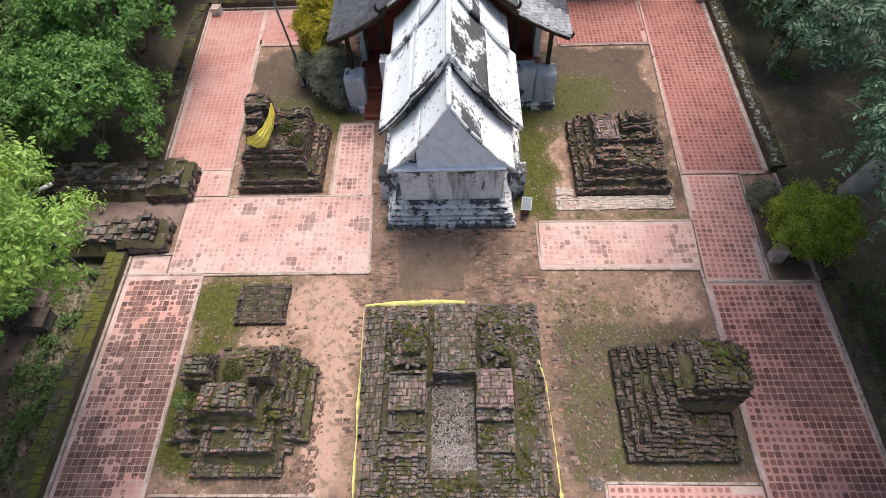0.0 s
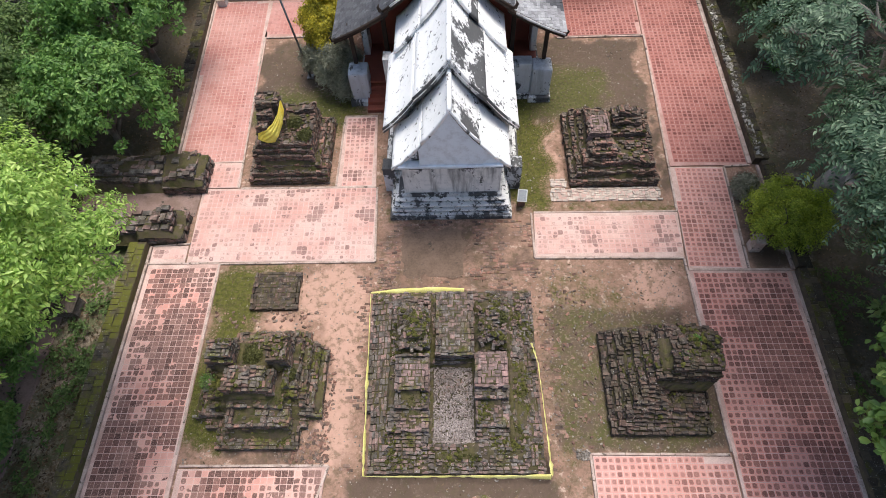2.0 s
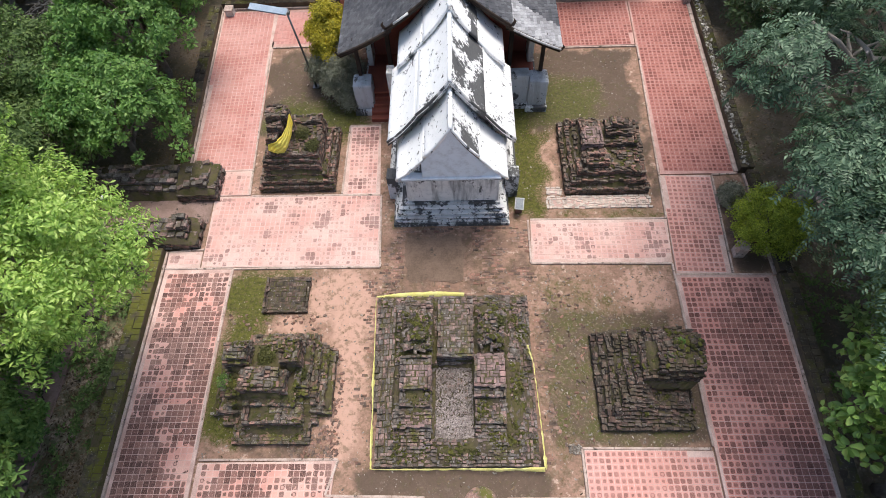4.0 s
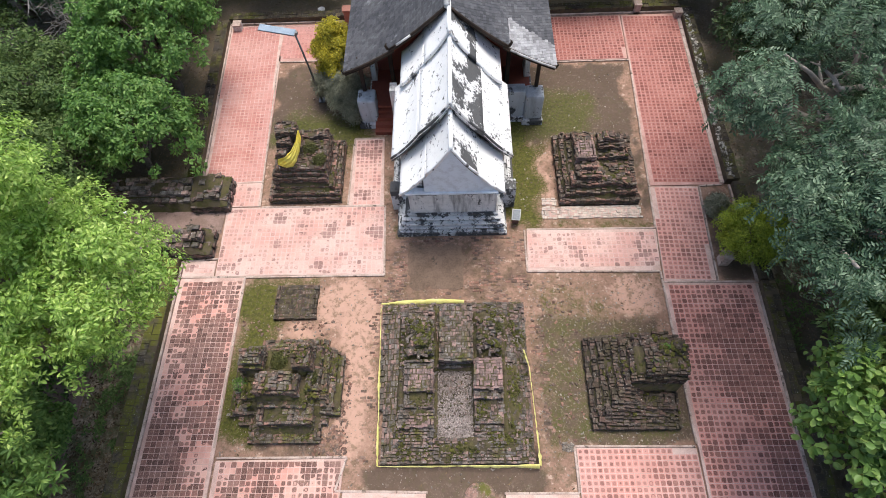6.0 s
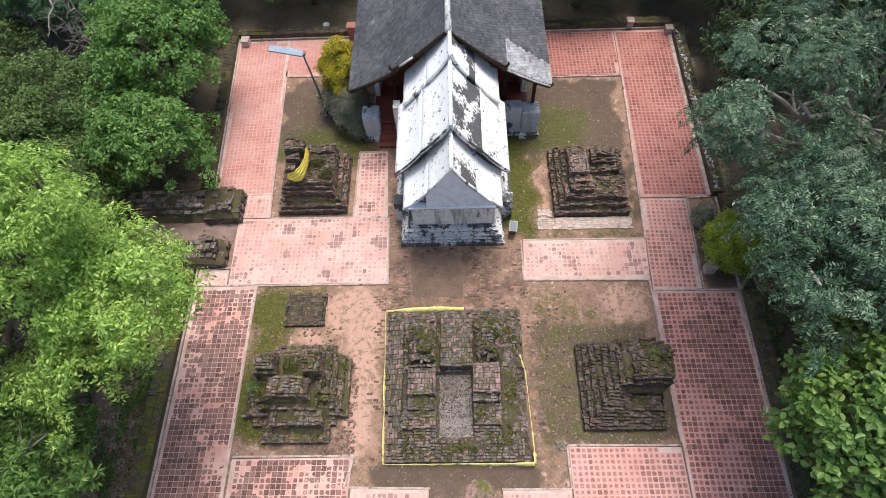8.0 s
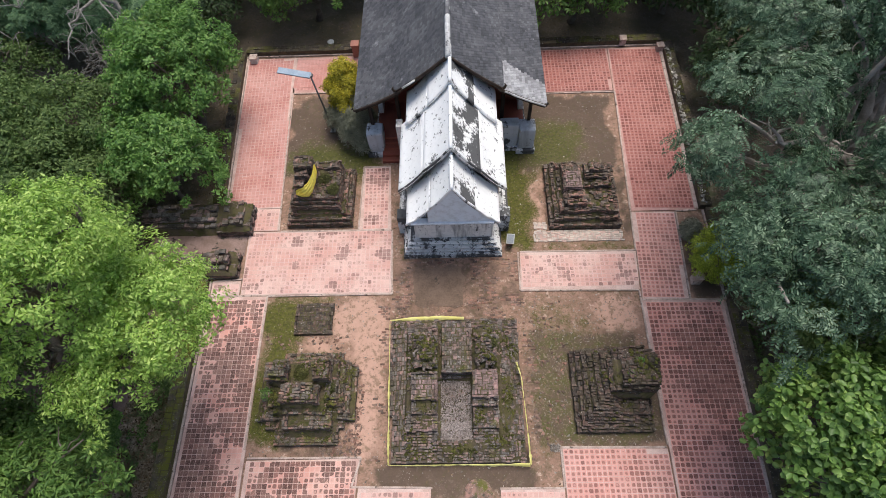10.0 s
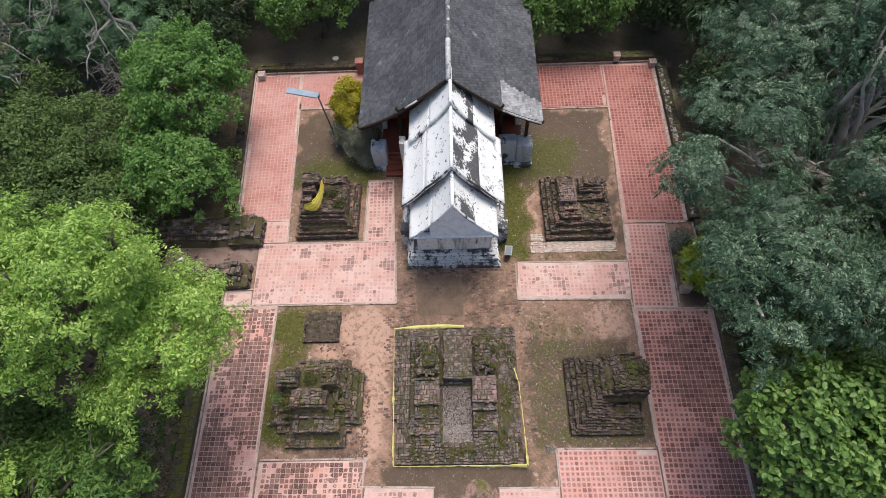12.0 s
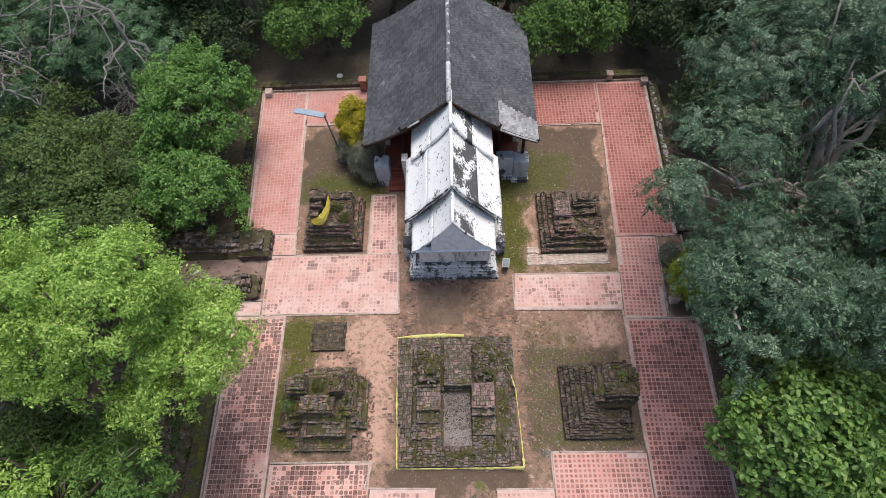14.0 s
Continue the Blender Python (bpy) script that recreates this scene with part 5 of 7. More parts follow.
def chapel():
    cx = 0.08
    root = thing("chapel", "small white limewashed chapel with a tiered roof and black lichen", "chapel", (cx, 16.5, 0))

    def add(name, bm, material, label="", smooth=False):
        bmesh.ops.translate(bm, vec=(-cx, -16.5, 0), verts=bm.verts)
        return part(name, bm, material, root, label, smooth)

    # courses alternate dark and light plaster, the set-back ones dark
    for k, (hw, y0, z0, z1) in enumerate(((2.55, 13.45, -0.1, 0.2), (2.48, 13.52, 0.2, 0.3), (2.36, 13.62, 0.3, 0.44), (2.44, 13.55, 0.44, 0.52), (2.28, 13.7, 0.52, 0.68), (2.38, 13.6, 0.68, 0.78),
                                         (2.2, 13.78, 0.78, 0.94), (2.26, 13.72, 0.94, 1.02), (2.1, 13.88, 1.02, 1.18))):
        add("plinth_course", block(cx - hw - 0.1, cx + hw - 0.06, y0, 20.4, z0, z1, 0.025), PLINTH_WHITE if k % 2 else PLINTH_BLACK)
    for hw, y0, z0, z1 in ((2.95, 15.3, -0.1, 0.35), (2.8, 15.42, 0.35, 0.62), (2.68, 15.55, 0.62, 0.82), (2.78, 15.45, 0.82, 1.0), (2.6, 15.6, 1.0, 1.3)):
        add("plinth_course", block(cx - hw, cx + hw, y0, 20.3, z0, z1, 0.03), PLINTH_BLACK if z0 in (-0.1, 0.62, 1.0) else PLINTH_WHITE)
    add("wall", block(cx - 1.95, cx + 1.95, 14.0, 16, 1.18, 3.55, 0.03), PLASTER, "grey-white plaster with dark rain streaks")
    add("wall", block(cx - 2.3, cx + 2.3, 15.7, 20.4, 1.3, 3.9, 0.03), PLASTER, "grey-white plaster with dark rain streaks")
    # front gable: a slab cut to the roof's slope, over a stepped cornice
    shape = [(-1.15, 3.72), (1.15, 3.72), (1.14, 4.62), (0.74, 5.18), (0.38, 5.74), (0.0, 6.40), (-0.38, 5.74), (-0.74, 5.18), (-1.14, 4.62)]
    bm = bmesh.new()
    front = bm.faces.new([bm.verts.new((cx + x, 13.37, z)) for x, z in shape])
    out = bmesh.ops.extrude_face_region(bm, geom=[front])
    bmesh.ops.translate(bm, vec=(0, 0.5, 0), verts=[v for v in out["geom"] if isinstance(v, bmesh.types.BMVert)])
    bmesh.ops.recalc_face_normals(bm, faces=bm.faces[:])
    add("gable", bm, GABLE_PAINT, "pale blue-grey painted gable")
    for side in (-1, 1):
        bm = bmesh.new()
        wing = [(1.15, 3.72), (2.0, 3.72), (1.85, 3.78), (1.5, 4.1), (1.15, 4.52)]
        front = bm.faces.new([bm.verts.new((cx + side * x, 13.39 if side > 0 else 13.6, z)) for x, z in wing])
        out = bmesh.ops.extrude_face_region(bm, geom=[front])
        bmesh.ops.translate(bm, vec=(0, 0.5, 0), verts=[v for v in out["geom"] if isinstance(v, bmesh.types.BMVert)])
        bmesh.ops.recalc_face_normals(bm, faces=bm.faces[:])
        add("gable_wing", bm, GABLE_PAINT if side > 0 else PLINTH_PLASTER)
    add("cornice", block(cx - 2.08, cx + 1.98, 13.34, 14.2, 3.50, 3.60, 0.025), PLINTH_PLASTER)
    add("cornice", block(cx - 1.96, cx + 1.9, 13.29, 14.2, 3.60, 3.70, 0.025), GABLE_PAINT)
    tiers = [(13.32, 15.5, [(0.0, 6.50), (1.02, 4.93)], [(1.0, 4.88), (2.2, 3.54)]),
             (15.08, 19.3, [(0.0, 6.98), (1.32, 5.30)], [(1.3, 5.25), (2.6, 3.74)]),
             (18.7, 21.0, [(0.0, 7.28), (1.12, 5.75)], [(1.1, 5.68), (2.3, 4.35)])]
    for k, (y0, y1, upper, lower) in enumerate(tiers):
        for side in (-1, 1):
            add("roof_slope", roof_sheet(profile(upper, 8), y0, y1, 0.12, cx, side, 0.03), WHITE_ROOF if side < 0 else BLACK_ROOF, "" if side < 0 else "roof slope crusted with black lichen", True)
            add("roof_skirt", roof_sheet(profile(lower, 8), y0 + 0.05, y1, 0.12, cx, side, 0.02), WHITE_ROOF, "", True)
            # plastered band under the slope's front edge
            if k == 1:
                add("barge_band", roof_sheet(profile([(x, z - 0.1) for x, z in upper], 8), y0 + 0.05, y0 + 0.4, 0.2, cx, side, 0.0, 2), VERGE, "grey plaster band under the verge")
                add("barge_band", roof_sheet(profile([(x, z - 0.1) for x, z in lower], 8), y0 + 0.09, y0 + 0.4, 0.16, cx, side, 0.0, 2), VERGE)
            # rolled verge along the front edge of the slope
            if k < 2:
                edge = [Vector((cx + side * x, y0 + 0.02, z + 0.02)) for x, z in profile(upper, 6)]
                add("verge", bm_from(tubes_mesh("verge", [(edge, [0.055] * len(edge))], 8)), VERGE if k else WHITE_ROOF, "grey weathered verge roll" if k else "", True)
                edge = [Vector((cx + side * x, y0 + 0.07, z + 0.0)) for x, z in profile(lower, 6)]
                add("verge", bm_from(tubes_mesh("verge", [(edge, [0.05] * len(edge))], 8)), VERGE if k else WHITE_ROOF, "", True)
            if k < 2:
                edge = [Vector((cx + side * upper[1][0], y, upper[1][1] - 0.06)) for y in np.linspace(y0 + 0.05, y1, 5)]
                add("eaves_roll", bm_from(tubes_mesh("eaves_roll", [(edge, [0.05] * 5)], 8)), WHITE_ROOF, "", True)
        ridge = [Vector((cx, y, upper[0][1] + 0.02)) for y in np.linspace(y0 - 0.02, y1, 6)]
        add("ridge", bm_from(tubes_mesh("ridge", [(ridge, [0.09] * 6)], 8)), WHITE_ROOF, "", True)
    # inner side walls under the eaves and small buttress at the corner
    for side in (-1, 1):
        add("corner_pier", block(cx + side * 2.62 - 0.3, cx + side * 2.62 + 0.3, 15.0, 15.6, -0.05, 1.5, 0.04), PLINTH_PLASTER)
    add("porch_post", block(cx - 2.95, cx - 2.6, 19.55, 20.1, 0.2, 3.3, 0.03), PLASTER)
    return root


def bm_from(data):
    bm = bmesh.new()
    bm.from_mesh(data)
    bpy.data.meshes.remove(data)
    return bm


chapel()


# ---- hall behind it ----
def hall():
    root = thing("hall", "old prayer hall with a two-tiered grey shingle roof", "hall", (0, 25.5, 0))

    def add(name, bm, material, label="", smooth=False, under=None):
        bmesh.ops.translate(bm, vec=(0, -25.5, 0), verts=bm.verts)
        return part(name, bm, material, under or root, label, smooth)

    add("plinth", block(-4.3, 4.3, 21.2, 30.3, -0.1, 0.98, 0.04), PLINTH_PLASTER)
    add("floor_slab", block(-4.2, 4.2, 20.75, 30.2, 0.9, 1.03, 0.02), RED_FLOOR, "red cement floor")
    add("back_wall", block(-3.9, 3.9, 23.4, 23.65, 1.03, 3.9, 0.02), RED_FLOOR, "dark red painted front wall")
    for side in (-1, 1):
        add("side_wall", block(side * 4.05 - 0.14, side * 4.05 + 0.14, 22.6, 30.2, 1.03, 3.9, 0.02), PLASTER)
        add("post", block(side * 4.35 - 0.09, side * 4.35 + 0.09, 20.95, 21.13, 1.9, 4.0, 0.02), TIMBER, "dark timber post")
        add("post", block(side * 2.9 - 0.1, side * 2.9 + 0.1, 21.5, 21.7, 1.03, 4.5, 0.02), TIMBER)
        add("porch_wall", block(side * 4.27 - 0.47, side * 4.27 + 0.47, 20.3, 21.2, 0.25, 1.85, 0.14), PORCH_PLASTER, "weathered white balustrade block")
        add("porch_wall_base", block(side * 4.27 - 0.55, side * 4.27 + 0.53, 20.15, 21.25, -0.05, 0.3, 0.04), PLINTH_PLASTER)
    add("porch_wall", block(2.75, 3.8, 20.5, 21.1, 0.25, 2.05, 0.08), PORCH_PLASTER)
    add("porch_wall_base", block(2.7, 3.75, 20.4, 21.15, -0.05, 0.3, 0.04), PLINTH_PLASTER)
    for k in range(5):
        add("step", block(-3.98 + 0.02 * k, -2.95, 19.72 + 0.3 * k, 21.3, 0.2 * k - 0.05, 0.2 * k + 0.2, 0.015), RED_FLOOR, "red cement step")
    # roof: deck, shingles row by row, ridge and verges
    upper = [(0.0, 7.30), (2.65, 5.12)]
    lower = [(2.5, 4.98), (5.0, 3.66)]
    y0, y1 = 20.25, 30.9
    rnd = random.Random(31)
    for (ax, az), (bx, bz), ya, yb, tag in ((upper[0], upper[1], y0, y1 - 0.3, "upper"), (lower[0], lower[1], y0 + 0.15, y1, "lower")):
        for side in (-1, 1):
            deck = roof_sheet(profile([(ax, az - 0.10), (bx, bz - 0.10)], 10, 0.025), ya, yb, 0.08, 0, side)
            slope = add("roof_" + tag, deck, TIMBER, "slope of weathered slate-grey shingles")
            line = profile([(ax, az), (bx, bz)], 10, 0.025)
            long = sum(math.hypot(q[0] - p[0], q[1] - p[1]) for p, q in zip(line, line[1:]))
            gap, wide = 0.18, 0.20
            kinds = [flat_shingle(wide - 0.008, 0.28, rnd) for _ in range(4)]
            pale = [k.copy() for k in kinds]
            spots, light = [], []
            rows = int(long / gap)
            for r in range(rows + 1):
                x, z, dip = along(line, min(r * gap + 0.1, long - 0.02))
                for c in range(int((yb - ya) / wide)):
                    y = ya + (c + 0.5 + 0.5 * (r % 2)) * wide
                    if y > yb:
                        continue
                    m = pose(side * x, y - 25.5, z + 0.03 + rnd.gauss(0, 0.004), 0, 0, 0) @ Matrix.Rotation(side * dip, 4, "Y") @ pose(0, 0, 0, rnd.gauss(0, 1.0), rnd.gauss(0, 0.8) - side * 3.0, rnd.gauss(0, 1.2))
                    new_patch = tag == "lower" and side > 0 and y - ya < 1.9 * (1.15 - r * gap / long * 0.35)
                    (light if new_patch else spots).append((rnd.randint(0, 3), m))
            spots.sort(key=lambda s: s[1].translation.y)
            pieces("shingle", kinds, spots, SLATE, slope, 290, "shingling")
            if light:
                pieces("pale_shingle", pale, light, SLATE_PALE, slope, 0, "pale_shingle_patch")
    line = [Vector((0, y, 7.36 + 0.05 * math.sin((y - y0) * 1.3))) for y in np.linspace(y0 - 0.1, y1 - 0.2, 16)]
    add("ridge", bm_from(tubes_mesh("ridge", [(line[4:], [0.13] * 12)], 8)), RIDGE, "mortared ridge", True)
    add("ridge", bm_from(tubes_mesh("ridge", [(line[:5], [0.14] * 5)], 8)), RIDGE_WHITE, "ridge patched with white mortar", True)
    add("verge_strip", bm_from(tubes_mesh("verge_strip", [([Vector((-x, y0 - 0.08, z + 0.07)) for x, z in profile(upper, 8, 0.025)[5:8]], [0.05] * 3)], 6)), WHITE, "short white verge strip", True)
    add("verge_strip", bm_from(tubes_mesh("verge_strip", [([Vector((x, y0 + 0.06, z + 0.06)) for x, z in profile(lower, 8, 0.025)[1:]], [0.05] * 8)], 6)), RIDGE_WHITE, "white mortared verge", True)
    for side in (-1, 1):
        for ends, yy in ((upper, y0 - 0.02), (lower, y0 + 0.12)):
            edge = [Vector((side * x, yy, z + 0.02)) for x, z in profile(ends, 6, 0.025)]
            add("bargeboard", bm_from(tubes_mesh("bargeboard", [(edge, [0.07] * len(edge))], 6)), TIMBER, "dark bargeboard", True)
        horn = [Vector((side * 2.62, y0 - 0.02, 5.15)), Vector((side * 2.75, y0 - 0.05, 5.2)), Vector((side * 2.82, y0 - 0.06, 5.38)), Vector((side * 2.76, y0 - 0.06, 5.52))]
        add("finial", bm_from(tubes_mesh("finial", [(horn, [0.08, 0.08, 0.06, 0.02])], 6)), TIMBER, "small curled roof horn", True)
        horn = [Vector((side * 4.95, y0 + 0.12, 3.68)), Vector((side * 5.05, y0 + 0.1, 3.72)), Vector((side * 5.12, y0 + 0.09, 3.85)), Vector((side * 5.06, y0 + 0.09, 3.96))]
        add("finial", bm_from(tubes_mesh("finial", [(horn, [0.07, 0.07, 0.05, 0.02])], 6)), TIMBER, "", True)
        add("fascia", block(side * 4.97 - 0.03, side * 4.97 + 0.03, y0 + 0.15, y1, 3.52, 3.66, 0.01), TIMBER)
        for y in (23.7, 30.1):
            bm = bmesh.new()
            tri = [(0, 6.9), (side * 1.2, 5.75), (side * 2.45, 4.75), (side * 3.6, 3.95), (side * 4.3, 3.6), (0, 3.6)]
            f = bm.faces.new([bm.verts.new((x, y, z)) for x, z in tri])
            out = bmesh.ops.extrude_face_region(bm, geom=[f])
            bmesh.ops.translate(bm, vec=(0, 0.12, 0), verts=[v for v in out["geom"] if isinstance(v, bmesh.types.BMVert)])
            bmesh.ops.recalc_face_normals(bm, faces=bm.faces[:])
            add("gable", bm, TIMBER, "dark timber gable")
    return root


def flat_shingle(w, l, rnd):
    """One shingle, thicker at its lower edge, about its middle; x down the slope."""
    c = 0.012
    verts = [(-l / 2, -w / 2, -0.002), (l / 2, -w / 2 + rnd.random() * c, 0.0), (l / 2 - rnd.random() * c, w / 2, 0.0), (-l / 2, w / 2, -0.002),
             (-l / 2, -w / 2, 0.006), (l / 2, -w / 2 + rnd.random() * c, 0.045), (l / 2 - rnd.random() * c, w / 2, 0.045), (-l / 2, w / 2, 0.006)]
    return flat_mesh("shingle", verts, BOX_FACES)


def along(line, d):
    """The point d along a section line, and the angle of its fall."""
    for p, q in zip(line, line[1:]):
        s = math.hypot(q[0] - p[0], q[1] - p[1])
        if d <= s:
            f = d / s
            return p[0] + (q[0] - p[0]) * f, p[1] + (q[1] - p[1]) * f, math.atan2(p[1] - q[1], q[0] - p[0])
        d -= s
    return line[-1][0], line[-1][1], math.atan2(p[1] - q[1], q[0] - p[0])


hall()


# ---- trees ----
tree("tall tree with light yellow-green leaves rising beside the court wall", (-17.6, 8.0, -0.6), (-14.4, 7.0, 8.0), 0.30,
     [((-13.4, 7.1, 11.3), (4.3, 2.8, 2.9)), ((-9.2, 6.6, 9.9), (2.1, 2.1, 1.6)), ((-11.7, 8.7, 6.2), (2.2, 1.6, 1.3)), ((-17.6, 7.9, 10.7), (3.2, 2.3, 2.4)), ((-10.4, 4.4, 9.0), (1.8, 1.2, 1.3)), ((-10.8, 7.2, 12.8), (2.0, 1.7, 1.4)), ((-13.8, 9.4, 8.4), (2.2, 1.6, 1.6))],
     LEAF_LIGHT, 8.0, 17, 0.34, 0.138, 0.058, 101, "rosette", limbs=26, gap=-0.21, puff=0.5)
tree("tall green tree at the corner of the court wall", (-15.8, 0.2, -0.6), (-14.9, 0.6, 6.0), 0.22,
     [((-13.0, 1.9, 7.2), (2.2, 1.7, 1.6)), ((-15.2, -0.2, 8.2), (2.4, 2.0, 1.8))], LEAF_GREEN, 6.0, 13, 0.32, 0.22, 0.075, 100, "rosette", limbs=14, gap=-0.2, puff=0.5)
tree("tree top with light green leaves below the mossy wall's corner", (-16.6, 2.4, -0.6), (-15.4, 2.2, 7.2), 0.18,
     [((-15.3, 1.4, 9.4), (1.6, 1.1, 1.2)), ((-17.4, 2.2, 9.8), (2.0, 1.5, 1.3))], LEAF_LIGHT, 6.0, 14, 0.34, 0.2, 0.07, 99, "rosette", limbs=10, gap=-0.2, puff=0.5)
tree("tall spreading tree with feathery blue-green leaves", (14.35, 12.65, -0.6), (17.0, 14.2, 6.2), 0.42,
     [((12.6, 9.4, 8.8), (3.2, 2.6, 2.0)), ((18.5, 7.5, 10.0), (4.5, 4.0, 3.2)), ((12.2, 7.4, 8.6), (2.6, 2.0, 2.2)), ((10.9, 12.3, 9.5), (2.4, 1.7, 1.7)), ((10.8, 9.2, 8.9), (1.45, 1.0, 0.85)), ((12.4, 15.2, 9.4), (2.6, 2.2, 1.8)), ((14.6, 18.6, 10.2), (3.8, 3.4, 2.8)),
      ((18.8, 19.2, 11.5), (4.4, 4.0, 3.6)), ((19.0, 21.5, 8.0), (3.5, 3.5, 3.0)), ((20.2, 12.6, 11.2), (3.2, 2.8, 2.6)), ((16.2, 12.2, 10.0), (1.6, 1.3, 1.0)), ((16.6, 16.4, 12.0), (1.8, 1.5, 1.1)), ((15.0, 10.8, 8.2), (2.2, 1.5, 1.2)), ((16.6, 16.6, 6.0), (2.4, 2.4, 1.4))],
     LEAF_BLUE, 2.0, 12, 0.5, 0.16, 0.062, 102, "frond", limbs=34, gap=-0.1, puff=0.75, cover=1.1, bark=BARK_GREY,
     clear=[((15.4, 13.5, 7.6), 1.1), ((17.0, 14.6, 9.0), 1.25), ((18.4, 15.2, 10.8), 1.2)],
     boughs=[((16.6, 14.2, 5.2), (20.6, 17.2, 11.6), 0.26, 0.06), ((17.0, 14.4, 6.0), (17.8, 18.2, 12.2), 0.22, 0.05), ((17.2, 14.6, 6.4), (14.4, 18.0, 11.8), 0.17, 0.04), ((17.4, 15.2, 7.2), (16.2, 16.4, 12.2), 0.13, 0.05), ((17.3, 14.5, 6.2), (21.4, 13.6, 11.0), 0.18, 0.05), ((15.8, 13.6, 4.0), (12.9, 9.0, 10.0), 0.13, 0.05)])
tree("small tree with large glossy rounded leaves", (14.8, 2.6, -0.6), (13.6, 3.0, 4.6), 0.16,
     [((12.6, 3.2, 6.3), (2.6, 2.8, 2.0)), ((14.8, 1.6, 5.6), (2.6, 2.6, 2.0)), ((15.5, 4.8, 5.4), (2.2, 2.2, 1.8))],
     LEAF_BROAD, 6.0, 7, 0.3, 0.24, 0.165, 103, "broad", limbs=16, puff=0.5)
tree("round-crowned leafy green tree outside the court wall", (-15.6, 23.0, -0.6), (-15.3, 23.0, 2.6), 0.2,
     [((-15.2, 23.2, 4.2), (3.3, 3.4, 3.0)), ((-16.5, 26.0, 3.6), (2.4, 2.4, 2.4))], LEAF_FRESH, 6.0, 12, 0.30, 0.21, 0.10, 104, "rosette", puff=0.45)
tree("leafy green tree leaning over the gate", (-15.6, 17.6, -0.6), (-15.3, 17.6, 1.8), 0.17,
     [((-14.5, 17.7, 3.1), (3.0, 2.5, 2.2)), ((-16.5, 19.5, 2.8), (2.4, 2.2, 2.0))], LEAF_FRESH, 6.0, 12, 0.30, 0.21, 0.10, 105, "rosette", puff=0.45)
for k, (x, y, z, r) in enumerate([(-16.2, 4.6, 0.9, 1.2), (-16.6, 7.4, 0.9, 1.2), (-15.9, 1.2, 1.0, 1.2), (-16.4, 9.6, 0.9, 1.1)]):
    tree("leafy green undergrowth outside the mossy court wall", (x, y, -0.55), (x, y, 0.2), 0.06, [((x, y, z), (r, r, r * 0.8)), ((x - 0.8, y + 0.7, z - 0.2), (r * 0.7, r * 0.7, r * 0.6))],
         LEAF_GREEN, 14.0, 12, 0.25, 0.18, 0.08, 180 + k, "rosette", name="shrub", category="shrub", limbs=8, group="undergrowth along the wall", puff=0.4)
WEST_GROVE = [(-20.8, 20.2, 3.4, 3.4), (-20.0, 15.8, 3.0, 3.8), (-25.0, 18.0, 3.8, 4.6), (-21.5, 11.0, 3.0, 3.8), (-26.5, 24.0, 3.0, 3.6), (-17.2, 0.8, 4.6, 3.2), (-20.5, 5.5, 4.0, 3.8), (-18.0, -3.0, 4.6, 3.0), (-16.2, 3.4, 3.4, 2.0), (-18.2, 12.8, 1.8, 2.4), (-22.0, 30.5, 3.6, 3.4), (-27.0, 31.0, 4.8, 4.8), (-30.5, 22.0, 5.0, 5.0), (-27.0, 11.5, 4.2, 4.6)]
for k, (x, y, z, r) in enumerate(WEST_GROVE):
    feathery = k in (10, 11, 12)
    tree("dark feathery-leaved tree in the grove west of the court" if feathery else "dense olive-green tree in the grove west of the court", (x, y, -0.6), (x + 0.3, y, z * 0.5), 0.2, [((x, y, z), (r, r, r * 0.72)), ((x + r * 0.5, y - r * 0.5, z - 0.6), (r * 0.6, r * 0.6, r * 0.5))],
         LEAF_FEATHER if feathery else LEAF_GREEN if k in (5, 7, 8, 9) else LEAF_OLIVE, 0.6 if feathery else 3.6, 10 if feathery else 12, 0.6 if feathery else 0.34, 0.26 if feathery else 0.20, 0.085 if feathery else 0.095, 110 + k, "frond" if feathery else "whorl",
         limbs=10, group="grove west of the court", puff=0.6)
NORTH_WOOD = [(-9.2, 33.0, 3.2, 3.2), (-15.5, 35.5, 3.6, 3.6), (-19.0, 39.0, 4.6, 4.2), (8.3, 31.9, 3.3, 3.3), (12.0, 35.5, 3.6, 3.6), (-4.5, 37.5, 4.0, 3.6), (4.5, 37.5, 4.0, 3.8), (17.5, 31.0, 3.8, 3.6), (17.2, 25.0, 2.6, 2.6), (23.5, 28.0, 4.2, 4.5), (24.0, 19.5, 4.2, 4.5), (-12.5, 41.0, 4.5, 4.5), (10.0, 42.5, 4.6, 4.8), (0, 44.0, 4.6, 4.6), (20.0, 38.0, 4.6, 4.6), (-27.0, 39.0, 5.0, 5.0), (26.5, 35.5, 5.0, 5.0), (21.5, 11.5, 4.2, 4.2), (18.0, 5.0, 3.0, 2.8), (19.5, -0.5, 3.4, 3.4), (16.4, -2.5, 2.8, 2.2), (17.0, 9.0, 2.6, 2.2), (-15.8, 31.2, 2.6, 2.4), (-19.0, 34.0, 4.0, 3.4), (-7.5, 38.5, 4.4, 3.6), (15.0, 39.5, 4.6, 4.2), (14.6, 32.5, 2.6, 2.2), (-23.5, 35.0, 4.6, 4.2)]
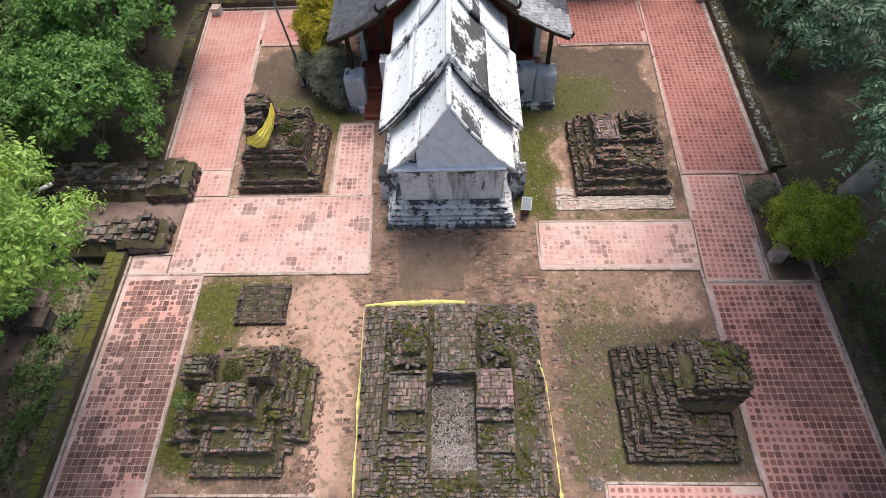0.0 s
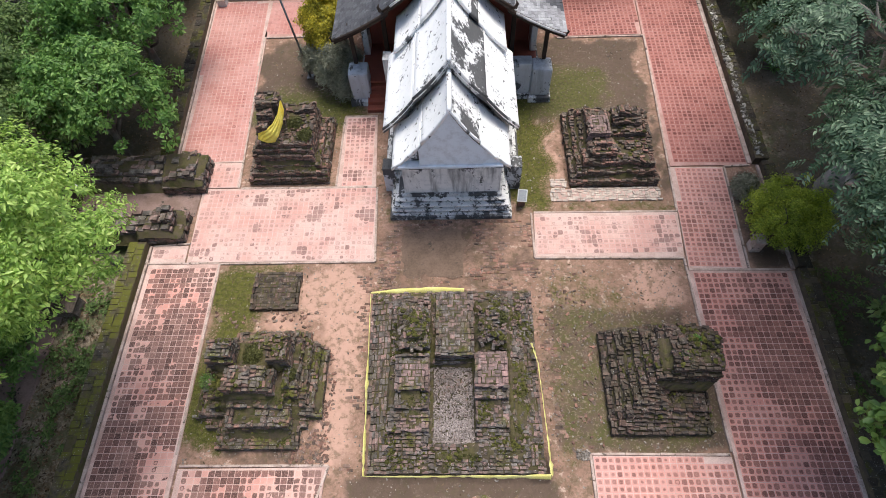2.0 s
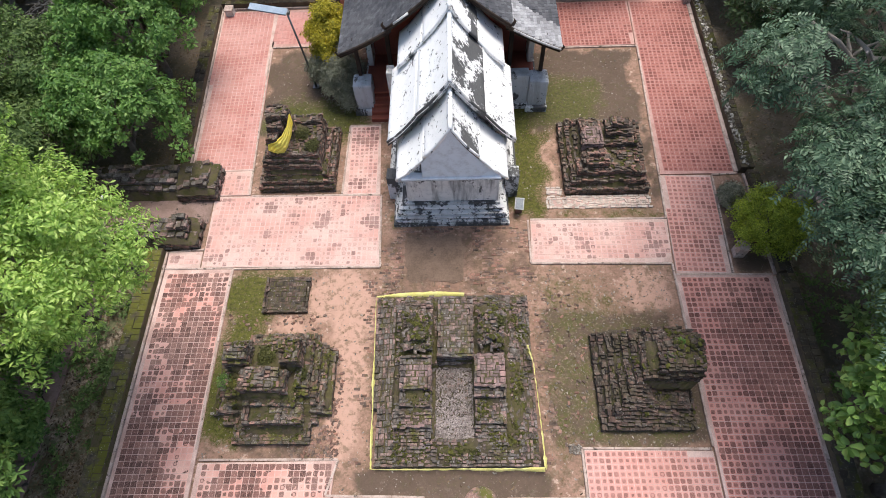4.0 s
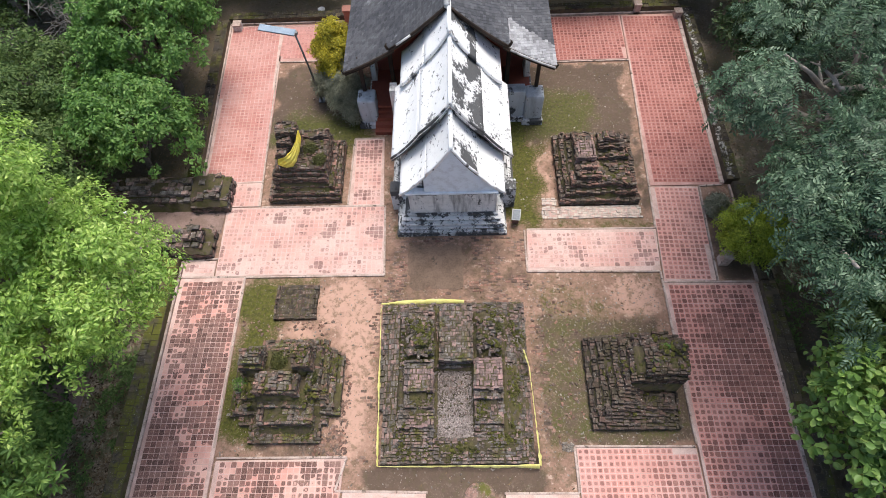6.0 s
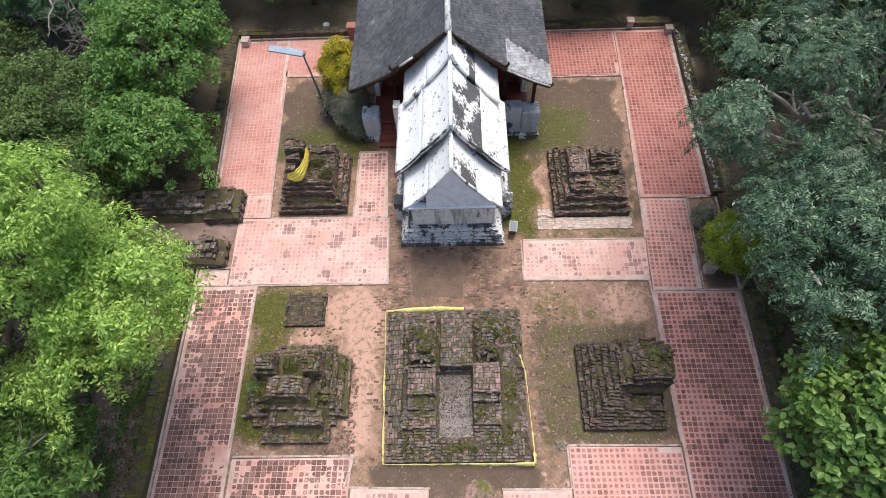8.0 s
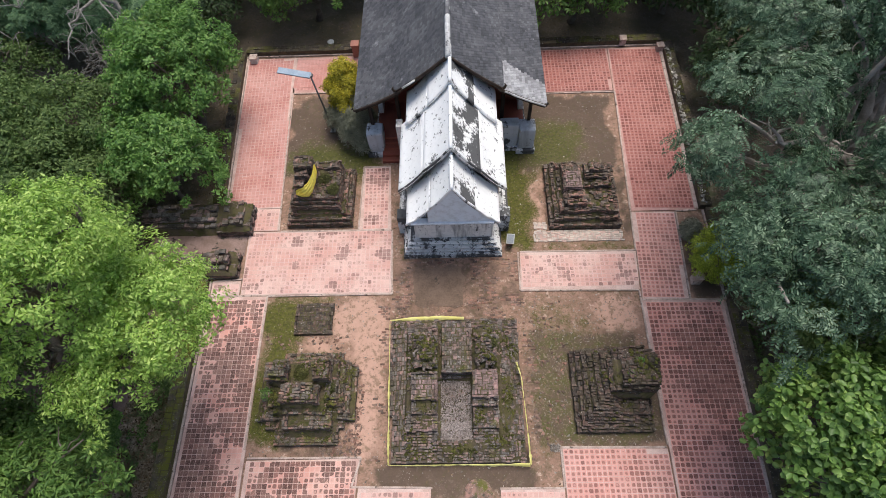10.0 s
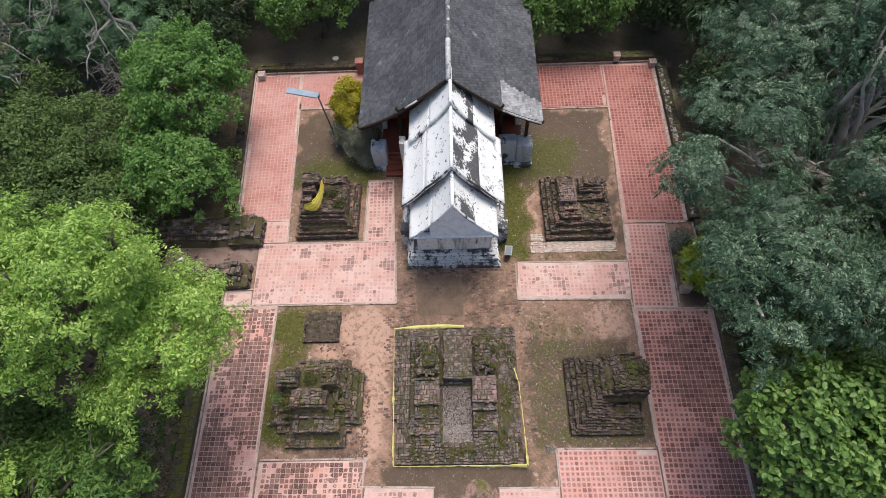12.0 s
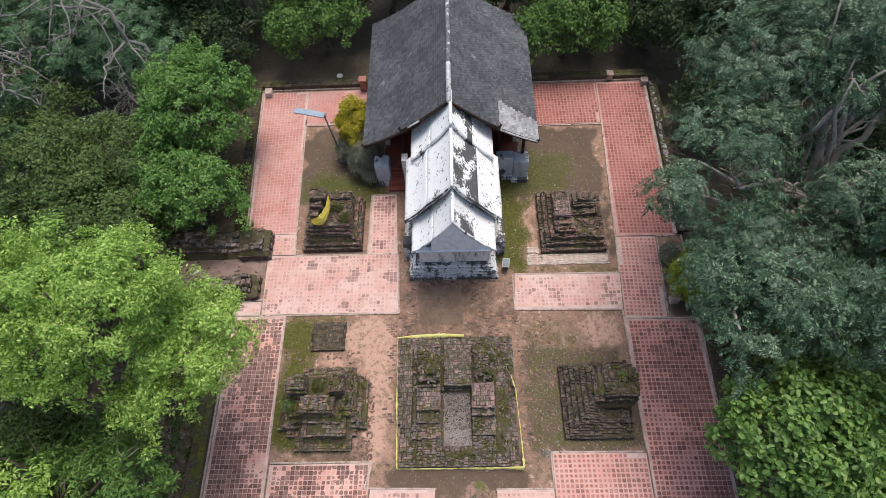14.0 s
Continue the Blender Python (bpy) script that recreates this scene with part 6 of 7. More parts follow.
for k, (x, y, z, r) in enumerate(NORTH_WOOD):
    tree("dark green tree in the wood around the hall", (x, y, -0.6), (x + 0.3, y, z * 0.5), 0.18, [((x, y, z), (r, r, r * 0.75)), ((x - r * 0.5, y - r * 0.4, z - 0.5), (r * 0.55, r * 0.55, r * 0.5))],
         LEAF_GREEN if k in (0, 3) else LEAF_OLIVE if 16 < k < 22 else LEAF_DARK, 3.6, 9, 0.36, 0.26, 0.12, 130 + k, "rosette" if k in (0, 3) else "whorl", limbs=8, group="wood around the hall", puff=0.8)
tree("round yellow-green bush at the edge of the tiled walk", (13.2, 12.7, -0.05), (13.2, 12.7, 0.5), 0.08,
     [((13.2, 12.7, 1.25), (1.45, 1.4, 1.2)), ((13.2, 12.7, 0.8), (1.3, 1.3, 0.9))], LEAF_YELLOW, 27, 8, 0.12, 0.085, 0.045, 106, name="bush", category="bush", limbs=10, gap=-0.9, puff=0.3, cover=1.7)
tree("tall yellow-flowered shrub beside the hall", (-5.9, 22.6, -0.02), (-5.9, 22.7, 0.8), 0.07,
     [((-6.15, 23.5, 2.3), (0.85, 1.3, 1.5)), ((-6.3, 24.2, 1.7), (0.8, 1.0, 1.2))], LEAF_GOLD, 34, 9, 0.18, 0.14, 0.055, 107, name="shrub", category="shrub", limbs=10, gap=-0.4, puff=0.3)
tree("grey-leaved straggling shrub beside the porch", (-5.3, 21.5, -0.02), (-5.3, 21.5, 0.5), 0.05,
     [((-5.5, 21.9, 1.2), (0.95, 1.2, 1.1)), ((-5.2, 21.2, 0.8), (0.7, 0.8, 0.7)), ((-6.35, 22.5, 1.0), (0.75, 0.8, 0.9))], LEAF_GREY, 26, 10, 0.24, 0.24, 0.03, 108, "rosette", name="shrub", category="shrub", limbs=12, gap=-0.3, puff=0.3)


# ---- cloth ----
def ribbon(label, path, widths, drop, material, seed):
    """A cloth band along a path: crumpled, standing or hanging a little, with its own thickness."""
    rnd = random.Random(seed)
    n = 10 * (len(path) - 1)
    rows = []
    for i in range(n + 1):
        f = i / n * (len(path) - 1)
        k = min(int(f), len(path) - 2)
        p = Vector(path[k]).lerp(Vector(path[k + 1]), f - k)
        w = widths[k] + (widths[k + 1] - widths[k]) * (f - k)
        way = (Vector(path[k + 1]) - Vector(path[k])).normalized()
        out = Vector((way.y, -way.x, 0))
        tilt = drop + rnd.gauss(0, 0.18)
        across = out * math.cos(tilt) - Vector((0, 0, 1)) * math.sin(tilt)
        p = p + Vector((0, 0, rnd.gauss(0, 0.008)))
        rows.append([p - across * w * 0.5 + Vector((0, 0, rnd.gauss(0, 0.006))), p + Vector((0, 0, rnd.gauss(0.012, 0.01))), p + across * w * 0.5 + out * rnd.gauss(0, 0.01)])
    verts = [tuple(v) for row in rows for v in row] + [tuple(v - Vector((0, 0, 0.006))) for row in rows for v in row]
    m = 3 * (n + 1)
    faces = []
    for i in range(n):
        for c in (0, 1):
            a = i * 3 + c
            faces += [(a, a + 1, a + 4, a + 3), (m + a, m + a + 3, m + a + 4, m + a + 1)]
        faces += [(i * 3, i * 3 + 3, m + i * 3 + 3, m + i * 3), (i * 3 + 2, m + i * 3 + 2, m + i * 3 + 5, i * 3 + 5)]
    ob = part("cloth_ribbon", flat_mesh("cloth_ribbon", verts, faces), material, None, "", True)
    tagged(ob, label, "ribbon", "ribbons round the ruined chapel")


LABEL = "pale yellow cloth ribbon tied round the ruined brick base"
ribbon(LABEL, [(-2.90, 3.22, 0.34), (-1.6, 3.2, 0.36), (0.1, 3.22, 0.33), (1.5, 3.2, 0.36), (3.2, 3.2, 0.36)], [0.05, 0.09, 0.06, 0.14, 0.2], 0.9, YELLOW_PALE, 1)
ribbon(LABEL, [(3.24, 3.2, 0.36), (3.2, 4.4, 0.42), (3.12, 5.8, 0.5), (3.06, 6.9, 0.62), (2.85, 7.55, 0.86)], [0.2, 0.12, 0.05, 0.09, 0.2], 1.0, YELLOW_PALE, 2)
ribbon(LABEL, [(-3.1, 9.86, 0.34), (-2.1, 9.92, 0.36), (-0.6, 9.95, 0.38), (0.5, 9.85, 0.52)], [0.06, 0.18, 0.22, 0.14], 0.5, YELLOW_PALE, 3)
ribbon(LABEL, [(-2.90, 3.22, 0.36), (-2.94, 4.3, 0.36), (-2.95, 5.2, 0.4), (-3.0, 6.2, 0.42), (-3.02, 7.4, 0.42), (-3.1, 9.8, 0.42)], [0.1, 0.15, 0.07, 0.15, 0.05, 0.03], 1.0, YELLOW_PALE, 4)


def sash():
    """Folded yellow cloth wound round the broken wall of the stupa: narrow at the top, fanned out in pleats below."""
    inner = [(-6.93, 17.17, 3.38), (-7.08, 16.81, 3.02), (-7.33, 16.5, 2.75), (-7.63, 16.31, 2.6), (-7.98, 16.28, 2.45), (-8.04, 16.17, 2.2)]
    outer = [(-6.88, 17.17, 3.38), (-6.83, 16.98, 3.05), (-6.96, 16.62, 2.6), (-7.16, 16.3, 2.25), (-7.37, 16.17, 2.02), (-7.7, 16.14, 2.0)]
    n, rows = 40, 17
    verts = []
    for i in range(n + 1):
        f = i / n * (len(inner) - 1)
        k = min(int(f), len(inner) - 2)
        a = Vector(inner[k]).lerp(Vector(inner[k + 1]), f - k)
        b = Vector(outer[k]).lerp(Vector(outer[k + 1]), f - k)
        lift = Vector((0.35, -0.7, 0.62))
        for r in range(rows):
            g = r / (rows - 1)
            fold = 0.032 * math.sin(g * 25 + 0.6 * math.sin(f * 1.7)) * min(1.0, 0.3 + f * 0.4) + 0.03 * noise.noise((f * 1.4, g * 5, 2))
            verts.append(tuple(a.lerp(b, g) + lift * (fold + 0.07 * math.sin(g * math.pi) + 0.03)))
    faces = [(i * rows + r, (i + 1) * rows + r, (i + 1) * rows + r + 1, i * rows + r + 1) for i in range(n) for r in range(rows - 1)]
    data = flat_mesh("cloth_sash", verts, faces)
    bm = bm_from(data)
    bmesh.ops.solidify(bm, geom=bm.faces[:], thickness=0.012)
    ob = part("yellow_cloth", bm, YELLOW, None, "", True)
    tagged(ob, "bright yellow pleated cloth wound round the broken brick wall", "cloth")


sash()


# ---- lamps ----
def solar_lamp():
    root = thing("street_lamp", "thin grey lamp post with a pale blue solar panel on top", "street lamp", (-7.12, 22.3, 0))
    part("pole", tubes_mesh("pole", [([Vector((0, 0, -0.1)), Vector((-0.03, -0.3, 2.5)), Vector((-0.08, -0.66, 5.1))], [0.06, 0.05, 0.045])], 10), METAL, root, smooth=True)
    bm = block(-0.88, 0.88, -0.17, 0.17, -0.02, 0.02, 0.01)
    panel = part("solar_panel", bm, PANEL, root, "pale blue solar panel")
    panel.matrix_basis = pose(-0.9, -0.55, 5.16, 12, 3, -12)
    bm = block(-0.9, 0.9, -0.185, 0.185, -0.04, -0.015, 0.008)
    rim = part("panel_frame", bm, METAL, panel)
    part("bracket", block(-0.2, 0.05, -0.74, -0.56, 4.95, 5.1, 0.02), METAL, root)
    part("foot_plate", block(-0.16, 0.16, -0.16, 0.16, -0.02, 0.05, 0.01), METAL, root)


def arm_lamp(at, toward, high, label, long):
    """A street lamp: post, slanting arm and a tube-shaped head."""
    root = thing("street_lamp", label, "street lamp", (at[0], at[1], -0.5))
    tip = Vector((toward[0] - at[0], toward[1] - at[1], high + 0.5))
    knee = Vector((0, 0, high + 0.2))
    part("pole", tubes_mesh("pole", [([Vector((0, 0, 0)), Vector((0, 0, high * 0.5)), knee], [0.06, 0.055, 0.05])], 10), METAL, root, smooth=True)
    part("arm", tubes_mesh("arm", [([knee, knee.lerp(tip, 0.5), tip], [0.035, 0.032, 0.03])], 8), METAL, root, smooth=True)
    way = (tip - knee).normalized()
    part("lamp_head", tubes_mesh("lamp_head", [([tip - way * long, tip - way * long * 0.5, tip], [0.05, 0.07, 0.055])], 10), WHITE, root, "white lamp head", True)


solar_lamp()
arm_lamp((-13.6, 11.2), (-12.33, 11.77), 5.1, "street lamp with a pale arm reaching over the gate", 0.4)


# ---- small things in the court ----
def sign():
    root = thing("sign", "small white notice board on a brown stand beside the chapel", "sign", (3.0, 14.15, 0))
    part("stand", block(-0.15, 0.15, -0.1, 0.1, -0.02, 0.5, 0.015), BRICK_CLAY, root, "brown stand")
    board = part("board", block(-0.2, 0.2, -0.015, 0.015, -0.26, 0.26, 0.006), WHITE, root, "white board")
    board.matrix_basis = pose(0, -0.05, 0.72, -52, 0, -6)
    part("panel", block(-0.16, 0.16, -0.02, -0.0155, -0.22, 0.22, 0), SIGN_GREY, board, "faded grey face")


def boundary_post(x, y, w, h, label, material=None):
    root = thing("boundary_post", label, "post", (x, y, 0), "posts along the court wall")
    part("shaft", block(-w / 2, w / 2, -w / 2, w / 2, -0.1, h, 0.02), material or WHITE, root)
    part("cap", block(-w / 2 - 0.03, w / 2 + 0.03, -w / 2 - 0.03, w / 2 + 0.03, h, h + 0.06, 0.015), KERB, root)


sign()
boundary_post(-12.85, 28.3, 0.45, 0.42, "white-washed square corner post of the court wall")
boundary_post(13.45, 28.25, 0.4, 0.42, "grey square corner post of the court wall", KERB)
boundary_post(11.15, 28.85, 0.4, 0.55, "pale square post at the court wall", KERB)
boundary_post(12.15, 11.85, 0.42, 0.62, "weathered concrete post beside the round bush", KERB)
root = thing("gate_pillar", "red-painted square pillar at the hall's corner", "pillar", (-6.1, 28.6, 0))
part("shaft", block(-0.22, 0.22, -0.22, 0.22, -0.1, 0.95, 0.02), RED_FADED, root)
part("cap", block(-0.27, 0.27, -0.27, 0.27, 0.95, 1.05, 0.02), RED_FADED, root)

data = tubes_mesh("basin", [([Vector((0, 0, z)) for z in (0.0, 0.12, 0.22, 0.24)], [0.13, 0.19, 0.23, 0.20])], 20)
ob = tagged(part("basin", data, WHITE, None, "", True), "round white basin on the ground behind the court wall", "basin")
ob.location = (-8.1, 30.35, -0.5)

root = thing("stone_ring", "mossy round stone slab sunk in the ground", "stone slab", (0.95, 2.1, 0))
part("slab", tubes_mesh("slab", [([Vector((0, 0, z)) for z in (-0.05, 0.05, 0.08)], [0.62, 0.6, 0.55])], 26), BRICK_MOSSY, root, smooth=False)

# puddle of silt in front of the chapel
verts, ring = [(0, 0, 0.004)], 44
for k in range(ring):
    a = 2 * math.pi * k / ring
    r = 1 / max(abs(math.cos(a)) / 1.42, abs(math.sin(a)) / 1.28) * (0.90 + 0.30 * noise.noise((math.cos(a) * 2, math.sin(a) * 2, 4)) + 0.14 * noise.noise((math.cos(a) * 6, math.sin(a) * 6, 4)))
    r = min(r, 1.62)
    verts += [(math.cos(a) * r * 0.8, math.sin(a) * r * 0.8, 0.003), (math.cos(a) * r, math.sin(a) * r, -0.02)]
faces = []
for k in range(ring):
    j = (k + 1) % ring
    faces += [(0, 1 + 2 * k, 1 + 2 * j), (1 + 2 * k, 2 + 2 * k, 2 + 2 * j, 1 + 2 * j)]
ob = tagged(part("puddle", flat_mesh("puddle", verts, faces), SILT, None, "", True), "drying puddle of smooth brown silt before the chapel", "puddle", kind="structure")
ob.location = (-0.75, 11.85, 0.022)

# floor of the gate passage, old paving and a covered drain outside the wall
# the pink floor takes a darker paving colour to paint the passage's shade
root = thing("gate_floor", "worn floor of the gate passage, darkened to red-brown for shade", "floor", kind="structure")
part("slab", block(-16.4, -11.1, 13.8, 15.1, -0.3, 0.02, 0.02), OUTER_TILE, root)
root = thing("outer_paving", "old red paving stained dark under the trees", "pavement", kind="structure")
part("slab", block(-24.0, -15.7, -4.0, 11.5, -0.9, -0.46, 0.03), OUTER_TILE, root)
root = thing("drain_box", "red-brown brick drain box outside the wall", "drain box", (-15.5, 9.7, -0.55))
part("box_body", block(-0.5, 0.5, -0.35, 0.35, -0.1, 0.55, 0.03), BRICK_RED, root)
part("lid", block(-0.58, 0.58, -0.42, 0.42, 0.55, 0.64, 0.02), BRICK_RED, root, "red-brown lid")


# ---- loose pieces ----
def scatter(name, label, category, kinds, material, count, area, seed, z=0.0, bend=8.0, keep=None):
    """Many small pieces strewn over rectangles (x0, x1, y0, y1, weight), as one object."""
    rnd = random.Random(seed)
    weights = [a[4] for a in area]
    spots = []
    while len(spots) < count:
        x0, x1, y0, y1, _ = rnd.choices(area, weights)[0]
        x, y = rnd.uniform(x0, x1), rnd.uniform(y0, y1)
        if keep and not keep(x, y, rnd):
            continue
        lift = 0.03 * noise.fractal((x * 0.6, y * 0.6, 0), 1.0, 2.0, 4) - 0.01
        spots.append((rnd.randint(0, len(kinds) - 1), pose(x, y, z + lift, rnd.gauss(0, bend), rnd.gauss(0, bend), rnd.uniform(0, 360) if bend > 4 else rnd.choice((0, 90)) + rnd.gauss(0, 6))))
    ob = part(name, joined(name, kinds, spots), material)
    tagged(ob, label, category, kind="stuff")


dice = random.Random(77)
sunk = [brick_mesh("sunk_brick", 0.25, 0.125, 0.06, 0.025, dice) for _ in range(6)]
no_puddle = lambda x, y, r: not (-2.1 < x < 0.65 and 10.6 < y < 13.1) and noise.noise((x * 0.9, y * 0.9, 5)) > -0.12
spots = []
for x0, x1, y0, y1, low in ((-3.1, 3.35, 10.0, 13.45, -0.34), (-3.8, -3.15, 3.4, 11.2, -0.02), (3.25, 3.9, 3.4, 11.2, 0.0)):
    for j in range(int((y1 - y0) / 0.135)):
        for i in range(int((x1 - x0) / 0.265)):
            x, y = x0 + (i + 0.5 * (j % 2) + 0.5) * 0.265, y0 + (j + 0.5) * 0.135
            lift = 0.03 * noise.fractal((x * 0.6, y * 0.6, 0), 1.0, 2.0, 4) - 0.01
            if no_puddle(x, y, dice) and noise.noise((x * 1.1, y * 1.1, 15)) > low and dice.random() > 0.14:
                spots.append((dice.randint(0, 5), pose(x + dice.gauss(0, 0.012), y + dice.gauss(0, 0.01), lift - 0.008 + dice.gauss(0, 0.007), dice.gauss(0, 1.6), dice.gauss(0, 1.6), dice.gauss(0, 3.5))))
ob = part("sunk_paving", joined("sunk_paving", sunk, spots), BRICK_CLAY)
tagged(ob, "worn red bricks sunk in the clay before the chapel", "brick paving", kind="stuff")
pebbles = [brick_mesh("pebble", a, b, c, 0.018, dice) for a, b, c in ((0.07, 0.05, 0.04), (0.05, 0.05, 0.03), (0.10, 0.06, 0.05), (0.04, 0.03, 0.03), (0.06, 0.04, 0.04))]
scatter("pebbles", "small stones and brick chips strewn over the bare ground", "pebbles", pebbles, STONE, 2600, [(-9.2, 9.1, 2.4, 11.2, 3.0), (-9.3, 9.4, 13.8, 24.5, 2.0), (3.3, 9, 4, 11, 1.5)], 22, 0.004, 20)
chips = [brick_mesh("clod", a, b, c, 0.03, dice) for a, b, c in ((0.14, 0.11, 0.06), (0.10, 0.09, 0.05), (0.18, 0.12, 0.06))]
scatter("clods", "lumps of red clay and broken brick beside the ruins", "clods", chips, BRICK_CLAY, 420, [(-4.9, -4.2, 3.7, 7.5, 1.2), (-6.0, -4.2, 3.7, 4.6, 1.0), (3.2, 5.3, 4.0, 11.0, 1.2), (-9.2, -5, 8.6, 9.3, 0.4)], 23, 0.01, 14)
gravel = [brick_mesh("gravel", a, b, c, 0.02, dice) for a, b, c in ((0.05, 0.04, 0.03), (0.03, 0.03, 0.022), (0.07, 0.05, 0.03))]
scatter("gravel", "grey gravel filling the channel of the ruined chapel", "gravel", gravel, GRAVEL, 4200, [(-0.62, 0.80, 4.15, 6.95, 1.0), (-0.6, 0.8, 4.1, 5.0, 0.3)], 24, 0.40, 25)
scatter("rubble", "small heap of whitish rubble at the corner of the tiles", "rubble", pebbles + gravel, STONE, 140, [(4.15, 4.6, 3.75, 4.1, 1.0)], 25, 0.03, 30)
scatter("rubble", "broken bricks lying on the ruined chapel", "rubble", sunk, BRICK_GREY, 70, [(-1.8, -0.8, 7.1, 8.6, 1.0)], 26, 1.6, 28)
scatter("rubble", "broken bricks lying on the ruined chapel", "rubble", sunk, BRICK_GREY, 60, [(1.0, 2.0, 7.2, 8.7, 1.0)], 27, 1.48, 28)
fallen = [flat_mesh("fallen_leaf", [(-0.07, 0, 0.0), (0, -0.03, 0.012), (0.08, 0, 0.0), (0, 0.03, 0.012)], [(0, 1, 2), (0, 2, 3)])]
scatter("leaf_litter", "dry brown leaves lying under the trees", "leaf litter", fallen, DEAD_LEAF, 7000, [(-16.5, -13.3, -1, 12, 3.0), (-16.5, -13.6, 16, 30, 1.0), (14.2, 18, 0, 30, 2.0), (-14, 14, 29.5, 36, 1.5)], 28, -0.50, 18)
scatter("fallen_leaves", "few pale dry leaves on the court's ground", "fallen leaves", fallen, DEAD_LEAF, 500, [(-9.2, 9.1, 2.4, 11.2, 1.0), (-9.3, 9.4, 13.8, 24.5, 1.0)], 29, 0.03, 18)


scatter("lichen_stones", "whitish lichened stones along the top of the low wall", "stones", pebbles + chips, LICHEN, 420, [(13.36, 13.62, 16.2, 20.5, 1.0), (13.48, 13.75, 20.5, 24.5, 0.9), (13.6, 13.9, 24.5, 28.4, 0.7)], 31, 0.47, 25)


def seedlings(count, areas, seed):
    """Low broad-leaved plants on the ground outside the wall, as one object."""
    rng = np.random.default_rng(seed)
    hubs = []
    while len(hubs) < count:
        x0, x1, y0, y1 = areas[rng.integers(len(areas))]
        x, y = rng.uniform(x0, x1), rng.uniform(y0, y1)
        if noise.noise((x * 0.9, y * 0.9, seed)) > -0.05:
            hubs.append((x, y, -0.50 + rng.uniform(0.02, 0.22)))
    base = np.repeat(np.array(hubs), 7, 0)
    ways = rng.normal(size=base.shape) * np.array((1, 1, 0.25)) + np.array((0, 0, 0.25))
    base = base + rng.normal(scale=(0.05, 0.05, 0.03), size=base.shape)
    ob = part("ground_plants", leaves_mesh("ground_plants", base, ways, np.tile((0.1, 0.05, 1.0), (len(base), 1)), rng.uniform(0.09, 0.2, len(base)), rng.uniform(0.045, 0.09, len(base)), 0.2, True), LEAF_OLIVE)
    tagged(ob, "low broad-leaved green plants along the foot of the wall", "plants", kind="stuff")


seedlings(650, [(-15.2, -13.4, -2.0, 12.0), (-14.6, -13.4, 0.0, 12.0), (-16.6, -13.4, 2.0, 9.0), (14.3, 16.5, 3.0, 11.0)], 41)


# ---- weeds on the ruins and in the court ----
def weed(x, y, z, r, h, leaf, seed, label, length=0.10, width=0.05, density=60):
    rng = np.random.default_rng(seed)
    root = thing("weed", label, "weed", (x, y, z), "weeds on the ruins")
    part("leaves", crown_mesh("leaves", [((0, 0, h * 0.3), (r, r, h))], density, 9, 0.10, length, width, rng, "whorl", 0.0, -0.6, 0.12), leaf, root)


MOSSY = "low green weed growing on the mossy bricks"
for k, (x, y, z, r, h) in enumerate([(-6.9, 6.95, 1.34, 0.42, 0.10), (-8.4, 6.2, 0.95, 0.24, 0.24), (-5.5, 6.4, 1.25, 0.18, 0.14), (-1.15, 7.7, 1.6, 0.28, 0.16), (1.7, 8.3, 1.42, 0.3, 0.14),
                                     (8.0, 7.1, 2.22, 0.10, 0.12), (7.5, 6.6, 2.22, 0.09, 0.10), (-6.7, 17.3, 1.88, 0.3, 0.16), (-6.2, 16.6, 1.88, 0.28, 0.14)]):
    weed(x, y, z, r, h, LEAF_GREEN if k in (1, 5, 6) else LEAF_WEED, 200 + k, MOSSY, 0.07, 0.03, 34)
weed(12.5, 14.6, -0.02, 0.55, 0.7, LEAF_GREY, 230, "grey-leaved weed with whitish flowers beside the walk", 0.16, 0.05, 26)


def blade_plant(x, y, z, count, length, seed, label):
    """A rosette of long stiff leaves."""
    rng = np.random.default_rng(seed)
    root = thing("plant", label, "plant", (x, y, z))
    ways = rng.normal(size=(count, 3)) * np.array((1, 1, 0.2)) + np.array((0, 0, 0.55))
    part("leaves", leaves_mesh("leaves", rng.normal(scale=0.04, size=(count, 3)), ways, np.tile((0.1, 0.05, 1.0), (count, 1)), rng.uniform(0.6, 1.1, count) * length, np.full(count, 0.075)), LEAF_FRESH, root)


blade_plant(16.34, 22.64, -0.45, 34, 0.85, 51, "dark green plant with long pointed leaves outside the wall")
driftwood = tubes_mesh("log", [([Vector((12.0, 14.45, 0.12)), Vector((12.22, 14.21, 0.16)), Vector((12.34, 13.96, 0.12))], [0.09, 0.11, 0.07])], 9)
tagged(part("log", driftwood, BARK_GREY, None, "", True), "weathered grey log lying beside the round bush", "log")


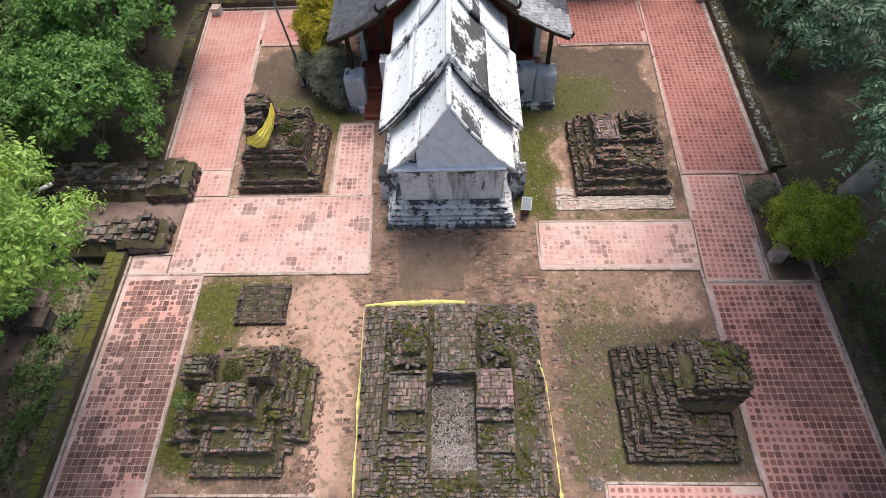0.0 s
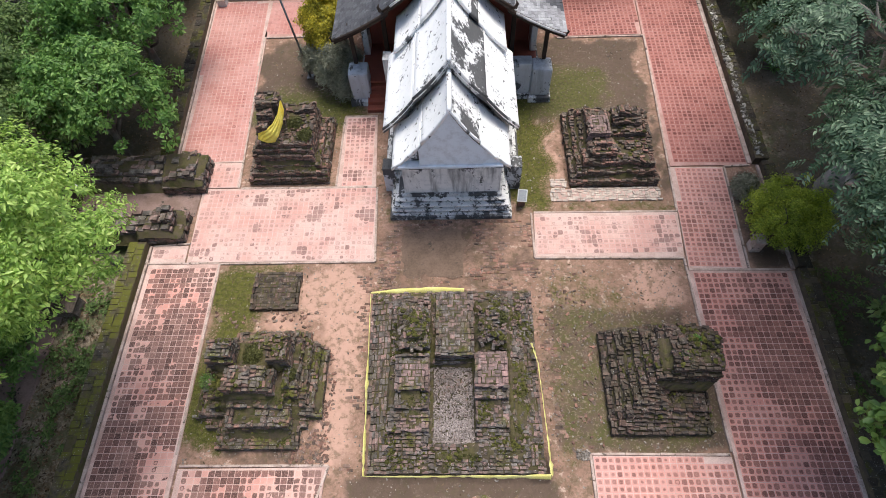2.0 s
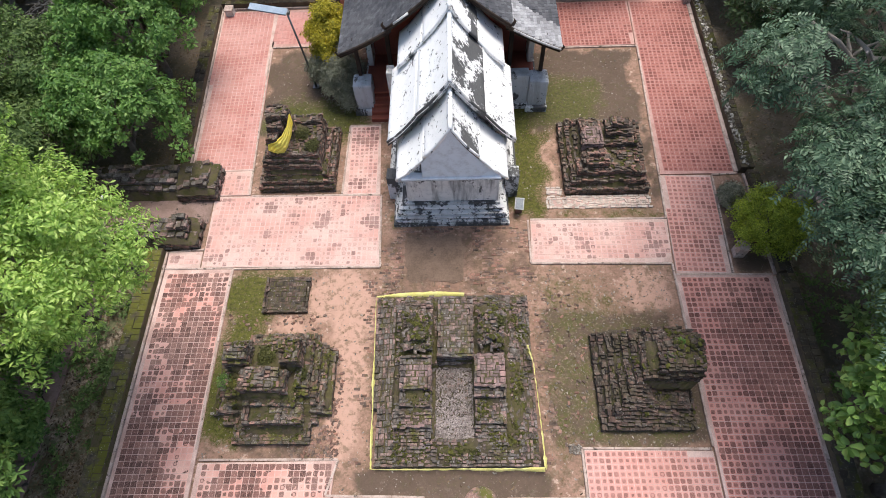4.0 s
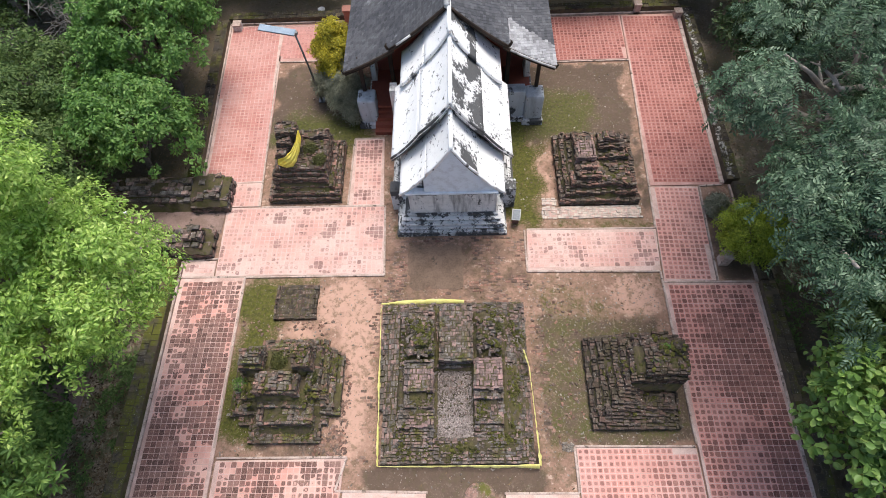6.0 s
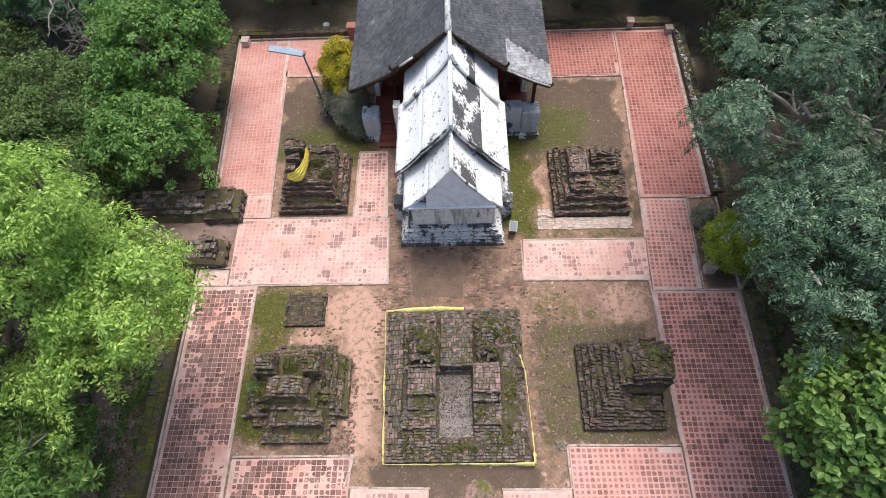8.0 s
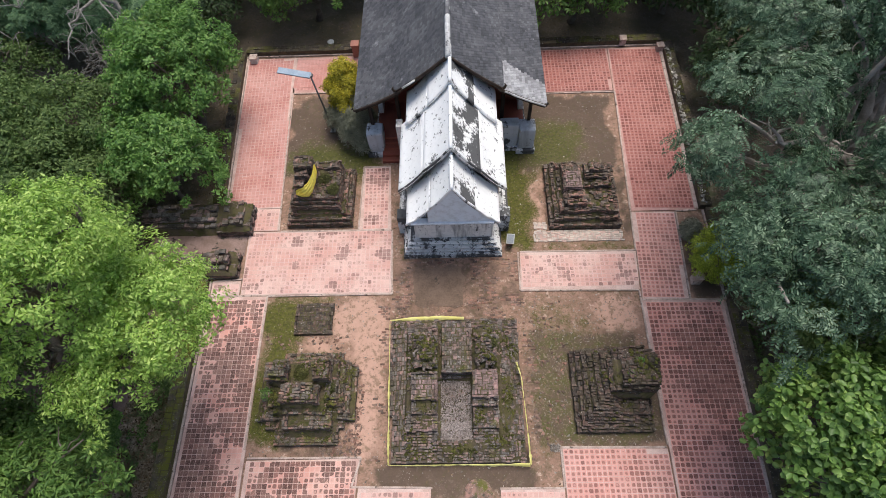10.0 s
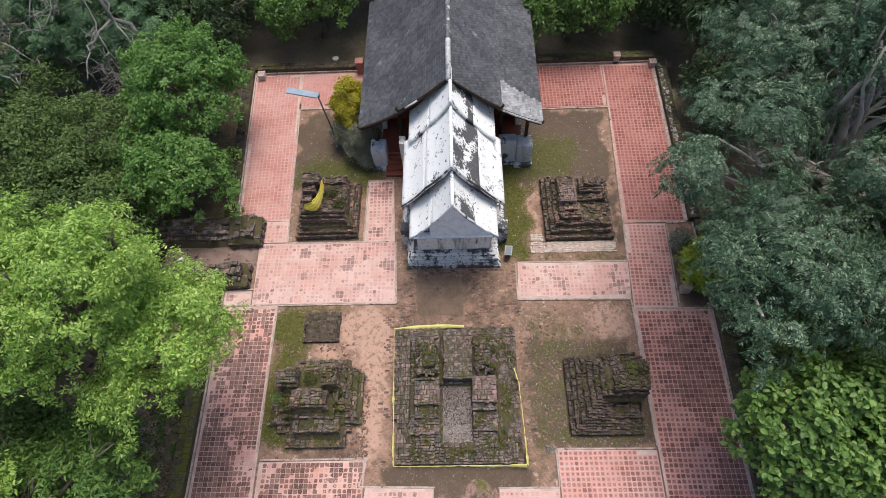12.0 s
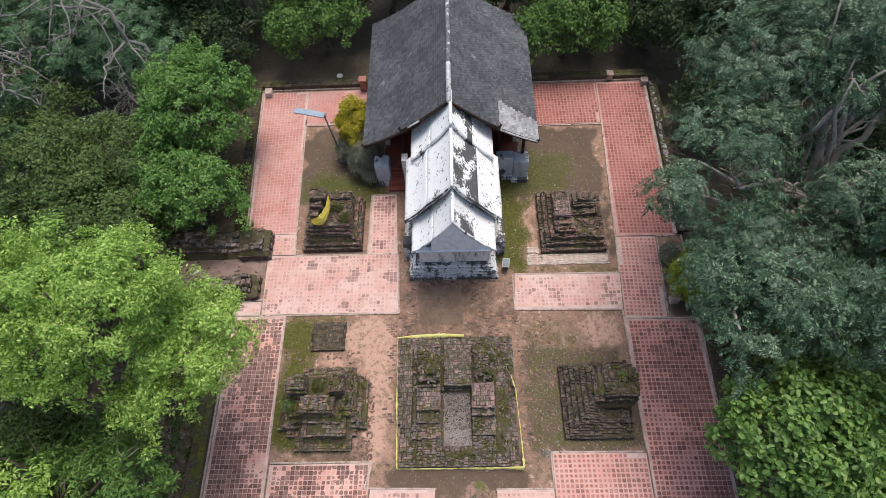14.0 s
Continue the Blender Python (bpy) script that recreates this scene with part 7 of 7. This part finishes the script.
# ---- dead wood in the grove ----
def dead_tree(label, foot, fork, tips, seed, radius, bark, twigs=5, reach=1.6):
    """A leafless tree: trunk from foot to fork, and a branch with its twigs to each tip."""
    rnd = random.Random(seed)
    root = thing("dead_tree", label, "dead tree", foot)
    shift = Vector(foot)
    trunk = bent(foot, fork, 0, rnd, 8)
    part("trunk", tubes_mesh("trunk", [([p - shift for p in trunk], [radius * (1.3 - 0.75 * i / 8) for i in range(9)])], 7), bark, root, smooth=True)
    for tip in tips:
        limb = bent(trunk[rnd.randint(5, 8)], tip, rnd.uniform(0.0, 0.5), rnd, 8)
        lines = [(limb, [radius * 0.55 * (1 - 0.82 * i / 8) for i in range(9)])]
        for _ in range(twigs):
            q = limb[rnd.randint(2, 8)]
            twig = bent(q, q + Vector((rnd.uniform(-1, 1), rnd.uniform(-1, 1), rnd.uniform(-0.6, 0.7))) * reach, 0.1, rnd, 5)
            lines.append((twig, [radius * 0.22 * (1 - 0.75 * i / 5) for i in range(6)]))
            for _ in range(3):
                r = twig[rnd.randint(1, 5)]
                lines.append((bent(r, r + Vector((rnd.uniform(-1, 1), rnd.uniform(-1, 1), rnd.uniform(-0.5, 0.5))) * reach * 0.5, 0.05, rnd, 3), [radius * w for w in (0.11, 0.09, 0.07, 0.04)]))
        part("branch", tubes_mesh("branch", [([p - shift for p in line], radii) for line, radii in lines], 5), bark, root, smooth=True)


dice = random.Random(91)
tangle = [(-19.6 + dice.uniform(-2.6, 2.4), 24.9 + dice.uniform(-2.6, 2.6), 2.2 + dice.uniform(0.0, 2.4)) for _ in range(26)]
dead_tree("grey leafless bush tangled between the trees", (-20.0, 25.3, -0.6), (-19.8, 25.0, 1.2), tangle, 301, 0.12, BARK_PALE, 7, 1.1)
dead_tree("bare pale tree with long branches above the grove", (-18.6, 26.6, -0.6), (-22.4, 29.2, 9.6), [(-21.9, 26.4, 7.0), (-20.0, 22.9, 5.6), (-23.3, 25.6, 7.0), (-22.0, 24.6, 7.4), (-19.2, 24.9, 4.8), (-17.8, 25.2, 3.6), (-20.6, 27.2, 7.4), (-24.6, 26.6, 8.6)], 302, 0.17, BARK_PALE, 6, 1.3)
dead_tree("bare pale tree leaning through the grove", (-23.2, 21.2, -0.6), (-26.6, 24.4, 8.4), [(-24.0, 25.0, 7.2), (-23.0, 21.9, 6.2), (-24.0, 23.0, 7.4), (-25.0, 21.0, 7.0), (-22.6, 23.4, 6.4), (-24.8, 24.2, 8.0)], 303, 0.18, BARK_PALE, 6, 1.3)


# ---- tiled walks and kerbs ----
for k, (label, corners, material, grout, turn, near) in enumerate(FIELDS):
    pavement(label, corners, material, grout, 0.055, turn, 40 + k, near)
for k, line in enumerate(KERBS):
    kerb(line, seed=60 + k)
